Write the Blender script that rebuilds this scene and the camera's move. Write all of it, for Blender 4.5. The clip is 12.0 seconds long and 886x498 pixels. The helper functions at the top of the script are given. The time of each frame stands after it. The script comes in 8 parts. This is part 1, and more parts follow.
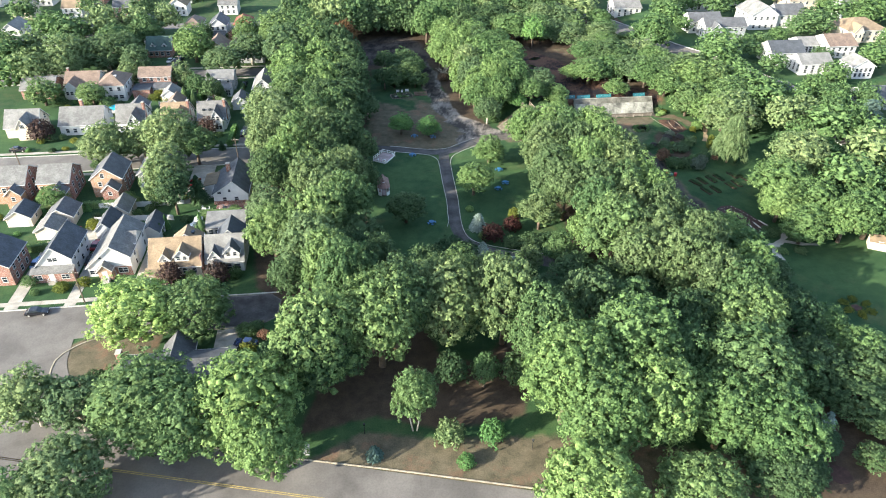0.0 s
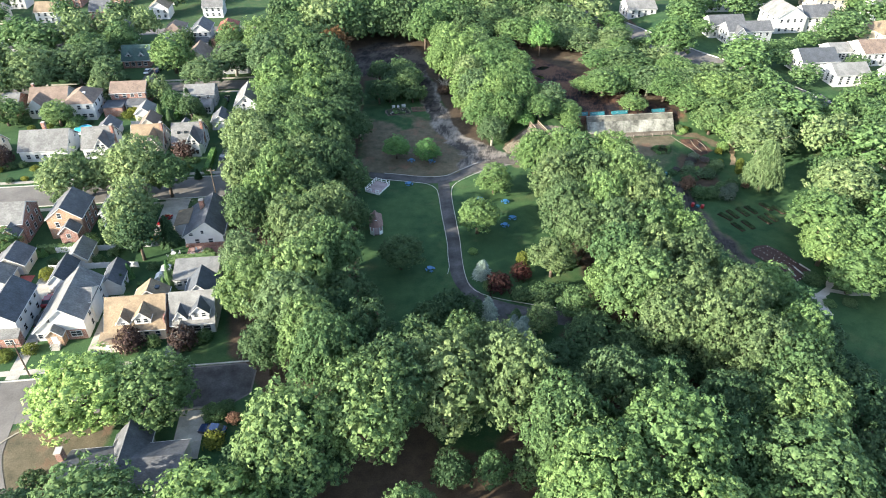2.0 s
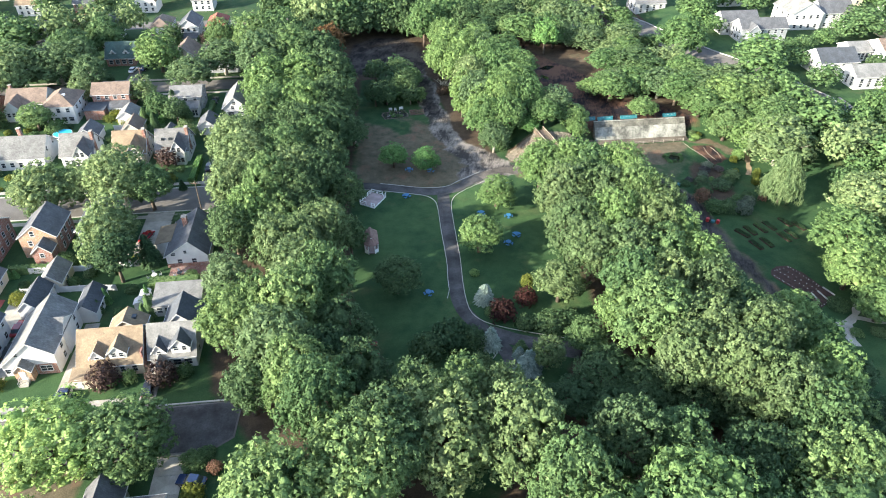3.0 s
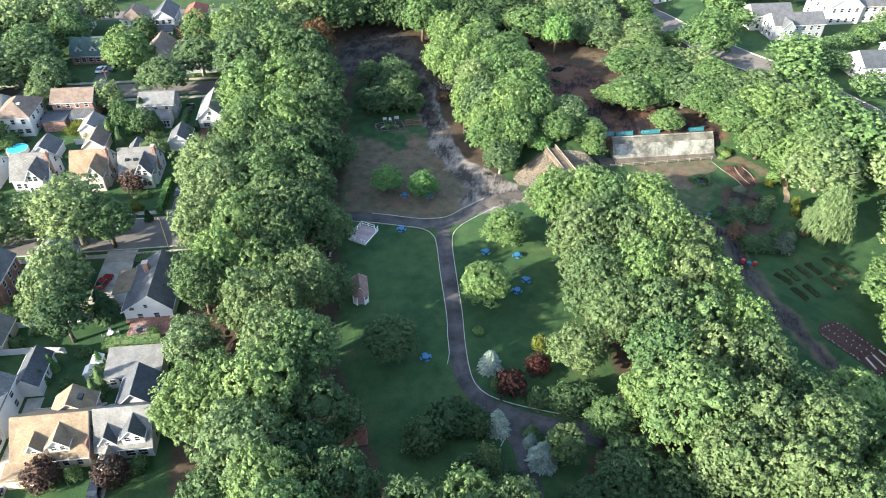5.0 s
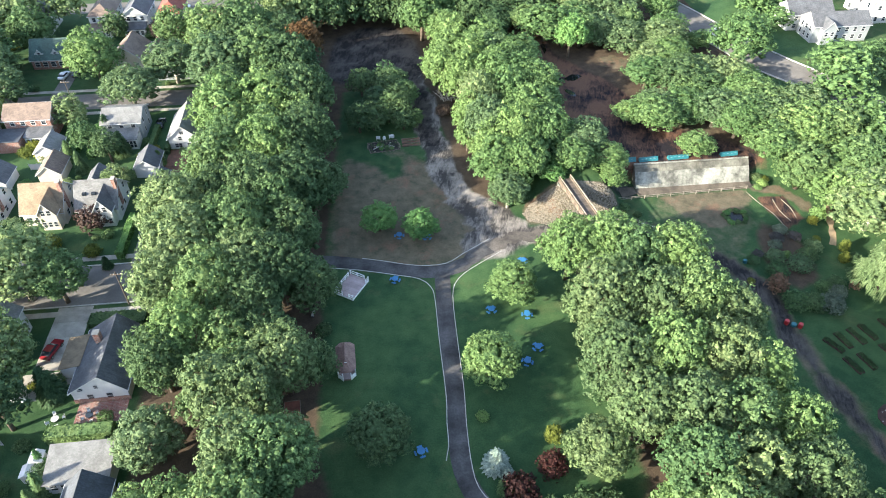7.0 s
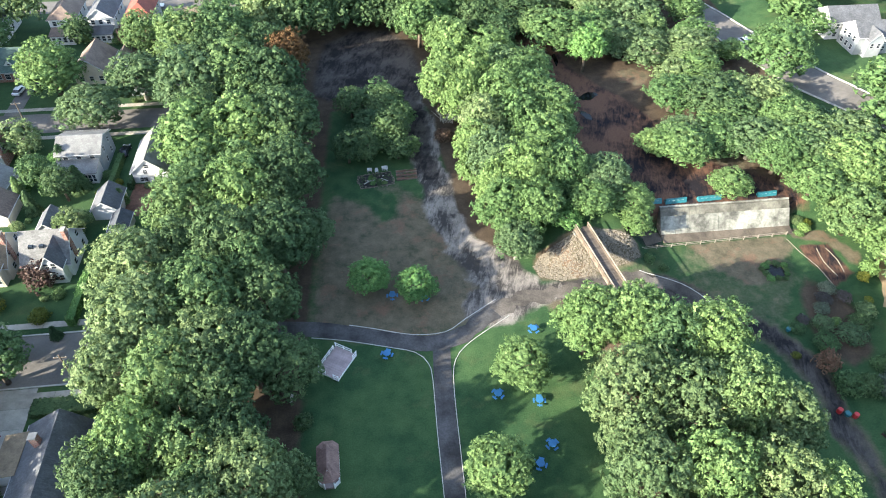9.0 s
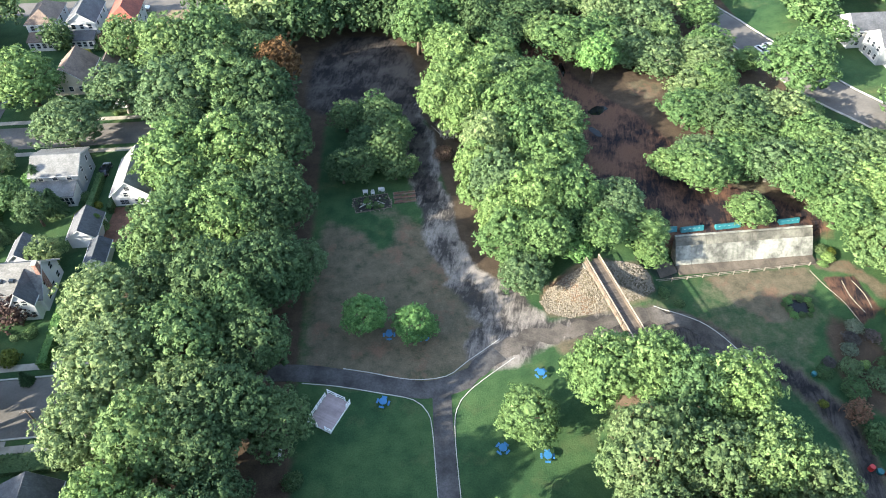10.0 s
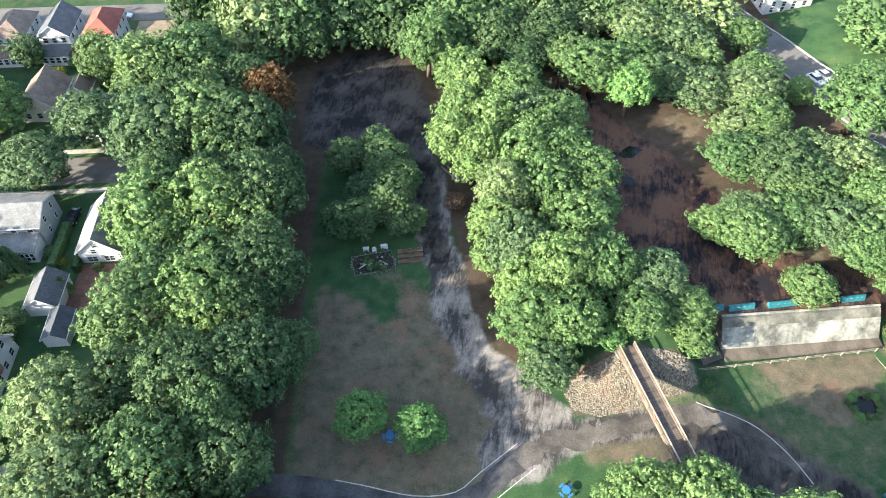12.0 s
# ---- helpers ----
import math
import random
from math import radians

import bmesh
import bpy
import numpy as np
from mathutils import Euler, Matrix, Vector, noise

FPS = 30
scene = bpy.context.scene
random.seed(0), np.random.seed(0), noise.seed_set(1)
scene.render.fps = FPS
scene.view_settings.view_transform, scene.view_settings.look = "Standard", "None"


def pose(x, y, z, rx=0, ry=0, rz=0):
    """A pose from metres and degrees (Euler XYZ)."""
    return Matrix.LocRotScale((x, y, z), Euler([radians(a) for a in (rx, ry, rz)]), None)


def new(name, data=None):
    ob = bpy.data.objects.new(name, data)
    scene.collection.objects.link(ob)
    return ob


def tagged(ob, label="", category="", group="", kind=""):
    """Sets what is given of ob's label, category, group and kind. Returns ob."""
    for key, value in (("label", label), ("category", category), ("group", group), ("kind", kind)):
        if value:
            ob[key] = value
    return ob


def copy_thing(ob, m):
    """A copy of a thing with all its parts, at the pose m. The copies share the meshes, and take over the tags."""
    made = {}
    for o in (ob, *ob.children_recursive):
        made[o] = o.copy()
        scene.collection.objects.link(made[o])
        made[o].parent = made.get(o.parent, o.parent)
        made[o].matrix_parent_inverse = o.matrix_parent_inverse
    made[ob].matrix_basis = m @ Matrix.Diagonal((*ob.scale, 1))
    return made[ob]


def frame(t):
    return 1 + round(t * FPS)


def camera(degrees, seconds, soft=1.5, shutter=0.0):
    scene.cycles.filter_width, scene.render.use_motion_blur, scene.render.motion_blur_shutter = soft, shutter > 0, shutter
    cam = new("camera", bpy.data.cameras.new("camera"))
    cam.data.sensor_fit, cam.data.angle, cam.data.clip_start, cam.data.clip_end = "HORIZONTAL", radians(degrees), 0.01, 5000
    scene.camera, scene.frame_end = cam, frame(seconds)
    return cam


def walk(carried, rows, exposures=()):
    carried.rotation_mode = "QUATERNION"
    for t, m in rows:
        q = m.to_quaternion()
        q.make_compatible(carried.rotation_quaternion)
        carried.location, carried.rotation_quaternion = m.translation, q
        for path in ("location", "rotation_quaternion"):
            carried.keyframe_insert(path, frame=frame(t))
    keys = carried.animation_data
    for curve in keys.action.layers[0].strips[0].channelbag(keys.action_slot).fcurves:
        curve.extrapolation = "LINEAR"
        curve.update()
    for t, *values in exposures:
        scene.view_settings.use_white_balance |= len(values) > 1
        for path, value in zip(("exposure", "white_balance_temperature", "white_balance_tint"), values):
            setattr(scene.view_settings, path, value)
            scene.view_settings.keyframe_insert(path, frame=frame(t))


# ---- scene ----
cam = camera(67.5, 12.0, soft=1.0)
# seconds, eye x, y, z, yaw, pitch, roll
ROWS = [
    (0, 1.20, 0.44, 90.02, -7.60, -34.98, 0.84),
    (0.5, 2.32, 5.98, 90.00, -7.39, -35.03, 0.57),
    (1, 3.24, 11.79, 90.06, -7.30, -35.08, 0.45),
    (1.5, 4.04, 17.74, 90.17, -7.30, -35.47, 0.43),
    (2, 4.75, 23.82, 90.34, -7.35, -36.07, 0.47),
    (2.5, 5.46, 29.95, 90.56, -7.41, -36.70, 0.55),
    (3, 6.15, 36.15, 90.77, -7.48, -37.32, 0.63),
    (5, 9.34, 61.04, 91.90, -7.51, -40.09, 0.84),
    (5.5, 10.19, 67.29, 92.16, -7.46, -40.80, 0.85),
    (6, 11.13, 73.50, 92.35, -7.39, -41.50, 0.85),
    (6.5, 12.01, 79.69, 92.59, -7.33, -42.22, 0.85),
    (7, 12.90, 85.86, 92.69, -7.29, -42.91, 0.85),
    (9, 15.78, 110.31, 92.88, -7.41, -45.54, 1.09),
    (9.5, 16.31, 116.31, 92.78, -7.51, -46.13, 1.22),
    (10, 16.83, 122.27, 92.69, -7.61, -46.72, 1.36),
    (10.5, 17.30, 128.27, 92.57, -7.68, -47.30, 1.51),
    (11, 17.76, 134.24, 92.41, -7.51, -47.87, 1.63),
    (11.5, 18.19, 140.12, 92.25, -7.13, -48.43, 1.72),
    (12, 18.73, 145.95, 92.05, -6.83, -49.00, 1.72),
]
walk(cam, [(t, pose(x, y, z, 90 + pitch, 0, yaw) @ pose(0, 0, 0, 0, 0, roll)) for t, x, y, z, yaw, pitch, roll in ROWS],
     exposures=((0, 2.07), (3, 2.20), (6.5, 2.33), (9, 2.40), (12, 2.40)))

# ---- light ----
SUN_AZ, SUN_EL = 22.0, 20.0          # the light travels towards +x, turned by SUN_AZ towards +y
world = bpy.data.worlds.new("sky")
scene.world = world
world.use_nodes = True
sky = world.node_tree.nodes.new("ShaderNodeTexSky")
sky.sky_type = "NISHITA"
sky.sun_disc = False
sky.sun_elevation = radians(SUN_EL)
sky.sun_rotation = radians(270 - SUN_AZ)
world.node_tree.nodes["Background"].inputs[1].default_value = 0.15
haze = world.node_tree.nodes.new("ShaderNodeHueSaturation")          # a hazy, paler sky
haze.inputs["Saturation"].default_value, haze.inputs["Value"].default_value = 0.92, 0.96
world.node_tree.links.new(sky.outputs[0], haze.inputs["Color"])
world.node_tree.links.new(haze.outputs[0], world.node_tree.nodes["Background"].inputs[0])
sun_data = bpy.data.lights.new("sun", "SUN")
sun_data.energy, sun_data.angle, sun_data.color = 4.3, radians(0.6), (1.0, 0.925, 0.77)
sun = new("sun", sun_data)
away = Vector((math.cos(radians(SUN_AZ)) * math.cos(radians(SUN_EL)), math.sin(radians(SUN_AZ)) * math.cos(radians(SUN_EL)), -math.sin(radians(SUN_EL))))
sun.matrix_basis = Matrix.Translation((-60, 0, 120)) @ away.to_track_quat("-Z", "Y").to_matrix().to_4x4()


# ---- materials ----
def nodes_of(name):
    m = bpy.data.materials.new(name)
    m.use_nodes = True
    return m, m.node_tree.nodes, m.node_tree.links, m.node_tree.nodes["Principled BSDF"]


def noise_node(nt, links, scale, detail=4.0, rough=0.6, coord="Object"):
    co = nt.new("ShaderNodeTexCoord")
    no = nt.new("ShaderNodeTexNoise")
    no.inputs["Scale"].default_value, no.inputs["Detail"].default_value, no.inputs["Roughness"].default_value = scale, detail, rough
    links.new(co.outputs[coord], no.inputs["Vector"])
    return no


def ramp_node(nt, links, source, low, high, a=0.35, b=0.65):
    ra = nt.new("ShaderNodeValToRGB")
    ra.color_ramp.elements[0].position, ra.color_ramp.elements[1].position = a, b
    ra.color_ramp.elements[0].color, ra.color_ramp.elements[1].color = (*low, 1), (*high, 1)
    links.new(source, ra.inputs[0])
    return ra


def mix_node(nt, links, fac, a, b, blend="MIX"):
    mx = nt.new("ShaderNodeMix")
    mx.data_type, mx.blend_type = "RGBA", blend
    for slot, v in ((0, fac), (6, a), (7, b)):
        if isinstance(v, (int, float)):
            mx.inputs[slot].default_value = v
        elif isinstance(v, tuple):
            mx.inputs[slot].default_value = (*v, 1)
        else:
            links.new(v, mx.inputs[slot])
    return mx.outputs[2]


def plain(name, color, rough=0.8, vary=0.25, scale=0.6, fine=9.0, bump=0.2, metal=0.0, each=0.0):
    """A surface with blotches, grain and a little relief; each: how far one piece differs from the next."""
    m, nt, links, bs = nodes_of(name)
    dark = tuple(c * (1 - vary) for c in color)
    light = tuple(min(1, c * (1 + vary * 0.7)) for c in color)
    big = noise_node(nt, links, scale)
    small = noise_node(nt, links, fine, 3.0)
    base = ramp_node(nt, links, big.outputs[0], dark, light).outputs[0]
    grain = ramp_node(nt, links, small.outputs[0], (1 - vary * 0.6,) * 3, (1, 1, 1), 0.3, 0.6).outputs[0]
    col = mix_node(nt, links, 1.0, base, grain, "MULTIPLY")
    if each:
        info = nt.new("ShaderNodeObjectInfo")
        own = ramp_node(nt, links, info.outputs["Random"], (1 - each,) * 3, (1, 1, 1), 0.0, 1.0).outputs[0]
        col = mix_node(nt, links, 1.0, col, own, "MULTIPLY")
    links.new(col, bs.inputs["Base Color"])
    bs.inputs["Roughness"].default_value, bs.inputs["Metallic"].default_value = rough, metal
    if bump:
        bu = nt.new("ShaderNodeBump")
        bu.inputs["Strength"].default_value, bu.inputs["Distance"].default_value = bump, 0.03
        links.new(small.outputs[0], bu.inputs["Height"])
        links.new(bu.outputs[0], bs.inputs["Normal"])
    return m


def shingle(name, color, vary=0.3):
    """Roof covering in courses with weather streaks."""
    m, nt, links, bs = nodes_of(name)
    co = nt.new("ShaderNodeTexCoord")
    br = nt.new("ShaderNodeTexBrick")
    br.inputs["Scale"].default_value = 1.0
    br.inputs["Brick Width"].default_value, br.inputs["Row Height"].default_value, br.inputs["Mortar Size"].default_value = 0.34, 0.16, 0.008
    br.inputs["Color1"].default_value = (*color, 1)
    br.inputs["Color2"].default_value = (*[c * (1 - vary) for c in color], 1)
    br.inputs["Mortar"].default_value = (*[c * 0.7 for c in color], 1)
    links.new(co.outputs["Object"], br.inputs["Vector"])
    big = noise_node(nt, links, 0.5)
    wear = ramp_node(nt, links, big.outputs[0], (0.66,) * 3, (1.06,) * 3).outputs[0]
    fleck = ramp_node(nt, links, noise_node(nt, links, 3.0, 4.0, 0.7).outputs[0], (0.8,) * 3, (1.1,) * 3).outputs[0]
    col = mix_node(nt, links, 1.0, mix_node(nt, links, 1.0, br.outputs[0], wear, "MULTIPLY"), fleck, "MULTIPLY")
    links.new(col, bs.inputs["Base Color"])
    bs.inputs["Roughness"].default_value = 0.85
    return m


def masonry(name, color, mortar=(0.35, 0.32, 0.28)):
    m, nt, links, bs = nodes_of(name)
    co = nt.new("ShaderNodeTexCoord")
    mp = nt.new("ShaderNodeMapping")
    mp.inputs["Rotation"].default_value = (radians(90), 0, radians(35))
    br = nt.new("ShaderNodeTexBrick")
    br.inputs["Scale"].default_value = 1.0
    br.inputs["Brick Width"].default_value, br.inputs["Row Height"].default_value, br.inputs["Mortar Size"].default_value = 0.3, 0.1, 0.012
    br.inputs["Color1"].default_value = (*color, 1)
    br.inputs["Color2"].default_value = (color[0] * 0.65, color[1] * 0.6, color[2] * 0.6, 1)
    br.inputs["Mortar"].default_value = (*mortar, 1)
    links.new(co.outputs["Object"], mp.inputs[0])
    links.new(mp.outputs[0], br.inputs["Vector"])
    big = noise_node(nt, links, 0.7)
    wear = ramp_node(nt, links, big.outputs[0], (0.75,) * 3, (1, 1, 1)).outputs[0]
    links.new(mix_node(nt, links, 1.0, br.outputs[0], wear, "MULTIPLY"), bs.inputs["Base Color"])
    bs.inputs["Roughness"].default_value = 0.9
    return m


def foliage(name, color, tip, passing=0.28):
    """Leaves: each clump a little different, each plant a little different, some light passing through."""
    m, nt, links, bs = nodes_of(name)
    geo = nt.new("ShaderNodeNewGeometry")
    info = nt.new("ShaderNodeObjectInfo")
    big = noise_node(nt, links, 0.3, 2.0)
    one = ramp_node(nt, links, big.outputs[0], color, tip, 0.25, 0.75).outputs[0]
    leaf = ramp_node(nt, links, geo.outputs["Random Per Island"], (0.60, 0.65, 0.60), (1.30, 1.26, 1.18), 0.0, 1.0).outputs[0]
    own = ramp_node(nt, links, info.outputs["Random"], (0.62, 0.70, 0.70), (1.20, 1.13, 1.02), 0.0, 1.0).outputs[0]
    col = mix_node(nt, links, 1.0, mix_node(nt, links, 1.0, one, leaf, "MULTIPLY"), own, "MULTIPLY")
    fine = noise_node(nt, links, 5.0, 2.0, 0.7)
    col = mix_node(nt, links, 1.0, col, ramp_node(nt, links, fine.outputs[0], (0.66, 0.69, 0.66), (1.12, 1.12, 1.1), 0.36, 0.6).outputs[0], "MULTIPLY")
    links.new(col, bs.inputs["Base Color"])
    bu = nt.new("ShaderNodeBump")
    bu.inputs["Strength"].default_value, bu.inputs["Distance"].default_value = 0.5, 0.08
    links.new(fine.outputs[0], bu.inputs["Height"])
    links.new(bu.outputs[0], bs.inputs["Normal"])
    bs.inputs["Roughness"].default_value = 0.7
    bs.inputs["Specular IOR Level"].default_value = 0.12
    tr = nt.new("ShaderNodeBsdfTranslucent")
    links.new(col, tr.inputs[0])
    ms = nt.new("ShaderNodeMixShader")
    ms.inputs[0].default_value = passing
    links.new(bs.outputs[0], ms.inputs[1])
    links.new(tr.outputs[0], ms.inputs[2])
    links.new(ms.outputs[0], nt["Material Output"].inputs[0])
    return m


def glass(name, color=(0.03, 0.04, 0.05)):
    m, nt, links, bs = nodes_of(name)
    no = noise_node(nt, links, 0.8)
    links.new(ramp_node(nt, links, no.outputs[0], tuple(c * 0.6 for c in color), color).outputs[0], bs.inputs["Base Color"])
    bs.inputs["Roughness"].default_value = 0.08
    return m


LEAF = {
    "mid": foliage("leaf_green", (0.086, 0.155, 0.071), (0.163, 0.241, 0.113)),
    # yellower, lighter leaves for trees in the sun; some light is in the colour
    "yel": foliage("leaf_sunny_green", (0.100, 0.179, 0.072), (0.175, 0.264, 0.117)),
    "oli": foliage("leaf_olive", (0.092, 0.151, 0.068), (0.168, 0.223, 0.121)),
    # dark leaves; the colour also carries the shade of trees standing in it
    "deep": foliage("leaf_deep_shaded_green", (0.052, 0.099, 0.050), (0.098, 0.154, 0.081)),
    "pale": foliage("leaf_pale_green", (0.109, 0.172, 0.086), (0.181, 0.244, 0.133)),
    "sil": foliage("leaf_silver_green", (0.083, 0.142, 0.079), (0.155, 0.220, 0.131)),
    "lime": foliage("leaf_lime", (0.179, 0.294, 0.097), (0.294, 0.406, 0.177)),
    "park": foliage("leaf_fresh_green", (0.081, 0.186, 0.075), (0.16, 0.289, 0.108)),
    "rust": foliage("leaf_rust", (0.15, 0.075, 0.036), (0.25, 0.132, 0.07)),
    "maroon": foliage("leaf_maroon", (0.041, 0.016, 0.017), (0.071, 0.029, 0.029), 0.2),
    "plum": foliage("leaf_plum", (0.049, 0.029, 0.032), (0.097, 0.069, 0.069), 0.2),
    "blue": foliage("needle_blue", (0.164, 0.225, 0.227), (0.304, 0.371, 0.367), 0.15),
    "wil": foliage("leaf_willow", (0.114, 0.181, 0.092), (0.189, 0.256, 0.138)),
    "pin": foliage("needle_green", (0.099, 0.158, 0.147), (0.169, 0.231, 0.214), 0.15),
    "gold": foliage("leaf_gold", (0.149, 0.171, 0.036), (0.225, 0.243, 0.063)),
    "rose": foliage("leaf_rose", (0.170, 0.098, 0.078), (0.262, 0.166, 0.132)),
    "silver": foliage("leaf_silver", (0.108, 0.141, 0.115), (0.194, 0.229, 0.192)),
    "violet": foliage("leaf_dusky_violet", (0.068, 0.062, 0.074), (0.132, 0.120, 0.132)),
}
BARK = plain("bark", (0.12, 0.09, 0.065), 0.95, 0.4, 1.0, 6.0, 0.6)
FENCEWOOD = plain("fence_wood", (0.30, 0.26, 0.21), 0.85, 0.3, 1.0, 6.0, 0.2, each=0.2)
PALE_BARK = plain("pale_bark", (0.42, 0.38, 0.32), 0.9, 0.35, 1.0, 5.0, 0.4)
ASPHALT = plain("asphalt", (0.128, 0.118, 0.108), 0.92, 0.3, 0.12, 3.0, 0.15)
PATH_TAR = plain("path_tar", (0.060, 0.058, 0.058), 0.9, 0.6, 0.25, 3.0, 0.2)
GRAVEL = plain("gravel_drive", (0.098, 0.085, 0.072), 0.95, 0.65, 0.16, 4.0, 0.3)
CONCRETE = plain("concrete", (0.36, 0.335, 0.29), 0.9, 0.25, 0.4, 5.0, 0.15, each=0.15)
OLD_CONCRETE = plain("weathered_concrete", (0.225, 0.226, 0.195), 0.9, 0.65, 0.3, 1.6, 0.2, each=0.12)
WETSTAIN = plain("silt_stained_concrete", (0.135, 0.13, 0.105), 0.8, 0.5, 0.4, 2.0, 0.2, each=0.25)
KERB = plain("kerb_stone", (0.40, 0.39, 0.355), 0.85, 0.2, 1.0, 6.0, 0.1)
ROADKERB = plain("worn_kerb", (0.30, 0.265, 0.20), 0.9, 0.3, 1.0, 6.0, 0.1)
YELLOW = plain("road_paint", (0.32, 0.25, 0.09), 0.8, 0.3, 2.0, 9.0, 0.0)
WHITE = plain("white_paint", (0.49, 0.49, 0.485), 0.6, 0.08, 0.8, 6.0, 0.05)
CREAM = plain("cream_siding", (0.52, 0.45, 0.36), 0.7, 0.1, 0.8, 6.0, 0.05)
GREYSIDE = plain("grey_siding", (0.26, 0.28, 0.29), 0.7, 0.1, 0.8, 6.0, 0.05)
BRICK = masonry("brick_red", (0.30, 0.12, 0.085))
# orange brick, also put on for the sunlit sides of red brick walls
BRICK_TAN = masonry("brick_orange", (0.42, 0.24, 0.13))
ROOF_GREY = shingle("shingle_grey", (0.18, 0.18, 0.175))
ROOF_LIGHT = shingle("shingle_light_grey", (0.205, 0.205, 0.198), 0.15)
ROOF_DARK = shingle("shingle_charcoal", (0.075, 0.085, 0.10))
ROOF_SLATE = shingle("shingle_slate", (0.115, 0.12, 0.13))
ROOF_TAN = shingle("shingle_tan", (0.255, 0.190, 0.122), 0.18)
ROOF_BROWN = shingle("shingle_brown", (0.22, 0.16, 0.125))
ROOF_RED = shingle("shingle_red", (0.33, 0.09, 0.06))
ROOF_GREEN = shingle("shingle_green", (0.06, 0.11, 0.095))
PANE = glass("window_glass")
TIMBER = plain("weathered_timber", (0.20, 0.155, 0.12), 0.85, 0.4, 0.8, 7.0, 0.3, each=0.45)
DECKWOOD = plain("bridge_deck", (0.15, 0.122, 0.10), 0.85, 0.4, 0.8, 7.0, 0.3, each=0.4)
RAILWOOD = plain("bridge_rail", (0.13, 0.10, 0.075), 0.8, 0.35, 0.6, 5.0, 0.2)
DECK = plain("deck_board", (0.40, 0.31, 0.30), 0.85, 0.2, 0.6, 6.0, 0.2, each=0.18)
ROCK = plain("riprap", (0.20, 0.172, 0.132), 0.95, 0.3, 1.5, 6.0, 0.3, each=0.3)
BLUE = plain("blue_plastic", (0.030, 0.15, 0.32), 0.5, 0.15, 1.0, 6.0, 0.0)
TEAL = plain("teal_tarp", (0.018, 0.13, 0.15), 0.5, 0.25, 1.5, 6.0, 0.2)
POOL = plain("pool_water", (0.05, 0.42, 0.62), 0.1, 0.15, 1.0, 4.0, 0.1)
POND = glass("pond_water", (0.012, 0.014, 0.014))
POND.node_tree.nodes["Principled BSDF"].inputs["Specular IOR Level"].default_value = 0.2
SOIL = plain("bed_soil", (0.055, 0.028, 0.022), 0.95, 0.4, 1.0, 5.0, 0.4)
PATIO = masonry("patio_brick", (0.26, 0.10, 0.08))
METAL = plain("dark_metal", (0.03, 0.03, 0.03), 0.5, 0.2, 1.0, 6.0, 0.0, 0.6)
TYRE = plain("tyre", (0.02, 0.02, 0.02), 0.9, 0.2, 3.0, 9.0, 0.0)
FRESH_WHITE = plain("fresh_white_paint", (0.80, 0.80, 0.79), 0.5, 0.08, 0.8, 6.0, 0.05)
SHEDROOF = shingle("shed_shingle", (0.27, 0.165, 0.135), 0.25)


# ---- building blocks ----
def part(name, bm, material, parent, label=""):
    me = bpy.data.meshes.new(name)
    if isinstance(bm, tuple):
        me.from_pydata(*bm[:3])
    else:
        bm.to_mesh(me)
        bm.free()
    me.materials.append(material)
    if name in ("crown", "trunk", "distant_woods"):
        me.polygons.foreach_set("use_smooth", [True] * len(me.polygons))
    if isinstance(bm, tuple) and len(bm) == 4:
        me.normals_split_custom_set_from_vertices(bm[3])
    ob = new(name, me)
    ob.parent = parent
    return tagged(ob, label)


def thing(name, label, category, x=0.0, y=0.0, z=0.0, rz=0.0, group="", kind=""):
    ob = new(name)
    ob.matrix_basis = pose(x, y, z, 0, 0, rz)
    return tagged(ob, label, category, group, kind)


def solo(name, bm, material, label, category, kind=""):
    ob = part(name, bm, material, None)
    return tagged(ob, label, category, "", kind)


def add_box(bm, x0, x1, y0, y1, z0, z1, m=None):
    vs = [bm.verts.new(Vector(p) if m is None else m @ Vector(p)) for p in
          ((x0, y0, z0), (x1, y0, z0), (x1, y1, z0), (x0, y1, z0), (x0, y0, z1), (x1, y0, z1), (x1, y1, z1), (x0, y1, z1))]
    for f in ((3, 2, 1, 0), (4, 5, 6, 7), (0, 1, 5, 4), (1, 2, 6, 5), (2, 3, 7, 6), (3, 0, 4, 7)):
        bm.faces.new([vs[i] for i in f])
    return vs


def box(x0, x1, y0, y1, z0, z1, bevel=0.0):
    bm = bmesh.new()
    add_box(bm, x0, x1, y0, y1, z0, z1)
    if bevel:
        bmesh.ops.bevel(bm, geom=bm.edges[:], offset=bevel, segments=1, affect="EDGES")
    return bm


def prism(section, v0, v1, axis):
    """A section in (u, z) drawn out from v0 to v1; axis: the direction of v."""
    bm = bmesh.new()
    place = (lambda u, v, z: (u, v, z)) if axis == "y" else (lambda u, v, z: (v, u, z))
    a = [bm.verts.new(place(u, v0, z)) for u, z in section]
    b = [bm.verts.new(place(u, v1, z)) for u, z in section]
    n = len(section)
    bm.faces.new(a)
    bm.faces.new(b[::-1])
    for i in range(n):
        bm.faces.new((a[i], b[i], b[(i + 1) % n], a[(i + 1) % n]))
    bmesh.ops.recalc_face_normals(bm, faces=bm.faces)
    return bm


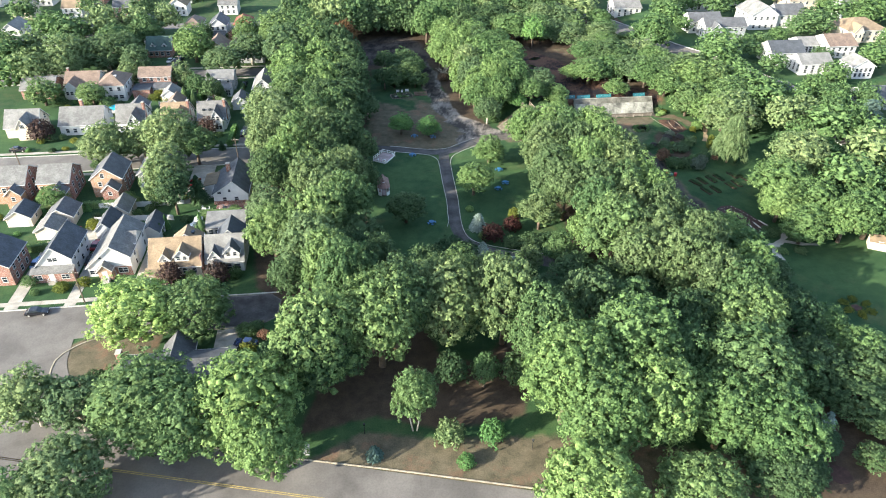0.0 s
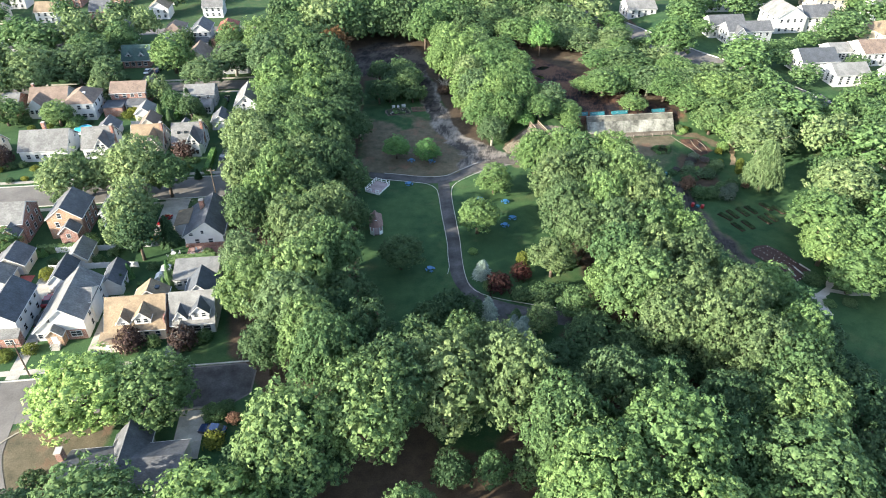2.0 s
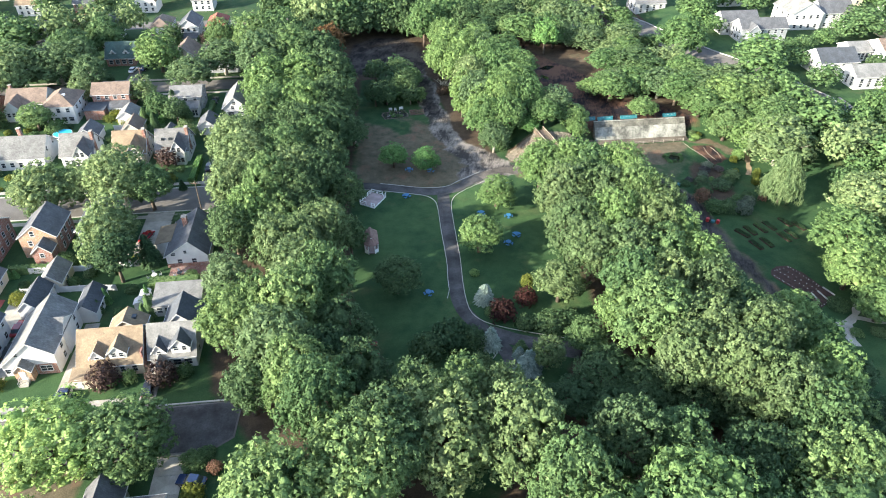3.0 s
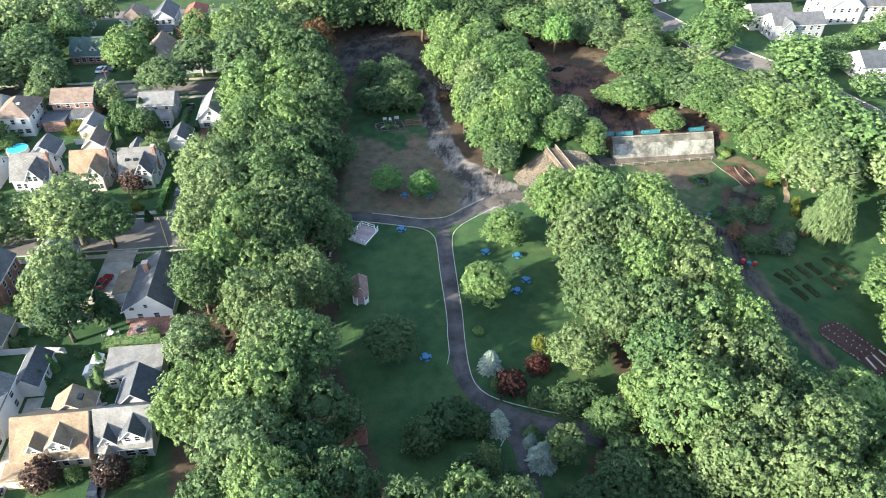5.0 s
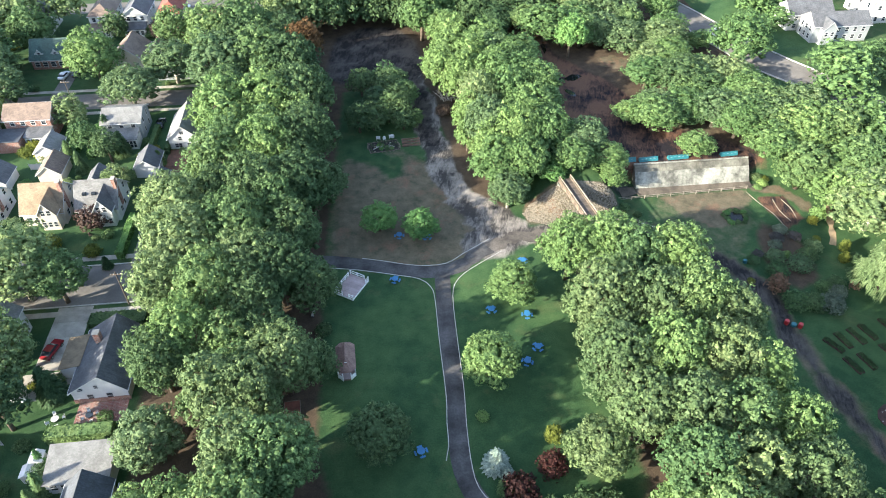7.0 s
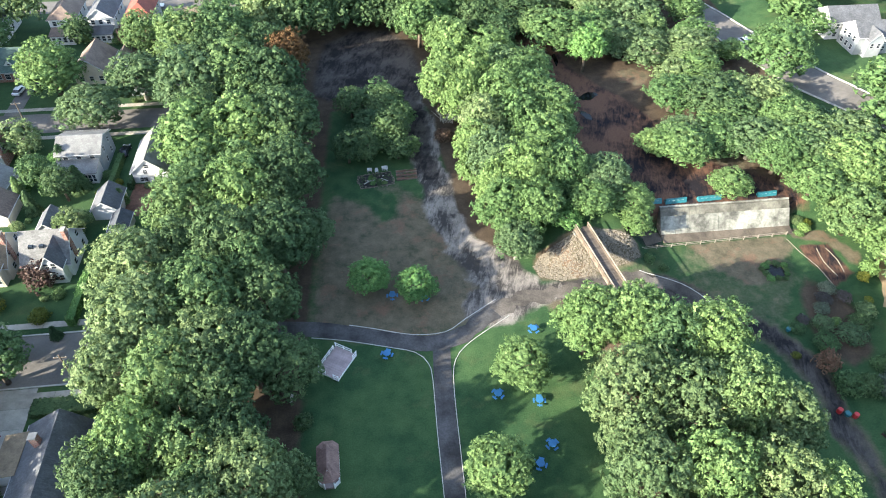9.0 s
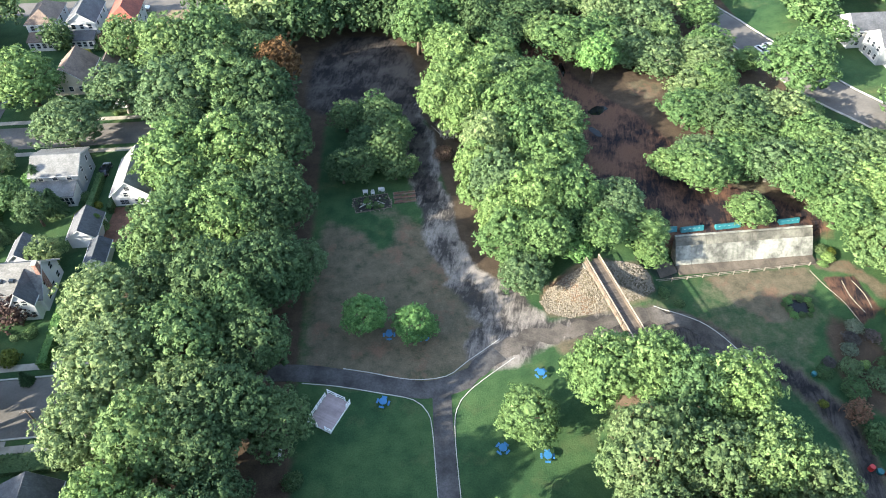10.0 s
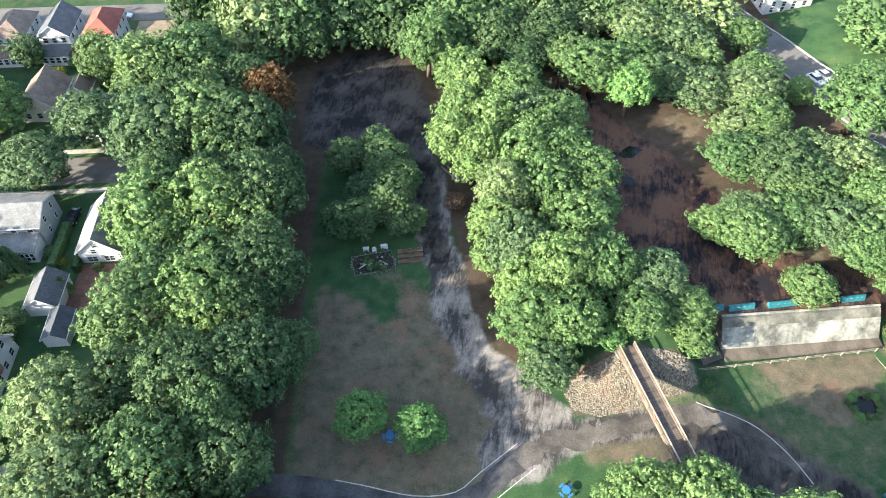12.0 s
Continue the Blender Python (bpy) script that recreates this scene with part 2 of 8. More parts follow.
def tube(bm, a, b, ra, rb, n=7):
    a, b = Vector(a), Vector(b)
    q = (b - a).to_track_quat("Z", "Y")
    rings = []
    for p, r in ((a, ra), (b, rb)):
        rings.append([bm.verts.new(p + q @ Vector((r * math.cos(2 * math.pi * i / n), r * math.sin(2 * math.pi * i / n), 0))) for i in range(n)])
    for i in range(n):
        bm.faces.new((rings[0][i], rings[0][(i + 1) % n], rings[1][(i + 1) % n], rings[1][i]))
    bm.faces.new(rings[1])
    bm.faces.new(rings[0][::-1])


def smooth_line(pts, step=1.5):
    """A soft curve through the given corners."""
    pts = [Vector(p) for p in pts]
    ext = [2 * pts[0] - pts[1], *pts, 2 * pts[-1] - pts[-2]]
    out = []
    for i in range(1, len(ext) - 2):
        p0, p1, p2, p3 = ext[i - 1:i + 3]
        n = max(1, int((p2 - p1).length / step))
        for k in range(n):
            t = k / n
            out.append(0.5 * (2 * p1 + (p2 - p0) * t + (2 * p0 - 5 * p1 + 4 * p2 - p3) * t * t + (3 * p1 - p0 - 3 * p2 + p3) * t ** 3))
    return out + [pts[-1]]


def ribbon(pts, width, z=0.03, thick=0.25, rag=0.0, seed=1):
    """A strip of ground covering along a curve; width may be one number or one for each end."""
    line = smooth_line([(x, y) for x, y in pts])
    w0, w1 = width if isinstance(width, tuple) else (width, width)
    rnd = random.Random(seed)
    bm = bmesh.new()
    rows = []
    for i, p in enumerate(line):
        d = (line[min(i + 1, len(line) - 1)] - line[max(i - 1, 0)]).normalized()
        side = Vector((-d.y, d.x))
        w = (w0 + (w1 - w0) * i / max(1, len(line) - 1)) / 2
        l, r = p + side * (w + rnd.uniform(-rag, rag)), p - side * (w + rnd.uniform(-rag, rag))
        zl, zr = terrain(l.x, l.y), terrain(r.x, r.y)
        rows.append([bm.verts.new(v) for v in ((l.x, l.y, zl + z), (r.x, r.y, zr + z), (r.x, r.y, zr + z - thick), (l.x, l.y, zl + z - thick))])
    for a, b in zip(rows, rows[1:]):
        for i in range(4):
            bm.faces.new((a[i], a[(i + 1) % 4], b[(i + 1) % 4], b[i]))
    bm.faces.new(rows[0])
    bm.faces.new(rows[-1][::-1])
    bmesh.ops.recalc_face_normals(bm, faces=bm.faces)
    return bm


def slab(pts, z=0.03, thick=0.25):
    """A flat many-cornered plate."""
    bm = bmesh.new()
    top = [bm.verts.new((x, y, z)) for x, y in pts]
    low = [bm.verts.new((x, y, z - thick)) for x, y in pts]
    n = len(pts)
    bm.faces.new(top)
    bm.faces.new(low[::-1])
    for i in range(n):
        bm.faces.new((top[i], low[i], low[(i + 1) % n], top[(i + 1) % n]))
    bmesh.ops.recalc_face_normals(bm, faces=bm.faces)
    return bm


def smoothstep(a, b, x):
    t = min(1.0, max(0.0, (x - a) / (b - a)))
    return t * t * (3 - 2 * t)


def line_gap(x, y, pts):
    """The distance from a place to a broken line."""
    best = 1e9
    for (ax, ay), (bx, by) in zip(pts, pts[1:]):
        dx, dy = bx - ax, by - ay
        t = min(1, max(0, ((x - ax) * dx + (y - ay) * dy) / (dx * dx + dy * dy)))
        best = min(best, math.hypot(x - ax - t * dx, y - ay - t * dy))
    return best


def inside(x, y, pts):
    hit = False
    for (ax, ay), (bx, by) in zip(pts, pts[1:] + pts[:1]):
        if (ay > y) != (by > y) and x < ax + (y - ay) * (bx - ax) / (by - ay):
            hit = not hit
    return hit


def area(x, y, pts, soft):
    """1 inside the outline, 0 outside, soft metres to either side of it."""
    d = line_gap(x, y, pts + pts[:1])
    return smoothstep(-soft, soft, d if inside(x, y, pts) else -d)


def terrain(x, y):
    """The park lies at 0; behind the dam, under the wooded bank and towards the eastern street the land is higher."""
    bank = smoothstep(45, 54, x) * smoothstep(189.5, 197.5, y) * (1 - smoothstep(62, 68, x)) * 4.6
    dam = smoothstep(67, 71.5, x) * (1 - smoothstep(99.0, 102.5, x))
    basin = smoothstep(49, 60, x) * smoothstep(200.3 + 2.3 * dam, 205.2 - 1.3 * dam, y) * 4.3
    mound = 5.2 * math.exp(-(((x - 58) / 6) ** 2 + ((y - 172) / 6.5) ** 2))
    rise = 3.0 * smoothstep(112, 134, x) * smoothstep(150, 200, y)
    return max(bank, basin, mound) + rise


# ---- ground ----
TRACK = [(34, 185), (40, 187.5), (36.5, 193), (33.5, 200), (30, 206), (28.3, 212), (28.2, 220), (26.4, 228.5), (26.8, 242), (25.6, 250), (24.7, 257), (24, 264)]
DRIVE = [(76, 180.5), (82, 174), (85.2, 167.5), (86, 160), (86, 152), (86.4, 146), (88, 136), (91, 122)]
LUSH = [(6, 219), (9, 223), (16, 219.5), (20, 218), (18.5, 211), (16, 209.5), (13.5, 215)]
CLEARING = [(1, 258), (2, 274), (4, 284), (12, 290.5), (22, 290), (28, 280), (29, 268), (30, 262), (24, 256), (5, 255)]
MEADOW = [(2, 184), (3, 206), (6, 221), (20, 221), (27, 214), (31, 203), (36, 190), (33, 183), (26, 179), (12, 179), (4, 181)]
BASIN = [(57, 214), (66, 202.8), (104, 202.8), (97, 211), (86, 218), (83.5, 226), (77, 242), (72.5, 248), (66, 260), (66, 272), (57, 272), (53, 256), (54, 242)]
UNDER_BRIDGE = [(44, 189), (52, 190.5), (64, 191.2), (69.5, 189.4), (75, 184.6), (79, 177), (72, 172), (60, 178), (50, 182), (45, 183)]
SILT = [(61.5, 197.6), (71.4, 196.8), (71.4, 201.5), (64, 201.5)]
TERRACE = [(97.6, 194.6), (104.2, 194), (105, 186), (99.8, 183.4)]
ROCKERY = [(89.5, 170), (91.5, 182), (95, 186), (99.5, 183), (101, 176), (98.5, 168), (93.5, 165.5)]
ORANGE_BANK = [(97.6, 199.2), (105, 198), (109.4, 190.5), (106.6, 187.6), (104.4, 194.6), (98, 196.6)]
TRACKSIDE = [(29, 260), (37, 260), (40, 226), (39, 205), (42, 195), (37, 195), (33, 205), (31, 212), (31, 224), (29.4, 240)]
LEFT_WOOD = [(-24, 118), (-6, 92), (14, 90), (8, 116), (1, 140), (1, 170), (3, 210), (6, 256), (-2, 282), (-40, 290), (-28, 240), (-30, 190), (-28, 150)]
RIGHT_WOOD = [(20, 88), (60, 72), (86, 70), (84, 110), (74, 150), (68, 176), (51, 176), (50, 130), (34, 106)]
FRONT_WOOD = [(-13, 76), (-8, 92), (14, 92), (30, 86), (26, 76), (12, 74.5), (0, 79)]
NEAR_WOOD = [(64, 53), (84, 48), (106, 56), (106, 80), (94, 86), (84, 93), (76, 86), (70, 66)]
VERGE = [(-12, 70.4), (28, 59.6), (62, 50.4), (66, 62), (34, 71), (10, 73), (-2, 76)]
CORNER = [(-60.5, 101), (-54, 106), (-40, 105.4), (-41.6, 97), (-45, 92), (-46, 83), (-52, 82), (-58.5, 88)]
DUSTY = [(79, 190.5), (76, 196.6), (86, 197.3), (96, 197.3), (97, 194), (92, 190), (88, 186), (84, 185)]


def axis_lines(low, high, step, far):
    inner = [low + i * step for i in range(int((high - low) / step) + 1)]
    a, b, d = [], [], step
    x = inner[-1]
    while x < far:
        d *= 1.5
        x += d
        a.append(x)
    d, x = step, low
    while x > -far:
        d *= 1.5
        x -= d
        b.append(x)
    return b[::-1] + inner + a


def build_ground():
    xs, ys = axis_lines(-110, 150, 1.25, 3500), axis_lines(45, 300, 1.25, 3500)
    verts, masks = [], []
    for y in ys:
        for x in xs:
            z = terrain(x, y)
            n = noise.noise(Vector((x * 0.16, y * 0.16, 0.3)))
            n2 = noise.noise(Vector((x * 0.5, y * 0.5, 2.3)))
            verts.append((x, y, z))
            if not (-112 < x < 152 and 44 < y < 302):
                masks.append((0, 0, 0, 0.3, 0))
                continue
            track = 1 - smoothstep(2.0, 3.9, line_gap(x, y, TRACK) * (0.62 if y < 201 else 0.9) + 1.1 * n + 0.5 * n2) if 15 < x < 50 and 180 < y < 270 else 0
            lane = line_gap(x, y, DRIVE) if 60 < x < 100 and 118 < y < 186 else 99
            track = max(track, 0.85 * (1 - smoothstep(1.4, 3.4, line_gap(x, y, [(34, 183.5), (40, 186.3), (48, 187.5), (57, 188.6)]) + 0.9 * n + 0.4 * n2)) if 28 < x < 62 and 178 < y < 196 else 0)
            # darker, greyer ground in the clearing and along part of the track
            dark_ground = area(x, y, CLEARING, 2.5) if x < 36 and y > 246 else 0
            dark_ground = max(dark_ground, 0.8 * (1 - smoothstep(0.8, 3.0, abs(line_gap(x, y, TRACK) - 0.6) + 1.4 * n2)) if 15 < x < 40 and 222 < y < 262 else 0)
            mud = max(area(x, y, BASIN, 2.0) if x > 50 and y > 200 else 0, 0)
            dark_ground = max(dark_ground, 0.75 * (1 - smoothstep(0.8, 3.2, lane + 1.8 * n + 0.8 * n2)))
            mud = max(mud, area(x, y, TERRACE, 0.6) if x > 90 and 180 < y < 198 else 0)
            dry = 0.74 * area(x, y, MEADOW, 2.0) * (1 - 0.9 * area(x, y, LUSH, 1.5)) if 0 < x < 40 and 178 < y < 225 else 0
            dry = max(dry, area(x, y, VERGE, 1.5) * 0.9 if y < 80 else 0, area(x, y, CORNER, 1.2) if x < -40 and y < 110 else 0)
            dry = max(dry, area(x, y, [(44, 194), (45, 190.6), (54, 190), (65.5, 193), (65, 197), (54, 199.5), (45.5, 198)], 0.8) if 40 < x < 70 and 188 < y < 201 else 0)
            dry = max(dry, area(x, y, DUSTY, 1.0) if x > 70 and 182 < y < 200 else 0, 0.42 * area(x, y, [(70, 189), (74, 197), (96, 197), (95, 186), (86, 175), (77, 180)], 2.5) if x > 66 and 170 < y < 200 else 0)
            dry = max(dry, area(x, y, ORANGE_BANK, 0.8) if x > 92 and 184 < y < 202 else 0, 0.7 * (1 - smoothstep(1.6, 3.8, lane + 1.2 * n)))
            dry = max(dry, 1 - smoothstep(2.0, 5.0, math.hypot((x - 81.5) * 0.8, y - 252.5) + 1.5 * n2), 1 - smoothstep(2.0, 4.5, math.hypot((x - 90) * 0.5, y - 215.6) + 1.5 * n2))
            # darker, greyer ground beneath the bridge and left of the dam
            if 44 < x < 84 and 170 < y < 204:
                dark_ground = max(dark_ground, 0.7 * area(x, y, UNDER_BRIDGE, 1.5) * smoothstep(52, 60, x), 0.7 * area(x, y, SILT, 1.0))
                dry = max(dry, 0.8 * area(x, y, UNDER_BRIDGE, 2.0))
            wood = max(0.8 * area(x, y, ROCKERY, 1.5) if x > 85 and 160 < y < 190 else 0, area(x, y, FRONT_WOOD, 1.5) if y < 96 else 0, area(x, y, NEAR_WOOD, 2.0) if x > 60 and y < 98 else 0, area(x, y, LEFT_WOOD, 2.0) if x < 20 else 0, area(x, y, RIGHT_WOOD, 2.0) if 15 < x < 95 and y < 182 else 0)
            if 26 < x < 46 and 190 < y < 264:
                wood = max(wood, 0.9 * area(x, y, TRACKSIDE, 1.5))
            if (-8 < x < 37 and y > 250) or (56 < x < 118 and y > 205):
                wood = max(wood, 0.85)
            masks.append((track, mud, dry, wood, dark_ground))
    w = len(xs)
    faces = [(j * w + i, j * w + i + 1, (j + 1) * w + i + 1, (j + 1) * w + i) for j in range(len(ys) - 1) for i in range(w - 1)]
    me = bpy.data.meshes.new("ground")
    me.from_pydata(verts, [], faces)
    layer = np.array(masks, dtype=np.float32)
    for k, name in enumerate(("track", "mud", "dry", "wood", "dark_ground")):
        at = me.attributes.new(name, "FLOAT", "POINT")
        at.data.foreach_set("value", np.ascontiguousarray(layer[:, k]))
    m, nt, links, bs = nodes_of("earth_and_grass")
    big, mid_n, small = noise_node(nt, links, 0.05, 3.0), noise_node(nt, links, 0.4, 5.0, 0.7), noise_node(nt, links, 4.0, 4.0, 0.7)
    grass = ramp_node(nt, links, big.outputs[0], (0.028, 0.068, 0.030), (0.047, 0.094, 0.038), 0.4, 0.6).outputs[0]
    parched = ramp_node(nt, links, noise_node(nt, links, 0.11, 5.0, 0.65).outputs[0], (0, 0, 0), (0.6,) * 3, 0.56, 0.76).outputs[0]
    grass = mix_node(nt, links, parched, grass, (0.115, 0.115, 0.055))
    grass = mix_node(nt, links, 1.0, grass, ramp_node(nt, links, mid_n.outputs[0], (0.75, 0.8, 0.75), (1.15, 1.08, 1.0)).outputs[0], "MULTIPLY")
    soils = (("wood", (0.048, 0.036, 0.026), (0.092, 0.068, 0.046)), ("dry", (0.072, 0.065, 0.042), (0.152, 0.128, 0.086)),
             ("mud", (0.015, 0.013, 0.016), (0.128, 0.070, 0.046)), ("track", (0.045, 0.042, 0.040), (0.255, 0.230, 0.205)), ("dark_ground", (0.017, 0.016, 0.017), (0.085, 0.074, 0.066)))
    # long streaks of dried silt and wheel ruts
    co, mp, stk = nt.new("ShaderNodeTexCoord"), nt.new("ShaderNodeMapping"), nt.new("ShaderNodeTexNoise")
    mp.vector_type = "TEXTURE"
    mp.inputs["Rotation"].default_value, mp.inputs["Scale"].default_value = (0, 0, radians(72)), (3.6, 1.0, 1.0)
    stk.inputs["Scale"].default_value, stk.inputs["Detail"].default_value, stk.inputs["Roughness"].default_value, stk.inputs["Distortion"].default_value = 0.9, 7.0, 0.72, 1.2
    links.new(co.outputs["Object"], mp.inputs[0])
    links.new(mp.outputs[0], stk.inputs["Vector"])
    worn = mix_node(nt, links, 0.6, stk.outputs[0], noise_node(nt, links, 0.13, 4.0, 0.6).outputs[0])
    col = grass
    for name, low, high in soils:
        at = nt.new("ShaderNodeAttribute")
        at.attribute_name = name
        broken = nt.new("ShaderNodeMath")
        broken.operation = "MULTIPLY_ADD"
        links.new(mid_n.outputs[0], broken.inputs[0])
        broken.inputs[1].default_value = 0.9
        links.new(at.outputs["Fac"], broken.inputs[2])
        edge = nt.new("ShaderNodeMapRange")
        edge.inputs[1].default_value, edge.inputs[2].default_value = 0.72, 1.15
        links.new(broken.outputs[0], edge.inputs[0])
        lo, hi = (0.44, 0.57) if name in ("track", "mud", "dark_ground") else (0.34, 0.70)
        tone = ramp_node(nt, links, worn if name in ("track", "mud", "dark_ground") else mid_n.outputs[0], low, high, lo, hi).outputs[0]
        if name == "dry":                                     # patches of reddish dead grass
            red = ramp_node(nt, links, noise_node(nt, links, 0.17, 5.0, 0.7).outputs[0], (0, 0, 0), (0.75,) * 3, 0.54, 0.66).outputs[0]
            tone = mix_node(nt, links, red, tone, (0.165, 0.098, 0.066))
        col = mix_node(nt, links, edge.outputs[0], col, tone)
    col = mix_node(nt, links, 1.0, col, ramp_node(nt, links, small.outputs[0], (0.7,) * 3, (1.1,) * 3, 0.3, 0.65).outputs[0], "MULTIPLY")
    links.new(col, bs.inputs["Base Color"])
    bs.inputs["Roughness"].default_value = 0.95
    bs.inputs["Specular IOR Level"].default_value = 0.15
    bu = nt.new("ShaderNodeBump")
    bu.inputs["Strength"].default_value, bu.inputs["Distance"].default_value = 0.6, 0.12
    links.new(small.outputs[0], bu.inputs["Height"])
    links.new(bu.outputs[0], bs.inputs["Normal"])
    me.materials.append(m)
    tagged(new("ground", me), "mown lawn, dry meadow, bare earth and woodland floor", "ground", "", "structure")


build_ground()


def covering(name, bm, material, label, category):
    return solo(name, bm, material, label, category, "structure")


# streets
covering("road", ribbon([(-190, 112.5), (-110, 101), (-70, 80.5), (-39, 71.9), (-7.7, 63.3), (30, 52.9), (90, 36.5), (190, 9)], 12.8), ASPHALT, "worn grey asphalt road with a double yellow line", "road")
covering("road", slab([(-190, 105), (-56, 105.2), (-22, 105.2), (-18.6, 107.5), (-18.2, 113), (-20.5, 115.3), (-190, 115.0)], 0.034), ASPHALT, "grey asphalt dead-end street in tree shade", "road")
# darker overlay on the east end of the street
covering("road", slab([(-39.5, 105.5), (-22.2, 105.5), (-18.9, 107.7), (-18.5, 112.9), (-20.7, 115.0), (-37.5, 114.8), (-39.2, 110)], 0.046), PATH_TAR, "darker asphalt at the street's dead end", "road")
covering("road", ribbon([(-67.4, 106), (-65.6, 96), (-61.6, 88), (-57, 80), (-54, 74)], (19, 16), 0.05), ASPHALT, "short asphalt street joining the main road", "road")
covering("road", slab([(-190, 176.6), (-33, 176.6), (-30.5, 178), (-30.5, 186), (-33, 187), (-190, 187)], 0.034), ASPHALT, "shaded asphalt street between two rows of houses", "road")
covering("road", slab([(-190, 248), (-30, 248), (-30, 256), (-190, 256)], 0.034), ASPHALT, "asphalt street with dappled shade", "road")
covering("road", slab([(-220, 309.6), (-20, 309.6), (-20, 317.6), (-220, 317.6)], 0.034), ASPHALT, "far asphalt street", "road")
STREET_LINE = [(98, 330), (108.5, 296), (113.2, 281.5), (115.8, 271.5), (119.6, 258), (124, 244), (130, 231), (140, 207), (151, 170)]
covering("road", ribbon(STREET_LINE, 8.6, 0.16), ASPHALT, "asphalt street among the trees beyond the park", "road")
for off in (-0.16, 0.16):
    covering("trim", ribbon([(-110, 101 + off), (-70, 80.5 + off), (-39, 71.9 + off), (-7.7, 63.3 + off), (30, 52.9 + off), (90, 36.5 + off)], 0.15, 0.05, 0.1), YELLOW, "faded yellow road line", "line")
covering("kerb", ribbon([(-38, 78.3), (-11, 71.0), (3, 67.4), (25.6, 61.2), (60, 51.8), (110, 38)], 0.22, 0.15), ROADKERB, "worn tan stone kerb of the main road", "kerb")
covering("kerb", ribbon([(-19, 115.6), (-40, 115.6), (-60, 115.4), (-100, 115.3)], 0.3, 0.15), KERB, "pale stone kerb", "kerb")
covering("kerb", ribbon([(-26, 105.0), (-46, 105.0), (-53.6, 104.6), (-58.4, 101), (-59.2, 97), (-57, 91), (-50, 84)], 0.26, 0.13), ROADKERB, "worn tan kerb round a dry corner lawn", "kerb")
for side in (-4.7, 4.7):
    covering("kerb", ribbon([(x + side * 0.95, y + side * 0.33) for x, y in STREET_LINE], 0.3, 0.3), KERB, "pale stone kerb of a street among trees", "kerb")
covering("kerb", ribbon([(-33, 176.4), (-60, 176.4), (-110, 176.4)], 0.25, 0.15), KERB, "pale stone kerb", "kerb")
covering("kerb", ribbon([(-33, 187.2), (-60, 187.2), (-110, 187.2)], 0.25, 0.15), KERB, "pale stone kerb", "kerb")
for y, x0, x1 in ((117.4, -110, -42), (174.6, -110, -30.5), (189.3, -110, -34), (246, -130, -32), (258, -130, -32)):
    for i, x in enumerate(np.arange(x0, x1, 6.0)):
        if i == 0:
            walkway = thing("pavement", "pale concrete pavement beside the street", "pavement", kind="structure")
        part("paving_slab", slab([(x, y - 0.65), (x + 5.94, y - 0.65), (x + 5.94, y + 0.65), (x, y + 0.65)], 0.06), CONCRETE, walkway)


def drive(x0, x1, y0, y1, material=CONCRETE, label="concrete driveway in bays"):
    d = thing("driveway", label, "driveway", kind="structure")
    n = max(1, int((y1 - y0) / 3.2))
    for i in range(n):
        a, b = y0 + (y1 - y0) * i / n, y0 + (y1 - y0) * (i + 1) / n - 0.05
        part("bay", slab([(x0, a), (x1, a), (x1, b), (x0, b)], 0.05), material, d)


drive(-63.1, -60.8, 115.8, 141)
drive(-74.9, -72.2, 115.8, 141)
drive(-50.6, -47.9, 115.8, 138)
drive(-35.9, -33.2, 115.8, 123)
drive(-30.2, -25.7, 94.5, 104.8, CONCRETE, "pale concrete driveway of the corner house")
drive(-47.2, -41.0, 161.5, 176.2, CONCRETE, "wide pale concrete driveway")
drive(-36.8, -34.6, 187.5, 203, ASPHALT, "narrow dark driveway")
drive(-72.5, -68.8, 256, 270, ASPHALT, "asphalt driveway with parked cars")


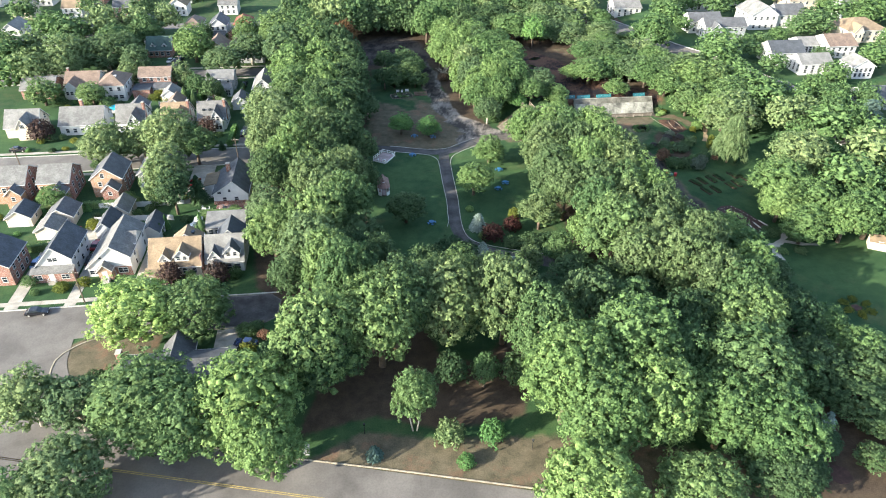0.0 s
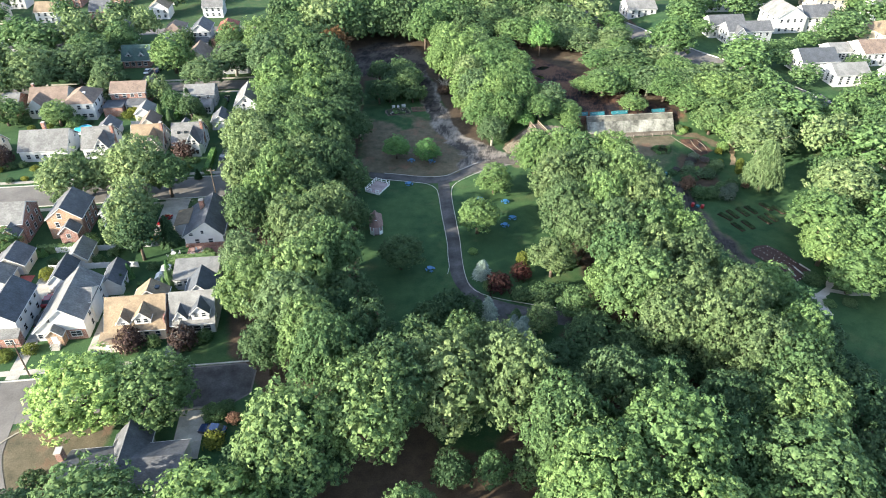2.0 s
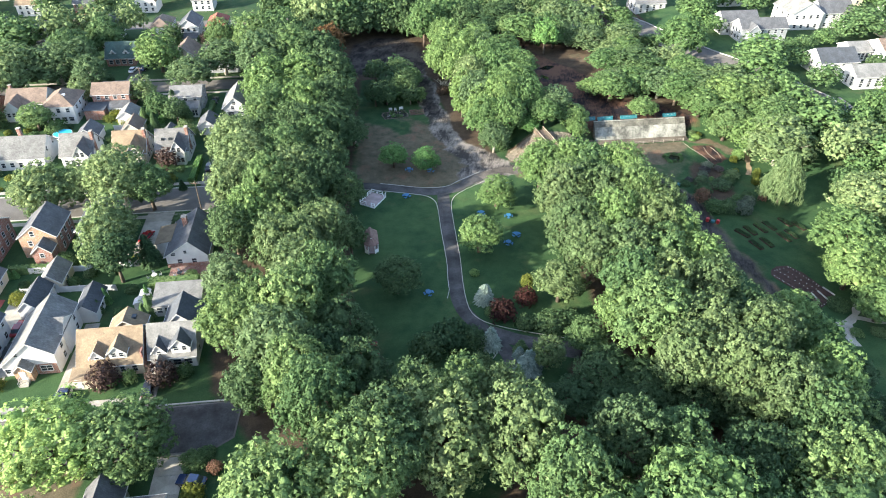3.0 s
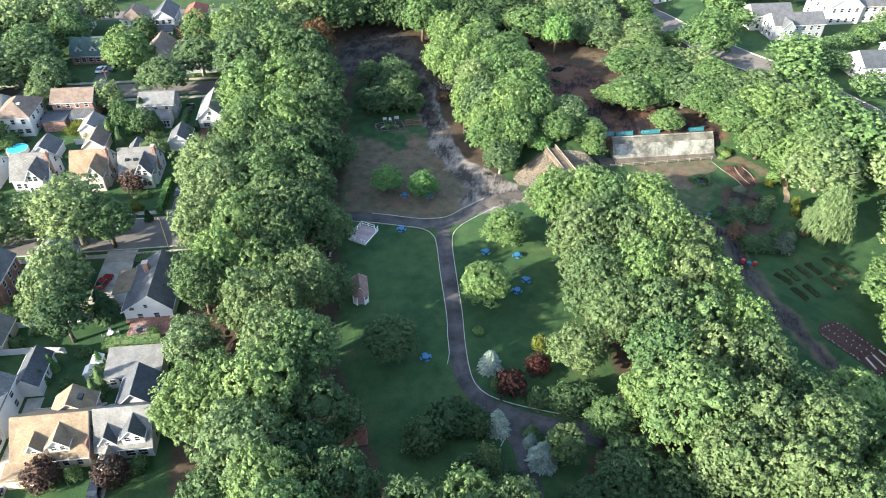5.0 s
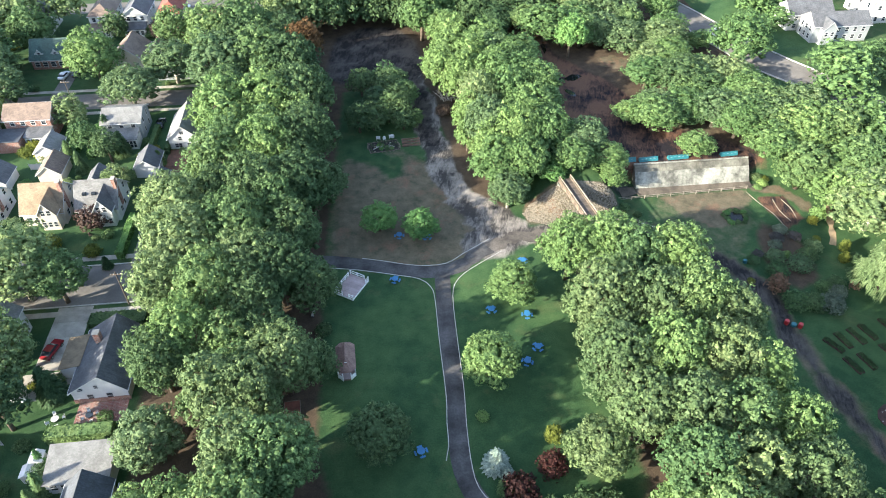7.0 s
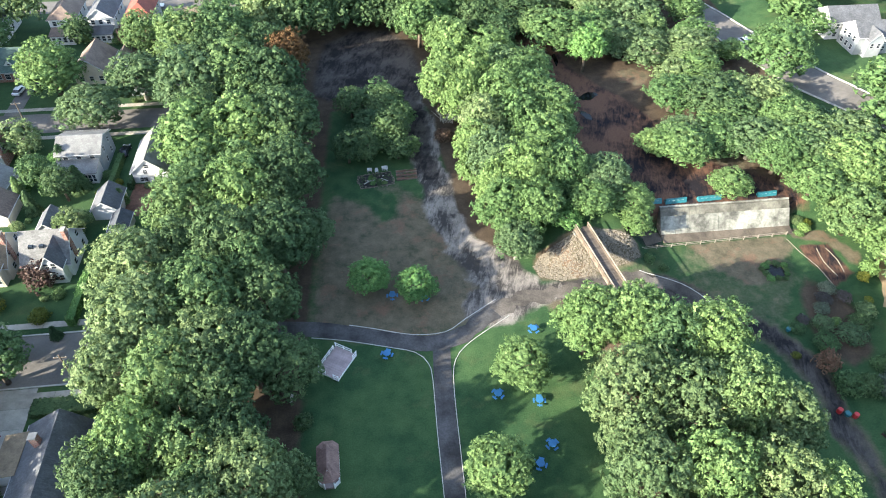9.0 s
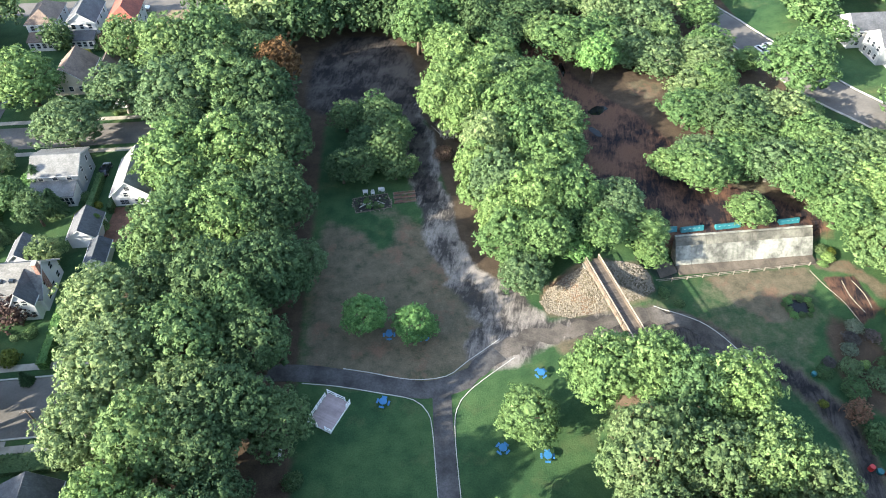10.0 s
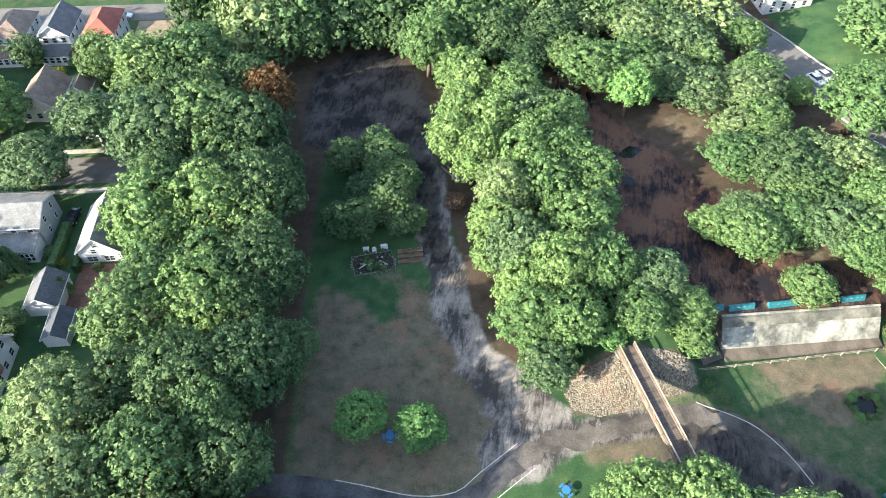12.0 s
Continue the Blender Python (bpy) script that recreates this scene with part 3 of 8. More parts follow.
# ---- plants ----
def crown_mesh(seed, r, z0, z1, tufts, sprays, size, peak=0.55, heart=0.68):
    """A crown: great limbs swell into boughs, and every bough is set with tufts of leaf sprays with dark gaps between them."""
    rng = np.random.default_rng(seed)
    zc, a = z0 + (z1 - z0) * (1 - peak), (z1 - z0)
    iv = np.array(((1, 0, 0), (-1, 0, 0), (0, 1, 0), (0, -1, 0), (0, 0, 1), (0, 0, -1)), float)
    ifc = np.array(((0, 2, 4), (2, 1, 4), (1, 3, 4), (3, 0, 4), (2, 0, 5), (1, 2, 5), (3, 1, 5), (0, 3, 5)))
    core = np.array((0, 0, zc))

    def reach_of(ways, swells):
        reach = np.zeros(len(ways))
        for mid, wide, tall in swells:
            e = np.array((wide, wide, tall))
            o, v = (core - mid) / e, ways / e
            aa, bb, cc = (v * v).sum(1), v @ o, o @ o - 1
            root = bb * bb - aa * cc
            reach = np.maximum(reach, np.where(root > 0, (-bb + np.sqrt(np.maximum(root, 0))) / aa, 0))
        return reach

    def ways_of(n, low, wobble):
        k = np.arange(n) + 0.5
        u = 1 - low * k / n
        th = k * 2.399963 + rng.uniform(0, 6.283)
        w = np.stack((np.sqrt(1 - u * u) * np.cos(th), np.sqrt(1 - u * u) * np.sin(th), u), 1) + rng.normal(size=(n, 3)) * wobble
        return w / np.linalg.norm(w, axis=1, keepdims=True)

    swell = [(np.array((0, 0, zc + a * peak * 0.36)), r * 0.66, a * peak * 0.60)]
    for k in range(6):
        th, out = 6.283 * k / 6 + rng.uniform(-0.4, 0.4), r * rng.uniform(0.36, 0.60)
        swell.append((np.array((out * math.cos(th), out * math.sin(th), zc + a * rng.uniform(-0.22, 0.14))), r * rng.uniform(0.34, 0.48), a * rng.uniform(0.22, 0.33)))
    # boughs stand out from the limbs as rounded heads of different size
    heads = []
    limb_ways = ways_of(max(16, int(40 * (r / 4.4) ** 0.8)), 1.62, 0.16)
    for w, d in zip(limb_ways, reach_of(limb_ways, swell)):
        br = r * rng.uniform(0.12, 0.27)
        heads.append((core + w * d * rng.uniform(0.80, 1.02), br, br * rng.uniform(0.8, 1.3)))
    ways = ways_of(tufts, 1.42, 0.03)
    place = core + ways * (reach_of(ways, swell + heads) * rng.uniform(0.80, 1.10, tufts))[:, None]
    place = place[place[:, 2] > z0]
    mids = np.array([h[0] for h in heads])
    near = mids[np.argmin(((place[:, None] - mids[None]) ** 2).sum(2), axis=1)]
    face = 0.55 * (place - near) / (0.3 * r) + 0.6 * (place - core) / np.linalg.norm(place - core, axis=1, keepdims=True) + np.array((0, 0, 0.45))
    face /= np.linalg.norm(face, axis=1, keepdims=True)
    n = len(place)
    big = size * rng.uniform(0.6, 1.25, (n, 1, 1))
    # each tuft is a small dome of sprays that look outwards
    w = rng.normal(size=(n, sprays, 3))
    w /= np.linalg.norm(w, axis=2, keepdims=True)
    w = np.where((w * face[:, None]).sum(2, keepdims=True) < -0.15, -w, w)
    pos = place[:, None] + (w * rng.uniform(0.40, 1.45, (n, sprays, 1)) + face[:, None] * 0.25) * big
    dome = w + 0.45 * face[:, None]
    nor = dome + rng.normal(size=(n, sprays, 3)) * 0.45
    nor /= np.linalg.norm(nor, axis=2, keepdims=True)
    t = np.cross(nor, rng.normal(size=(n, sprays, 3)))
    t /= np.linalg.norm(t, axis=2, keepdims=True)
    b = np.cross(nor, t)
    s = big * rng.uniform(0.30, 0.74, (n, sprays, 1)) * min(1.0, 3.3 / math.sqrt(sprays))
    tris = np.stack((pos - t * s - b * s * 0.5 - nor * s * 0.2, pos + b * s * 0.95 + nor * s * 0.05, pos + t * s - b * s * 0.45 - nor * s * 0.2), 2)
    soft = dome / np.linalg.norm(dome, axis=2, keepdims=True) * 0.32 + nor * 0.68
    soft = np.repeat((soft / np.linalg.norm(soft, axis=2, keepdims=True)).reshape(-1, 3), 3, axis=0)
    flip = (np.repeat(np.cross(tris[:, :, 1] - tris[:, :, 0], tris[:, :, 2] - tris[:, :, 0]).reshape(-1, 3), 3, axis=0) * soft).sum(1) < 0
    order = np.arange(n * sprays * 3).reshape(-1, 3)
    order[flip[::3]] = order[flip[::3]][:, ::-1]
    verts, faces, normals = [tris.reshape(-1, 3)], [order], [soft]
    base = n * sprays * 3
    # the dense inner twigs behind the leaves
    for mid, wide, tall in swell + heads:
        verts.append(mid + iv * np.array((wide, wide, tall)) * heart)
        faces.append(ifc + base)
        normals.append(iv)
        base += 6
    return np.concatenate(verts).tolist(), [], np.concatenate(faces).tolist(), np.concatenate(normals).tolist()


def cone_crown_mesh(seed, r, z0, z1, tiers, sprays, leaf):
    """A spire of drooping tiers of needle sprays."""
    rng = np.random.default_rng(seed)
    verts, faces = [], []
    for i in range(tiers):
        f = i / tiers
        z, rad = z0 + (z1 - z0) * f, r * (1 - f) ** 0.8 + 0.12
        m = max(5, int(sprays * (1 - f * 0.8)))
        for k in range(m):
            th = 6.283 * k / m + rng.uniform(-0.3, 0.3)
            out = np.array((math.cos(th), math.sin(th), 0))
            side = np.array((-out[1], out[0], 0))
            for q in range(4):
                reach = rad * rng.uniform(0.45, 1.08)
                p = out * reach + side * rng.uniform(-0.25, 0.25) * rad + np.array((0, 0, z + rng.uniform(-0.25, 0.25) - 0.2 * reach))
                size = leaf * rng.uniform(0.6, 1.3)
                tip = out * size + np.array((0, 0, -size * rng.uniform(0.1, 0.7)))
                base = len(verts)
                verts.extend([(p - tip * 0.5).tolist(), (p + side * size * 0.45).tolist(), (p + tip).tolist(), (p - side * size * 0.45).tolist()])
                faces.append([base, base + 1, base + 2, base + 3])
    base, n = len(verts), 9
    verts.extend([(0.62 * r * math.cos(6.283 * k / n), 0.62 * r * math.sin(6.283 * k / n), z0) for k in range(n)] + [(0, 0, z1 - 0.1 * (z1 - z0))])
    faces.extend([[base + k, base + (k + 1) % n, base + n] for k in range(n)])
    return verts, [], faces


def drooping_crown_mesh(seed, r, z0, z1, strands):
    """A weeping crown: leafy clumps, from each of which a cascade of short hanging sprays falls."""
    rng = np.random.default_rng(seed)
    verts, _, faces, _ = crown_mesh(seed, r * 0.92, z0, z1, 330, 12, 0.36, 0.6)
    tufts = 60
    for i in range(tufts):
        th, f = i * 2.399963, math.sqrt((i + 0.5) / tufts)
        c = np.array((r * f * 0.88 * math.cos(th), r * f * 0.88 * math.sin(th), z1 - 0.3 - (z1 - z0) * 0.78 * f * f + rng.uniform(-0.7, 0.5)))
        wide = r * rng.uniform(0.13, 0.24)
        for _ in range(strands // tufts):
            w = rng.normal(size=3)
            w /= np.linalg.norm(w)
            p = c + w * wide * np.array((1, 1, 0.7))
            out = np.array((w[0] + 0.5 * f * math.cos(th), w[1] + 0.5 * f * math.sin(th), 0)) * rng.uniform(0.1, 0.35)
            fall = np.array((0, 0, min(rng.uniform(0.3, 1.0), max(0.3, p[2] - z0)))) * 0.5
            turn = rng.uniform(0, 6.283)
            s = np.array((-math.sin(turn), math.cos(turn), 0)) * rng.uniform(0.03, 0.08)
            q = p + out - fall
            e = q + out * 0.3 - fall
            base = len(verts)
            verts.extend([(p - s).tolist(), (p + s).tolist(), (q + s).tolist(), (q - s).tolist(), e.tolist()])
            faces.extend([[base, base + 1, base + 2, base + 3], [base + 3, base + 2, base + 4]])
    return verts, [], faces


def trunk_mesh(seed, h, r, spread, stems=1):
    """A tapered trunk that parts into limbs."""
    rnd = random.Random(seed)
    bm = bmesh.new()
    for k in range(stems):
        lean = 0.0 if stems == 1 else 0.12 * h
        th = 6.283 * k / stems + 0.4
        foot = Vector((0.35 * math.cos(th), 0.35 * math.sin(th), -0.4)) if stems > 1 else Vector((0, 0, -0.4))
        fork = Vector((lean * math.cos(th), lean * math.sin(th), h * 0.45))
        tube(bm, foot, fork, r / math.sqrt(stems), r * 0.62 / math.sqrt(stems), 8)
        for i in range(5 if stems == 1 else 3):
            a = th + 6.283 * i / 5 + rnd.uniform(-0.4, 0.4)
            e = fork + Vector((spread * 0.6 * math.cos(a), spread * 0.6 * math.sin(a), h * rnd.uniform(0.15, 0.35)))
            tube(bm, fork - Vector((0, 0, 0.2)), e, r * 0.4 / math.sqrt(stems), r * 0.14, 6)
            b = e + Vector((spread * 0.25 * math.cos(a + 0.5), spread * 0.25 * math.sin(a + 0.5), h * 0.12))
            tube(bm, e, b, r * 0.14, r * 0.05, 5)
    return bm


LOOKS = {
    "mid": "leafy green deciduous tree in full summer leaf", "yel": "sunlit yellow-green deciduous tree with a clumpy crown",
    "oli": "olive-green deciduous tree with seed clusters", "deep": "dark green deciduous tree, shade partly put into its leaf colour",
    "pale": "pale grey-green deciduous tree with a broad crown", "sil": "silvery green rounded tree",
    "lime": "bright lime-green street tree with a loose crown", "park": "small fresh green round-headed tree on grass",
    "rust": "rust-brown tree with dying leaves", "wil": "pale green weeping willow", "pin": "tall blue-green pine tree with drooping boughs",
}
KEPT = {}


def put(key, build, x, y, sx, sz, rz, z=None):
    """The first plant of its kind is built, the others are copies of it."""
    z = terrain(x, y) if z is None else z
    m = pose(x, y, z, 0, 0, rz) @ Matrix.Diagonal((sx, sx, sz, 1))
    if key not in KEPT:
        ob = build()
        ob.matrix_basis = m
        KEPT[key] = (ob, sx, sz)
        return ob
    ob, px, pz = KEPT[key]
    return copy_thing(ob, m @ Matrix.Diagonal((1 / px, 1 / px, 1 / pz, 1)))


COUNT = {"n": 0}
STANDING = []
spots = {"mid": [], "pale": [], "deep": [], "yel": []}          # distant trees, built as a mass


def tree(kind, x, y, r, h, clear=0.0):
    """A broadleaf tree with its top at h metres over the park's level; clear: the bare part of the stem, for one with a high crown."""
    if r > 8.3:
        for s in (-1, 1):
            tree(kind, x + s * r * 0.46, y + s * r * 0.18, r * 0.62, h - (s + 1) * 0.7)
        return None
    if kind in spots and (x > 122 or y > 284 or x < -104):
        STANDING.append((x, y, r))
        spots[kind].append((x, y, r / 4.9, max(h - terrain(x, y), 1.5 * r)))
        return None
    COUNT["n"] += 1
    n = COUNT["n"]
    STANDING.append((x, y, r))
    r *= 1.1
    tall = max(3.5, h - terrain(x, y), 1.4 * r)
    spin = (n * 137.5) % 360
    if kind == "wil":
        return put(("wil", 0), lambda: plant("willow_tree", "wil", trunk_mesh(3, 6, 0.45, 4), drooping_crown_mesh(5, 6.0, 0.5, 10.0, 7800)), x, y, r / 6.0, tall / 10.0, spin)
    if kind == "pin":
        return put(("pin", 0), lambda: plant("pine_tree", "pin", trunk_mesh(4, 11, 0.3, 1), cone_crown_mesh(6, 3.5, 2.0, 13.0, 20, 22, 0.9)), x, y, r / 4.2, tall / 13.0, spin)
    size = 0 if r < 3.3 else 1 if r < 5.2 else 2
    shape = n % 3
    rr, top = (2.8, 8.0) if size == 0 else (4.4, 14.0) if size == 1 else (6.4, 16.5)
    low = clear or (0.10 if tall < 10 else 0.15)
    tufts, sprays, leaf = ((150, 20, 0.43), (330, 19, 0.52), (480, 19, 0.58))[size]
    far = y > 216 or x > 76 or x < -46
    if far:
        tufts, sprays, leaf = int(tufts * 0.8), 15, leaf * 1.02
    seed = 11 * size + 3 * shape + 1

    def build():
        bark = PALE_BARK if kind == "pale" or clear else BARK
        return plant("deciduous_tree", kind, trunk_mesh(seed, top * 0.8, (0.09 * rr + 0.05) * (0.6 if clear else 1), rr, 2 if clear else 1), crown_mesh(seed, rr, top * low, top, tufts, sprays, leaf, (0.55, 0.62, 0.5)[shape]), bark)
    return put((kind, size, shape, low, far), build, x, y, r / rr, tall / top, spin)


def plant(name, kind, trunk, crown, bark=BARK, label="", category="tree"):
    ob = thing(name, label or LOOKS[kind], category)
    part("trunk", trunk, bark, ob)
    part("crown", crown, LEAF[kind], ob)
    return ob


def shrub(kind, x, y, r, h, label, category="shrub"):
    def build():
        return plant("shrub", kind, trunk_mesh(8, 0.7, 0.07, 0.5, 1), crown_mesh(21, 1.5, 0.05, 2.2, 150, 8, 0.2, 0.6), BARK, label, category)
    COUNT["n"] += 1
    ob = put(("shrub", kind), build, x, y, r / 1.5, h / 2.2, COUNT["n"] * 77 % 360)
    return tagged(ob, label)


def conifer(kind, x, y, r, h, label):
    def build():
        return plant("conifer_tree", kind, trunk_mesh(9, 2.5, 0.13, 0.3), cone_crown_mesh(31, 1.6, 0.3, 5.0, 18, 20, 0.42), BARK, label, "conifer")
    COUNT["n"] += 1
    ob = put(("conifer", kind), build, x, y, r / 1.6, h / 5.0, COUNT["n"] * 91 % 360)
    return tagged(ob, label)


def hedge(x0, x1, y0, y1, h, kind, label):
    """A clipped hedge: a leafy block with a ragged skin."""
    rng = np.random.default_rng(int(abs(x0 * 7 + y0 * 3)))
    verts, faces = [], []
    L, W = x1 - x0, y1 - y0
    n = int(26 * (L * W + 2 * h * (L + W)) ** 0.9) + 60
    for _ in range(n):
        f = rng.integers(0, 5)
        p = np.array((rng.uniform(x0, x1), rng.uniform(y0, y1), rng.uniform(0.1, h)))
        nor = np.array(((1, 0, 0), (-1, 0, 0), (0, 1, 0), (0, -1, 0), (0, 0, 1))[f], float)
        p = np.where(nor > 0, (x1, y1, h), np.where(nor < 0, (x0, y0, 0), p)) + rng.normal(size=3) * 0.06
        nor = nor + rng.normal(size=3) * 0.5
        t = np.cross(nor, rng.normal(size=3))
        t /= np.linalg.norm(t)
        b = np.cross(nor, t)
        b /= np.linalg.norm(b)
        s = rng.uniform(0.1, 0.24)
        base = len(verts)
        verts.extend([(p - t * s).tolist(), (p - b * s * 0.7).tolist(), (p + t * s).tolist(), (p + b * s * 0.7).tolist()])
        faces.append([base, base + 1, base + 2, base + 3])
    base = len(verts)
    i = 0.08
    verts.extend([(x0 + i, y0 + i, 0), (x1 - i, y0 + i, 0), (x1 - i, y1 - i, 0), (x0 + i, y1 - i, 0), (x0 + i, y0 + i, h - i), (x1 - i, y0 + i, h - i), (x1 - i, y1 - i, h - i), (x0 + i, y1 - i, h - i)])
    faces.extend([[base + k for k in f] for f in ((3, 2, 1, 0), (4, 5, 6, 7), (0, 1, 5, 4), (1, 2, 6, 5), (2, 3, 7, 6), (3, 0, 4, 7))])
    solo("hedge", (verts, [], faces), LEAF[kind], label, "hedge")


# wood along the main road
tree("pale", -55.9, 83.4, 4.4, 13.0)
tree("pale", -48.2, 81.3, 4.4, 11.0)
tree("pale", -45.7, 67.4, 5.9, 12.0)
tree("mid", -51.8, 64.6, 4.0, 11.0)
tree("mid", -36.2, 78.6, 8.2, 14.0)
tree("mid", -30.0, 75.4, 6.2, 14.0)
tree("yel", -20.0, 75.6, 7.6, 18.0)
tree("yel", -16.3, 68.6, 5.1, 13.0)
tree("mid", 6.8, 75.0, 3.2, 13.5, 0.3)
tree("deep", 14.3, 84.6, 2.5, 8.0)
tree("mid", 20.2, 83.6, 2.3, 8.0)
tree("deep", 26.2, 83.8, 2.6, 7.6)
tree("mid", -3.1, 89.0, 11.4, 22.0)
tree("deep", -9.2, 86.8, 6.9, 17.0)
tree("oli", 14.8, 96.6, 7.2, 20.0)
tree("deep", 5.1, 94.3, 6.2, 21.0)
tree("oli", 25.7, 94.5, 5.8, 20.5)
tree("mid", 30.8, 86.8, 5.5, 20.0)
tree("yel", 32.1, 74.0, 6.8, 20.0)
tree("yel", 44.5, 79.4, 8.2, 20.0)
tree("yel", 44.3, 68.3, 6.7, 19.0)
tree("yel", 35.5, 66.4, 6.5, 18.0)
tree("mid", 63.6, 73.8, 8.1, 17.0)
tree("yel", 62.8, 62.8, 6.6, 15.0)
tree("yel", 56.0, 65.9, 5.8, 15.0)
tree("yel", 30.8, 56.1, 6.5, 14.0)
tree("mid", 47.4, 54.2, 5.7, 11.0)
tree("deep", 61.4, 56.5, 5.1, 9.0)
tree("deep", 59.1, 87.5, 5.2, 15.0)
tree("mid", 65.3, 85.3, 4.3, 17.0)
tree("mid", 71.0, 84.6, 4.3, 17.0)
tree("deep", 80.3, 86.7, 5.1, 13.0)
tree("deep", 78.3, 76.2, 5.5, 11.0)
tree("yel", 87.4, 87.4, 3.6, 9.5)
tree("yel", 90.0, 79.6, 4.4, 10.0)
tree("deep", 82.6, 71.5, 5.9, 9.0)
tree("deep", 87.6, 74.4, 4.0, 10.0)
tree("oli", 41.2, 92.7, 5.0, 17.5)
tree("mid", 49.1, 92.0, 4.6, 16.0)
tree("mid", -4.0, 103.0, 5.2, 20.0)
tree("deep", 2.5, 109.5, 4.5, 17.0)
tree("mid", -7.5, 110.0, 5.0, 19.5)
tree("oli", 24.2, 103.0, 4.0, 15.5)
tree("mid", 18.4, 105.2, 4.2, 16.0)
tree("deep", 11.0, 104.0, 4.6, 17.5)
for x, y, r, h in ((84.5, 66.0, 3.4, 5.0), (89.0, 63.0, 3.0, 4.0), (95.0, 70.5, 3.4, 4.6), (92.6, 75.5, 3.2, 5.0), (80.0, 59.5, 2.6, 3.6), (98.5, 76.0, 3.4, 5.0), (72.0, 63.5, 3.2, 5.0), (67.5, 58.5, 3.0, 4.5), (88.0, 57.5, 3.0, 4.0), (97.0, 63.0, 3.6, 5.0)):
    tree("deep", x, y, r, h)
# right diagonal row, near half
tree("mid", 55.0, 116.8, 6.4, 18.0)
tree("oli", 62.4, 112.8, 6.1, 18.0)
tree("oli", 56.3, 106.9, 4.7, 17.0)
tree("oli", 63.6, 103.3, 5.3, 18.0)
tree("oli", 68.8, 98.2, 5.1, 18.0)
tree("oli", 70.5, 108.9, 5.2, 18.0)
tree("mid", 71.5, 92.4, 4.6, 17.0)
tree("yel", 81.9, 117.5, 5.2, 12.0)
tree("yel", 82.8, 110.3, 4.1, 12.0)
tree("mid", 78.8, 94.5, 3.7, 12.0)
tree("mid", 44.2, 120.6, 3.2, 7.5)
tree("yel", 50.8, 122.7, 3.7, 11.0)
tree("oli", 36.2, 116.8, 2.8, 7.0)
tree("oli", 49.2, 152.4, 4.2, 15.0)
tree("deep", 83.6, 94.4, 5.2, 9.0)
tree("deep", 86.7, 105.2, 4.1, 8.0)
# dark hollow, its shade also put into the darker leaf colour
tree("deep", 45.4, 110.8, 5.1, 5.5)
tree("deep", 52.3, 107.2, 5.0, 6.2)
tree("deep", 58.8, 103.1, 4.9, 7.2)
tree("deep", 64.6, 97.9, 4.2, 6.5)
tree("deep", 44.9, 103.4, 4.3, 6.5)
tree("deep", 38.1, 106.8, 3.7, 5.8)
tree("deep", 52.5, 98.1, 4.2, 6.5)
# right diagonal row, far half
tree("yel", 48.2, 173.4, 5.2, 15.0)
tree("yel", 55.0, 172.8, 5.2, 16.0)
tree("mid", 59.2, 168.2, 5.5, 17.0)
tree("yel", 65.2, 166.7, 5.5, 17.0)
tree("oli", 50.2, 160.0, 5.8, 17.0)
tree("oli", 57.8, 157.0, 5.5, 18.0)
tree("mid", 65.2, 156.2, 5.1, 18.0)
tree("oli", 70.3, 152.9, 4.3, 16.0)
tree("oli", 48.7, 145.7, 5.3, 17.0)
tree("yel", 57.0, 145.4, 5.1, 18.0)
tree("oli", 64.2, 143.4, 4.9, 18.0)
tree("yel", 70.4, 141.5, 4.2, 16.0)
tree("oli", 49.9, 137.6, 4.3, 16.0)
tree("oli", 56.3, 135.4, 4.7, 18.0)
tree("mid", 63.0, 133.6, 4.7, 18.0)
tree("yel", 70.5, 131.7, 4.0, 16.0)
tree("mid", 54.0, 126.9, 4.7, 18.0)
tree("oli", 60.8, 125.2, 4.6, 18.0)
tree("oli", 68.6, 123.9, 4.3, 17.0)
tree("oli", 42.8, 134.0, 4.1, 10.0)
# park trees
tree("yel", 36.8, 170.0, 3.9, 9.0)
tree("yel", 29.5, 152.3, 4.1, 9.0)
tree("park", 13.0, 191.7, 3.3, 7.0)
tree("park", 21.3, 189.3, 3.1, 7.0)
tree("deep", 10.5, 140.5, 4.0, 8.0)
# left row; the shaded park side is given the darker leaf colour
tree("mid", -15.6, 128.6, 3.7, 17.0)
tree("pale", -10.6, 129.7, 4.2, 17.0)
tree("mid", -5.7, 131.2, 3.8, 15.0)
tree("pale", -8.9, 136.2, 4.4, 18.0)
tree("sil", -23.4, 142.9, 4.1, 11.0)
tree("deep", -23.1, 155.2, 4.8, 14.0)
tree("oli", -13.5, 146.8, 4.5, 17.0)
tree("oli", -7.9, 146.2, 3.9, 17.0)
tree("oli", -3.7, 152.5, 5.5, 15.0)
tree("oli", -2.2, 137.7, 3.5, 14.0)
tree("yel", -19.6, 159.3, 5.1, 17.0)
tree("pale", -25.8, 171.7, 4.9, 15.0)
tree("mid", -16.6, 168.6, 5.6, 18.0)
tree("oli", -10.6, 173.2, 6.2, 18.0)
tree("pale", -23.5, 181.0, 6.6, 17.0)
tree("pale", -26.7, 192.9, 6.4, 16.0)
tree("mid", -14.3, 184.4, 6.4, 18.0)
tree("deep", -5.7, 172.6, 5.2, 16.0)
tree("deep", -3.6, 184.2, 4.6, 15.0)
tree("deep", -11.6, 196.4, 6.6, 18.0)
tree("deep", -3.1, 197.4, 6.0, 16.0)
tree("mid", -20.8, 208.9, 6.3, 16.0)
tree("yel", -10.9, 210.5, 6.3, 18.0)
tree("deep", -1.8, 215.3, 6.3, 16.0)
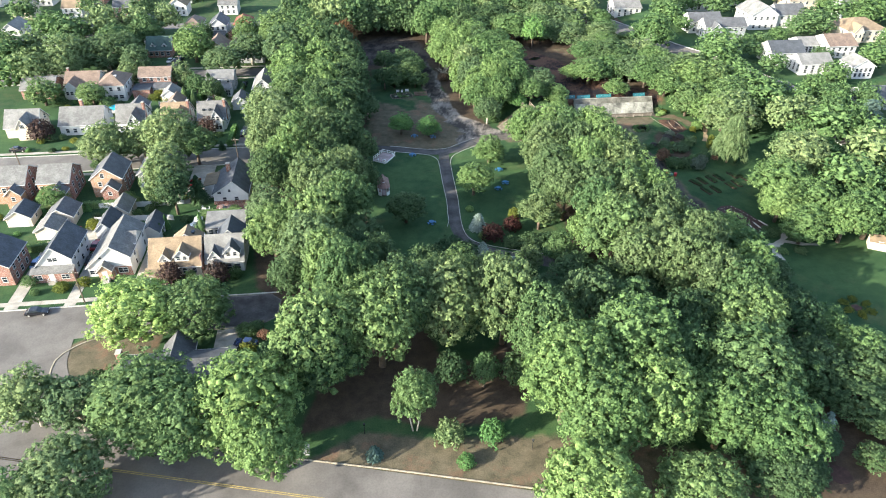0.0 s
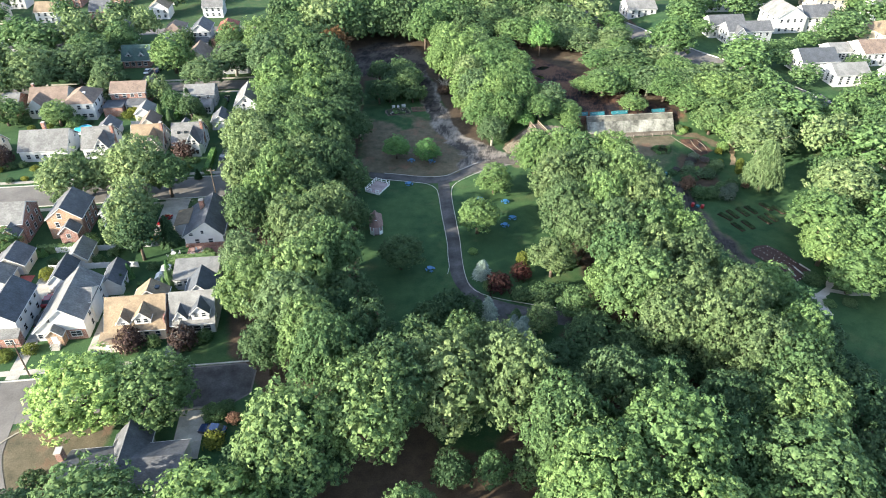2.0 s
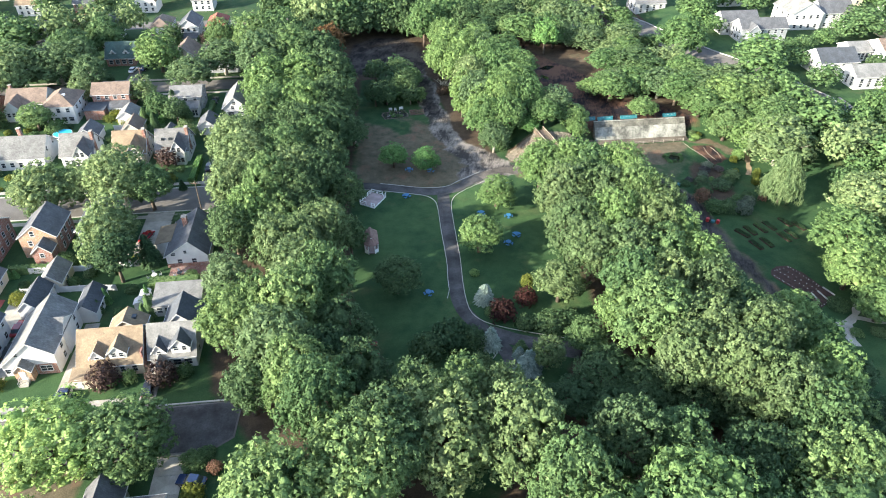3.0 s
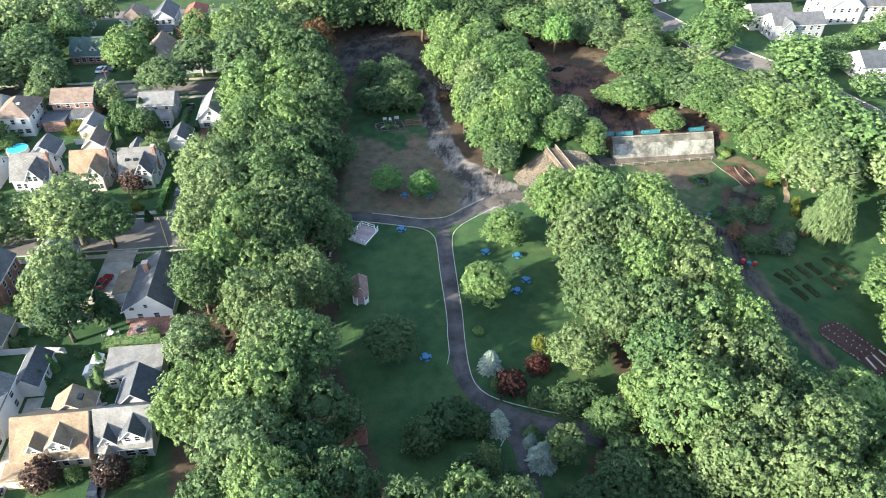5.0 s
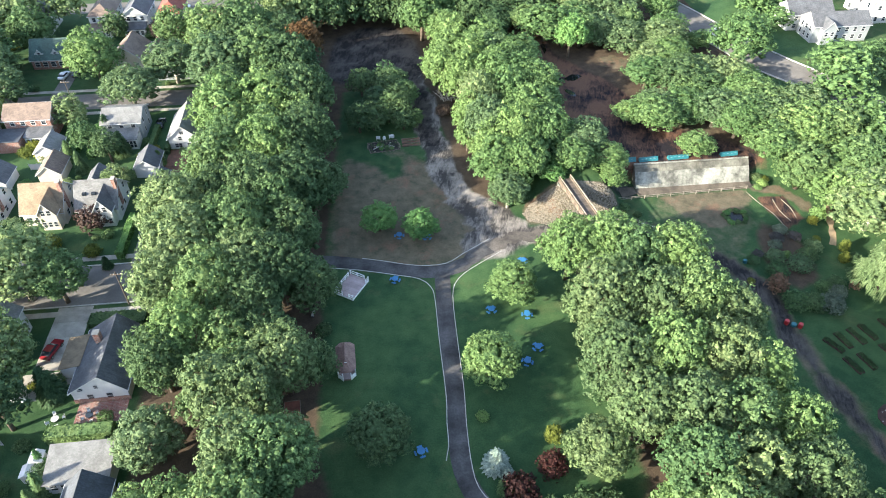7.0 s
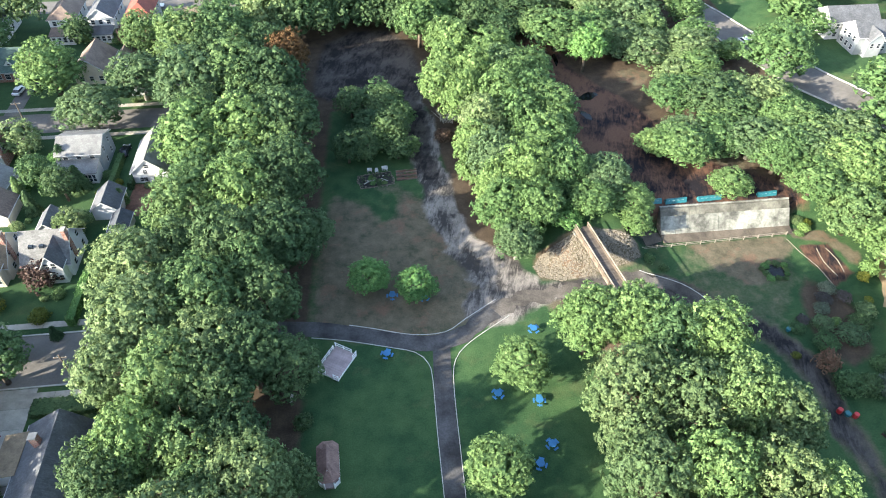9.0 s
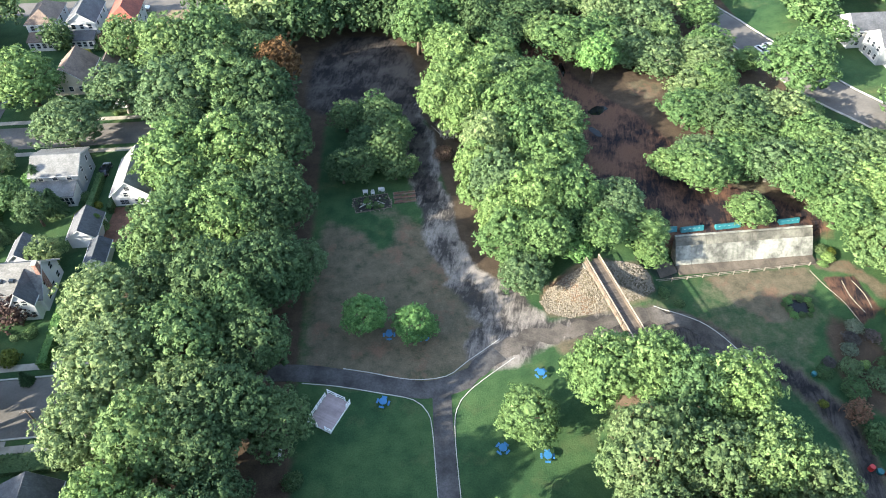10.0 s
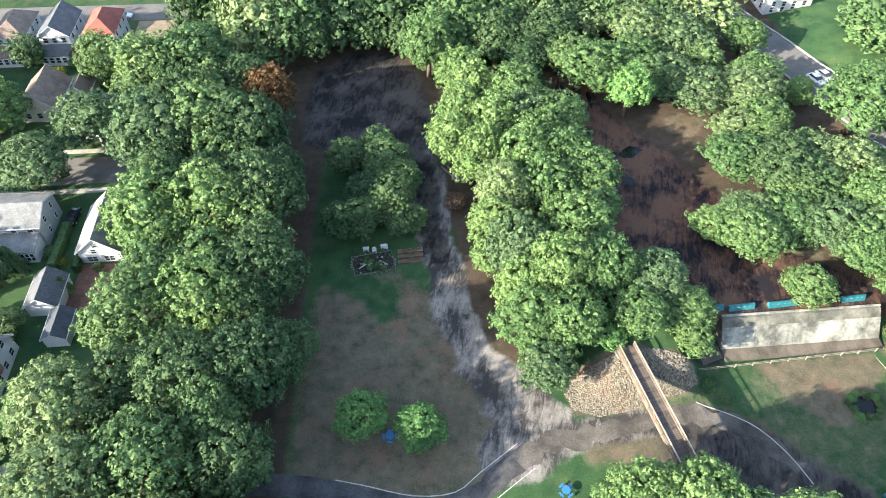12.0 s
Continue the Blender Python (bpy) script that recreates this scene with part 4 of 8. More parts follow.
tree("yel", -21.8, 229.2, 7.4, 17.0)
tree("yel", -12.3, 229.8, 6.9, 18.0)
tree("deep", -2.9, 233.0, 6.4, 17.0)
tree("pale", -26.0, 252.4, 7.6, 17.0)
tree("mid", -15.6, 253.4, 7.6, 18.0)
tree("deep", -6.5, 250.5, 6.4, 17.0)
tree("mid", -30.5, 274.3, 7.6, 16.0)
tree("mid", -20.8, 275.9, 7.7, 17.0)
tree("rust", -4.2, 263.0, 5.2, 15.0)
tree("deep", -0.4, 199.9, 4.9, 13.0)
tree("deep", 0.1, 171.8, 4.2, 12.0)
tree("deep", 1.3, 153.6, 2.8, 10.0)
tree("pale", -10.8, 116.8, 6.1, 18.0)
tree("mid", -20.3, 127.8, 5.3, 15.0)
tree("mid", -3.7, 133.6, 5.3, 18.0)
tree("mid", -8.7, 126.5, 5.8, 19.0)
tree("deep", -0.7, 123.8, 4.7, 14.0)
tree("deep", -15.5, 111.8, 3.8, 12.0)
# yards
tree("pale", -66.0, 180.5, 9.5, 13.0)
tree("pale", -52.8, 179.2, 7.0, 15.5)
tree("mid", -46.0, 177.6, 4.4, 12.0)
tree("pale", -50.0, 155.4, 5.0, 14.0)
tree("yel", -77.9, 156.7, 3.1, 6.0)
tree("lime", -44.7, 104.5, 7.3, 12.5)
tree("mid", -33.4, 104.6, 6.2, 12.0)
# far street trees: distance haze is put in through the pale leaf colour
tree("pale", -125.4, 265.9, 9.3, 14.0)
tree("pale", -107.4, 242.6, 9.9, 14.0)
tree("pale", -97.8, 254.9, 12.4, 15.0)
tree("pale", -95.5, 292.1, 12.1, 16.0)
tree("pale", -86.4, 260.4, 6.6, 13.5)
tree("pale", -79.6, 250.6, 4.6, 12.0)
tree("yel", -61.6, 264.8, 6.8, 14.5)
tree("pale", -48.4, 247.5, 6.5, 11.0)
tree("pale", -39.7, 260.0, 6.5, 12.0)
tree("pale", -62.0, 240.4, 3.8, 9.0)
tree("mid", -54.6, 226.9, 3.0, 9.0)
tree("deep", -48.6, 222.8, 3.0, 9.0)
tree("oli", -44.6, 212.6, 2.9, 6.0)
tree("deep", -46.6, 150.4, 3.8, 12.0)
tree("pale", -50.2, 161.6, 5.0, 14.0)
tree("pale", -80.4, 241.0, 3.6, 9.5)
# street and yard trees further off
for kind, x, y, r, h in (("mid", -105, 261, 7, 13), ("mid", -92, 271, 7, 13), ("mid", -84, 284, 6, 13), ("pale", -78.2, 298, 5.5, 14), ("mid", -112, 283, 8, 14), ("mid", -128, 262, 8, 13), ("yel", -122, 291, 8, 14),
                         ("mid", -140, 276, 8, 13), ("mid", -44, 283.5, 5, 12), ("deep", -62, 289, 4, 9), ("mid", -150, 252, 8, 13), ("mid", -88, 224, 4, 8), ("mid", -104, 226, 5, 9), ("yel", -118, 240, 7, 12)):
    tree(kind, x, y, r, h)
# meadow copse
for kind, x, y, r, h in (("mid", 17.5, 251.0, 3.4, 8), ("mid", 21.8, 240.5, 3.2, 8), ("mid", 17.2, 234.0, 3.0, 7.5), ("mid", 23.4, 231.2, 2.4, 5.5)):
    tree(kind, x, y, r, h)
tree("deep", 10.8, 247.6, 3.4, 8.0)
tree("deep", 19.1, 245.3, 4.4, 9.0)
tree("deep", 13.4, 230.8, 3.4, 8.0)
tree("deep", 19.2, 235.8, 3.8, 9.0)
tree("deep", 14.5, 237.6, 3.4, 8.0)
tree("deep", 20.8, 230.2, 2.8, 7.0)
tree("deep", 9.8, 229.8, 3.1, 8.0)
tree("pale", 3.1, 203.9, 3.3, 9.0)
# island
tree("yel", 38.7, 286.4, 6.9, 16.0)
tree("yel", 45.8, 260.3, 6.6, 15.0)
tree("yel", 35.8, 268.6, 4.6, 14.0)
tree("yel", 40.4, 250.4, 5.4, 15.0)
tree("yel", 44.3, 238.9, 5.5, 16.0)
tree("pale", 39.6, 229.4, 5.0, 15.0)
tree("yel", 46.9, 230.3, 5.3, 16.0)
tree("yel", 50.7, 220.3, 5.6, 16.0)
tree("pale", 40.0, 217.4, 4.6, 15.0)
tree("yel", 45.2, 210.8, 5.2, 17.0)
tree("yel", 53.1, 210.7, 4.9, 16.0)
tree("yel", 56.6, 202.9, 3.7, 12.0)
tree("park", 51.8, 201.4, 2.8, 8.0)
tree("yel", 65.2, 204.2, 4.0, 10.0)
tree("pale", 41.2, 196.7, 3.6, 9.0)
tree("yel", 35.6, 219.4, 2.9, 9.0)
tree("yel", 39.6, 203.9, 4.5, 14.0)
tree("yel", 45.6, 202.8, 4.3, 14.0)
tree("yel", 65.2, 199.2, 2.7, 8.0)
# top woods
tree("pale", -9.1, 288.3, 7.1, 18.0)
tree("mid", 0.0, 288.5, 6.6, 17.0)
# dark leaf colour stands in for shade at the clearing's far edge
tree("deep", 11.0, 291.0, 6.4, 14.0)
tree("deep", 3.4, 285.6, 4.6, 12.0)
tree("deep", 17.0, 290.0, 4.8, 11.0)
tree("deep", 24.6, 286.0, 4.0, 11.0)
tree("deep", 22.0, 292.0, 6.0, 15.0)
tree("yel", 30.2, 279.8, 5.8, 17.0)
tree("deep", -4.5, 284.5, 5.8, 14.0)
tree("mid", 18.0, 302.0, 6.1, 16.0)
tree("deep", 56.3, 280.3, 6.0, 15.0)
tree("mid", 61.1, 274.0, 5.1, 13.0)
tree("deep", 51.5, 274.6, 5.1, 13.0)
tree("deep", 45.9, 281.0, 6.0, 15.0)
tree("park", 69.6, 256.0, 3.8, 17.0)
tree("yel", 74.5, 262.3, 4.5, 14.0)
tree("pale", 79.0, 280.1, 6.3, 15.0)
tree("pale", 87.1, 276.0, 6.5, 15.0)
tree("pale", 80.4, 262.9, 5.6, 14.0)
tree("yel", 104.2, 277.8, 4.8, 13.0)
tree("pale", 96.5, 256.6, 6.0, 13.0)
tree("pale", 86.5, 258.3, 5.8, 13.0)
tree("yel", 85.4, 236.6, 5.6, 13.0)
tree("deep", 92.7, 231.3, 6.9, 15.0)
tree("yel", 100.9, 238.7, 4.2, 12.0)
tree("pale", 82.2, 221.5, 5.1, 10.0)
tree("yel", 76.0, 221.3, 3.6, 9.0)
tree("yel", 131.5, 272.0, 6.2, 14.0)
tree("pale", 105.2, 232.0, 5.3, 15.0)
tree("yel", 105.3, 222.9, 5.5, 15.0)
tree("pale", 95.8, 217.3, 4.9, 14.0)
tree("yel", 87.0, 206.9, 3.6, 8.0)
tree("yel", 99.1, 211.8, 5.1, 14.0)
tree("lime", 112.2, 262.4, 2.2, 7.5)
tree("pale", 88.1, 220.4, 4.0, 10.0)
tree("yel", 91.5, 224.5, 4.1, 12.0)
# trees on the slope beside the dam
for kind, x, y, r, h in (("yel", 103.6, 204.6, 5.4, 12.5), ("mid", 108.4, 196.6, 5.4, 11.5), ("yel", 112.6, 206.4, 6.0, 13.5), ("mid", 103.6, 213.4, 5.6, 14), ("yel", 112.6, 188.6, 5.2, 10.5), ("yel", 119.4, 197.0, 5.8, 11), ("mid", 120.6, 207.6, 5.8, 11), ("yel", 112.0, 216.8, 5.8, 13), ("yel", 119.0, 218.4, 5.2, 10.5)):
    tree(kind, x, y, r, h)
# far right
for kind, x, y, r, h in (("mid", 186, 252, 7, 14), ("mid", 178, 250, 6, 12), ("yel", 133.5, 229.0, 7.5, 15), ("yel", 115.4, 247.0, 7.2, 19.5), ("pale", 89.5, 246.2, 4.2, 12), ("yel", 96.4, 248.6, 4.6, 12.5), ("yel", 93.0, 241.0, 4.4, 12), ("mid", 132.5, 277.5, 7.5, 14), ("yel", 108.5, 258.8, 3.2, 9), ("mid", 106.3, 218.7, 6.5, 14), ("yel", 112.8, 209.3, 6.5, 14), ("yel", 128.5, 219.6, 7.0, 14), ("mid", 95.6, 227.7, 6.0, 14), ("mid", 121.3, 195.1, 6.5, 13), ("yel", 103.5, 131.0, 5.0, 11), ("yel", 104.0, 121.0, 4.6, 10), ("deep", 190, 262, 6, 13), ("yel", 150, 240.5, 3.6, 9), ("mid", 157.5, 243, 3.6, 9.5), ("yel", 167, 246.6, 4, 10), ("mid", 146.6, 229, 4.2, 10), ("deep", 170, 221.6, 4, 10), ("mid", 139.6, 240.4, 3.4, 8.5), ("yel", 134.6, 262.6, 4.2, 10), ("mid", 205, 232, 6, 12), ("yel", 186, 215, 6, 12), ("mid", 158, 282, 7, 13),
                         ("mid", 208, 268, 7, 12), ("yel", 145, 288, 7, 14), ("mid", 172, 294, 7, 13), ("pale", 190, 300, 7, 13), ("mid", 208, 310, 7, 13), ("yel", 230, 240, 7, 12), ("mid", 236, 285, 7, 13), ("mid", 146, 212, 5, 11), ("yel", 164, 204, 5, 11)):
    tree(kind, x, y, r, h)
tree("wil", 106.8, 163.4, 4.6, 13.5)
tree("pale", 100.5, 233.5, 6.0, 13.0)
tree("mid", 107.6, 226.4, 4.6, 11.0)
tree("yel", 84.6, 218.5, 8.9, 13.0)
tree("pale", 111.7, 214.2, 10.3, 14.0)
tree("yel", 115.0, 184.0, 5.6, 12.5)
tree("pale", 115.9, 181.4, 7.9, 14.0)
tree("yel", 130.6, 190.8, 7.7, 13.0)
tree("pale", 133.3, 177.5, 8.7, 14.0)
tree("yel", 139.7, 168.4, 7.6, 14.0)
tree("pale", 120.5, 151.6, 7.1, 14.0)
tree("yel", 109.0, 140.6, 6.6, 12.0)
tree("yel", 111.4, 130.4, 5.8, 12.0)
tree("yel", 114.0, 120.6, 5.4, 12.0)
tree("yel", 121.0, 121.3, 5.9, 13.0)
tree("yel", 125.4, 136.5, 7.5, 14.0)
tree("pale", 142.1, 151.2, 8.2, 14.0)
tree("pin", 157.0, 174.6, 5.6, 13.0)
tree("yel", 220.4, 264.9, 12.2, 13.0)
tree("yel", 138.0, 283.0, 7.0, 14.0)
tree("yel", 100.5, 263.5, 5.0, 13.0)
tree("pale", 98.0, 287.0, 8.0, 15.0)
tree("yel", 69.7, 268.8, 10.2, 15.0)
tree("mid", 44.6, 289.2, 11.2, 16.0)
tree("mid", 33.0, 291.0, 8.2, 15.0)
tree("deep", 16.1, 308.0, 10.9, 16.0)
tree("mid", -15.7, 302.8, 9.9, 16.0)


for k in range(14):                                           # no tree stands on the eastern street
    STANDING.append((112 + k * 1.6, 285 - k * 5.0, 5.6))
    if k < 6:
        STANDING.append((106 + k * 1.6, 279 - k * 5.0, 3.6))
for x, y, r in ((145, 256, 9), (146, 264, 8), (170, 268, 9), (182, 268, 9), (156, 226, 9), (161, 214, 8), (181, 232, 8), (172, 236, 5), (203, 249, 11), (175, 208, 6), (175, 194, 8), (148, 202, 4), (123, 299, 8), (106.5, 251, 6), (118.5, 232, 5.5), (82, 250.5, 6), (32, 237, 5), (30.5, 226, 5), (32, 211, 4), (157, 257, 5), (166, 258, 6), (160, 246, 6), (146, 243, 6)):
    STANDING.append((x, y, r))


def fill_wood(outline, step, seed, kinds, low, high, gap=0.68, mass=False):
    """Trees wherever a wood still has room for one."""
    rnd = random.Random(seed)
    xs, ys = [p[0] for p in outline], [p[1] for p in outline]
    y = min(ys)
    while y < max(ys):
        x = min(xs)
        while x < max(xs):
            px, py = x + rnd.uniform(-1, 1), y + rnd.uniform(-1, 1)
            r = rnd.uniform(3.8, 6.6 if mass else 5.0)
            top = rnd.uniform(low, high) if not (mass and 110 < px < 140) else rnd.uniform(7.5, 10)
            if inside(px, py, outline) and all(math.hypot(px - a, py - b) > gap * (r + min(c, 6.5)) for a, b, c in STANDING):
                if mass and px > 126:
                    STANDING.append((px, py, r))
                    spots[rnd.choice(kinds)].append((px, py, r / 5.0, max(top - terrain(px, py), 1.5 * r)))
                else:
                    tree(rnd.choice(kinds), px, py, r, top)
            x += step
        y += step


# half take the dark leaf colour, which paints in the wood's shade
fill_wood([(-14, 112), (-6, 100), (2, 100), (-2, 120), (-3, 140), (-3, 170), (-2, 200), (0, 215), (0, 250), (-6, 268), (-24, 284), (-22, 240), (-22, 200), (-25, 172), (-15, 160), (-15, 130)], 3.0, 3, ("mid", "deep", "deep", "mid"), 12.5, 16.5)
fill_wood([(24, 90), (60, 76), (80, 76), (80, 96), (70, 150), (64, 170), (48, 172), (48, 128), (57, 116), (68, 104), (70, 94), (60, 88), (46, 86), (40, 88)], 3.0, 4, ("oli", "mid", "yel", "deep"), 13.5, 17)
fill_wood([(32, 205), (44, 203), (66, 207), (57, 215), (56, 240), (55, 262), (36, 272), (31, 250)], 3.0, 5, ("yel", "pale", "yel"), 13, 15.5)
fill_wood([(102, 200), (120, 172), (150, 160), (170, 190), (134, 214), (130, 240), (112, 290), (84, 270), (80, 250), (86, 222)], 3.6, 6, ("mid", "yel", "mid", "yel"), 11, 16, 0.76, True)
fill_wood([(117, 118), (126, 110), (150, 130), (160, 160), (124, 168), (114, 148)], 3.6, 7, ("yel", "mid", "yel"), 11, 13.5, 0.78, True)
fill_wood([(-4, 289), (26, 291), (34, 278), (56, 284), (84, 280), (92, 298), (-30, 300)], 3.6, 8, ("mid", "deep", "pale"), 14, 17, 0.6, True)


def far_woods(name, label, spots, kind):
    """Distant trees as one mass: many crowns of leaf clumps over short stems."""
    verts, faces, normals = [], [], []
    kinds = [crown_mesh(200 + k, 5.0, 2.0, 13.0, 135, 5, 0.82) for k in range(3)]
    for k, (x, y, s, h) in enumerate(spots):
        v, _, f, nv = kinds[k % 3]
        a = k * 2.4
        base = len(verts)
        z = terrain(x, y)
        turn = np.array(((math.cos(a), math.sin(a), 0), (-math.sin(a), math.cos(a), 0), (0, 0, 1)))
        normals.extend((np.array(nv) @ turn).tolist())
        arr = np.array(v) @ turn * np.array((s, s, h / 13.0)) + np.array((x, y, z))
        verts.extend(arr.tolist())
        faces.extend([[base + i for i in q] for q in f])
    solo(name, (verts, [], faces, normals), LEAF[kind], label, "woods", "stuff")


rnd = random.Random(5)
for gy in range(300, 430, 11):
    for gx in range(-14, 118, 11):
        if not (gx > 100 and gy < 330):
            spots[rnd.choice(("mid", "mid", "pale", "deep"))].append((gx + rnd.uniform(-3, 3), gy + rnd.uniform(-3, 3), rnd.uniform(1.1, 1.4), rnd.uniform(14, 18)))
for gy in range(110, 430, 21):
    for gx in range(164, 340, 21):
        if rnd.random() < 0.5 and (gx > 214 or gy < 180 or gy > 300):
            spots[rnd.choice(("mid", "yel", "mid"))].append((gx + rnd.uniform(-7, 7), gy + rnd.uniform(-7, 7), rnd.uniform(1.0, 1.4), rnd.uniform(9, 13)))
for gy in (264, 287, 327, 342, 368, 396, 420, 445):
    for gx in range(-300, -56, 22):
        if rnd.random() < 0.5 and not (gy < 300 and gx > -110):
            spots[rnd.choice(("mid", "mid", "pale", "deep"))].append((gx + rnd.uniform(-7, 7), gy + rnd.uniform(-3, 3), rnd.uniform(1.0, 1.35), rnd.uniform(9, 13)))
for gy in range(200, 440, 12):
    for gx in range(214, 330, 12):
        if rnd.random() < 0.42:
            spots[rnd.choice(("mid", "yel", "pale"))].append((gx + rnd.uniform(-4, 4), gy + rnd.uniform(-4, 4), rnd.uniform(0.7, 1.0), rnd.uniform(7, 10)))
for k, label in (("mid", "distant green woods behind the park and the streets"), ("pale", "distant pale green trees behind the park"), ("deep", "distant dark green trees behind the park"), ("yel", "distant sunlit trees east of the park")):
    far_woods("distant_woods", label, spots[k], k)


# ---- houses ----
WINDOWS = {}
BOXES = []                                                   # ground that buildings stand on


def frame_mesh(w, h, t=0.09):
    """One sash frame in a piece: rails, stiles, a meeting rail and, in wide ones, a mullion."""
    xs = [-w / 2 - t, -w / 2, w / 2, w / 2 + t] if w <= 1.3 else [-w / 2 - t, -w / 2, -0.03, 0.03, w / 2, w / 2 + t]
    zs = [-t - 0.03, 0, h * 0.48, h * 0.54, h, h + t]
    solid = {(i, k) for i in range(len(xs) - 1) for k in range(5) if i % 2 == 0 or k % 2 == 0}
    bm, made = bmesh.new(), {}

    def corner(i, k, y):
        if (i, k, y) not in made:
            made[i, k, y] = bm.verts.new((xs[i], y - (0.03 if k < 2 and y < 0 else 0), zs[k]))
        return made[i, k, y]
    for i, k in solid:
        ring = ((i, k), (i + 1, k), (i + 1, k + 1), (i, k + 1))
        bm.faces.new([corner(*c, -0.05) for c in ring])
        for n, (c, d) in zip(((i, k - 1), (i + 1, k), (i, k + 1), (i - 1, k)), zip(ring, ring[1:] + ring[:1])):
            if n not in solid:
                bm.faces.new((corner(*c, 0.05), corner(*d, 0.05), corner(*d, -0.05), corner(*c, -0.05)))
    bmesh.ops.recalc_face_normals(bm, faces=bm.faces)
    return bm


def window(parent, face, along, plane, z, w=0.95, h=1.25):
    """A framed sash window set in a wall; face: N, E, S or W."""
    key = (w, h)
    if key not in WINDOWS:
        bm = frame_mesh(w, h)
        fr = bpy.data.meshes.new("window")
        bm.to_mesh(fr)
        bm.free()
        fr.materials.append(WHITE)
        pa = bpy.data.meshes.new("pane")
        bm = box(-w / 2, w / 2, -0.015, 0.05, 0, h)
        bm.to_mesh(pa)
        bm.free()
        pa.materials.append(PANE)
        WINDOWS[key] = (fr, pa)
    fr, pa = WINDOWS[key]
    turn = {"S": 0, "E": 90, "N": 180, "W": 270}[face]
    at = (along, plane) if face in "SN" else (plane, along)
    ob = new("window", fr)
    ob.parent = parent
    ob.matrix_basis = pose(at[0], at[1], z, 0, 0, turn)
    pane = new("pane", pa)
    pane.parent = ob


def window_row(parent, face, a, b, plane, z, n, w=0.95, h=1.25):
    for i in range(n):
        window(parent, face, a + (b - a) * (i + 0.5) / n, plane, z, w, h)


def block(parent, x0, x1, y0, y1, eave, ridge, axis, wall, roof, base=-0.3, eave2=None, at=0.5, over=0.35, hung=None):
    """A gabled volume: walls up to the roof and two roof slopes with overhang. at: where the ridge stands between the eaves;
    hung: keeps the slopes short of the ridge's end at the high end (for dormers)."""
    e1 = eave if eave2 is None else eave2
    BOXES.append((x0, x1, y0 + parent.location.y, y1 + parent.location.y))
    (u0, u1), (v0, v1) = ((x0, x1), (y0, y1)) if axis == "y" else ((y0, y1), (x0, x1))
    ur = u0 + (u1 - u0) * at
    part("wall", prism([(u0, base), (u1, base), (u1, e1 - 0.06), (ur, ridge - 0.06), (u0, eave - 0.06)], v0, v1, axis), wall, parent)
    t = 0.16
    a, b = v0 - over, v1 + (over if hung is None else 0.0)
    for ue, ze in ((u0, eave), (u1, e1)):
        slope = (ridge - ze) / (ur - ue)
        uo = ue + math.copysign(over, ue - ur)
        zo = ze + slope * (uo - ue)
        sec = [(uo, zo), (ur, ridge), (ur, ridge + t), (uo, zo + t)]
        part("roof", prism(sec, a, b, axis), roof, parent)
        lo, hi = sorted((uo, uo + math.copysign(0.1, uo - ur)))
        part("gutter", prism([(lo, zo - 0.02), (hi, zo - 0.02), (hi, zo + 0.12), (lo, zo + 0.12)], a, b, axis), WHITE, parent)
    # pale verge boards on the gable ends
    for v in (a, b) if hung is None else (a,):
        for ue, ze in ((u0, eave), (u1, e1)):
            slope = (ridge - ze) / (ur - ue)
            uo = ue + math.copysign(over, ue - ur)
            zo = ze + slope * (uo - ue)
            part("verge_board", prism([(uo, zo - 0.12), (ur, ridge - 0.12), (ur, ridge + t - 0.04), (uo, zo + t - 0.04)], v - 0.03, v + 0.03, axis), WHITE, parent)


def hip_block(parent, x0, x1, y0, y1, eave, ridge, axis, wall, roof, over=0.4):
    """Walls under a hipped roof."""
    BOXES.append((x0, x1, y0 + parent.location.y, y1 + parent.location.y))
    part("wall", box(x0, x1, y0, y1, -0.3, eave), wall, parent)
    bm = bmesh.new()
    a, b, c, d = x0 - over, x1 + over, y0 - over, y1 + over
    if axis == "y":
        k = (b - a) / 2
        r = [((a + b) / 2, c + k * 0.9, ridge), ((a + b) / 2, d - k * 0.9, ridge)]
        order = ((0, 1, 4), (1, 2, 5, 4), (2, 3, 5), (3, 0, 4, 5))
    else:
        k = (d - c) / 2
        r = [(a + k * 0.9, (c + d) / 2, ridge), (b - k * 0.9, (c + d) / 2, ridge)]
        order = ((0, 1, 5, 4), (1, 2, 5), (2, 3, 4, 5), (3, 0, 4))
    vs = [bm.verts.new(p) for p in ((a, c, eave), (b, c, eave), (b, d, eave), (a, d, eave), *r)]
    for f in order:
        bm.faces.new([vs[i] for i in f])
    bm.faces.new([vs[i] for i in (3, 2, 1, 0)])
    part("roof", bm, roof, parent)
    part("eave_board", box(a, b, c, d, eave - 0.16, eave - 0.01), WHITE, parent)


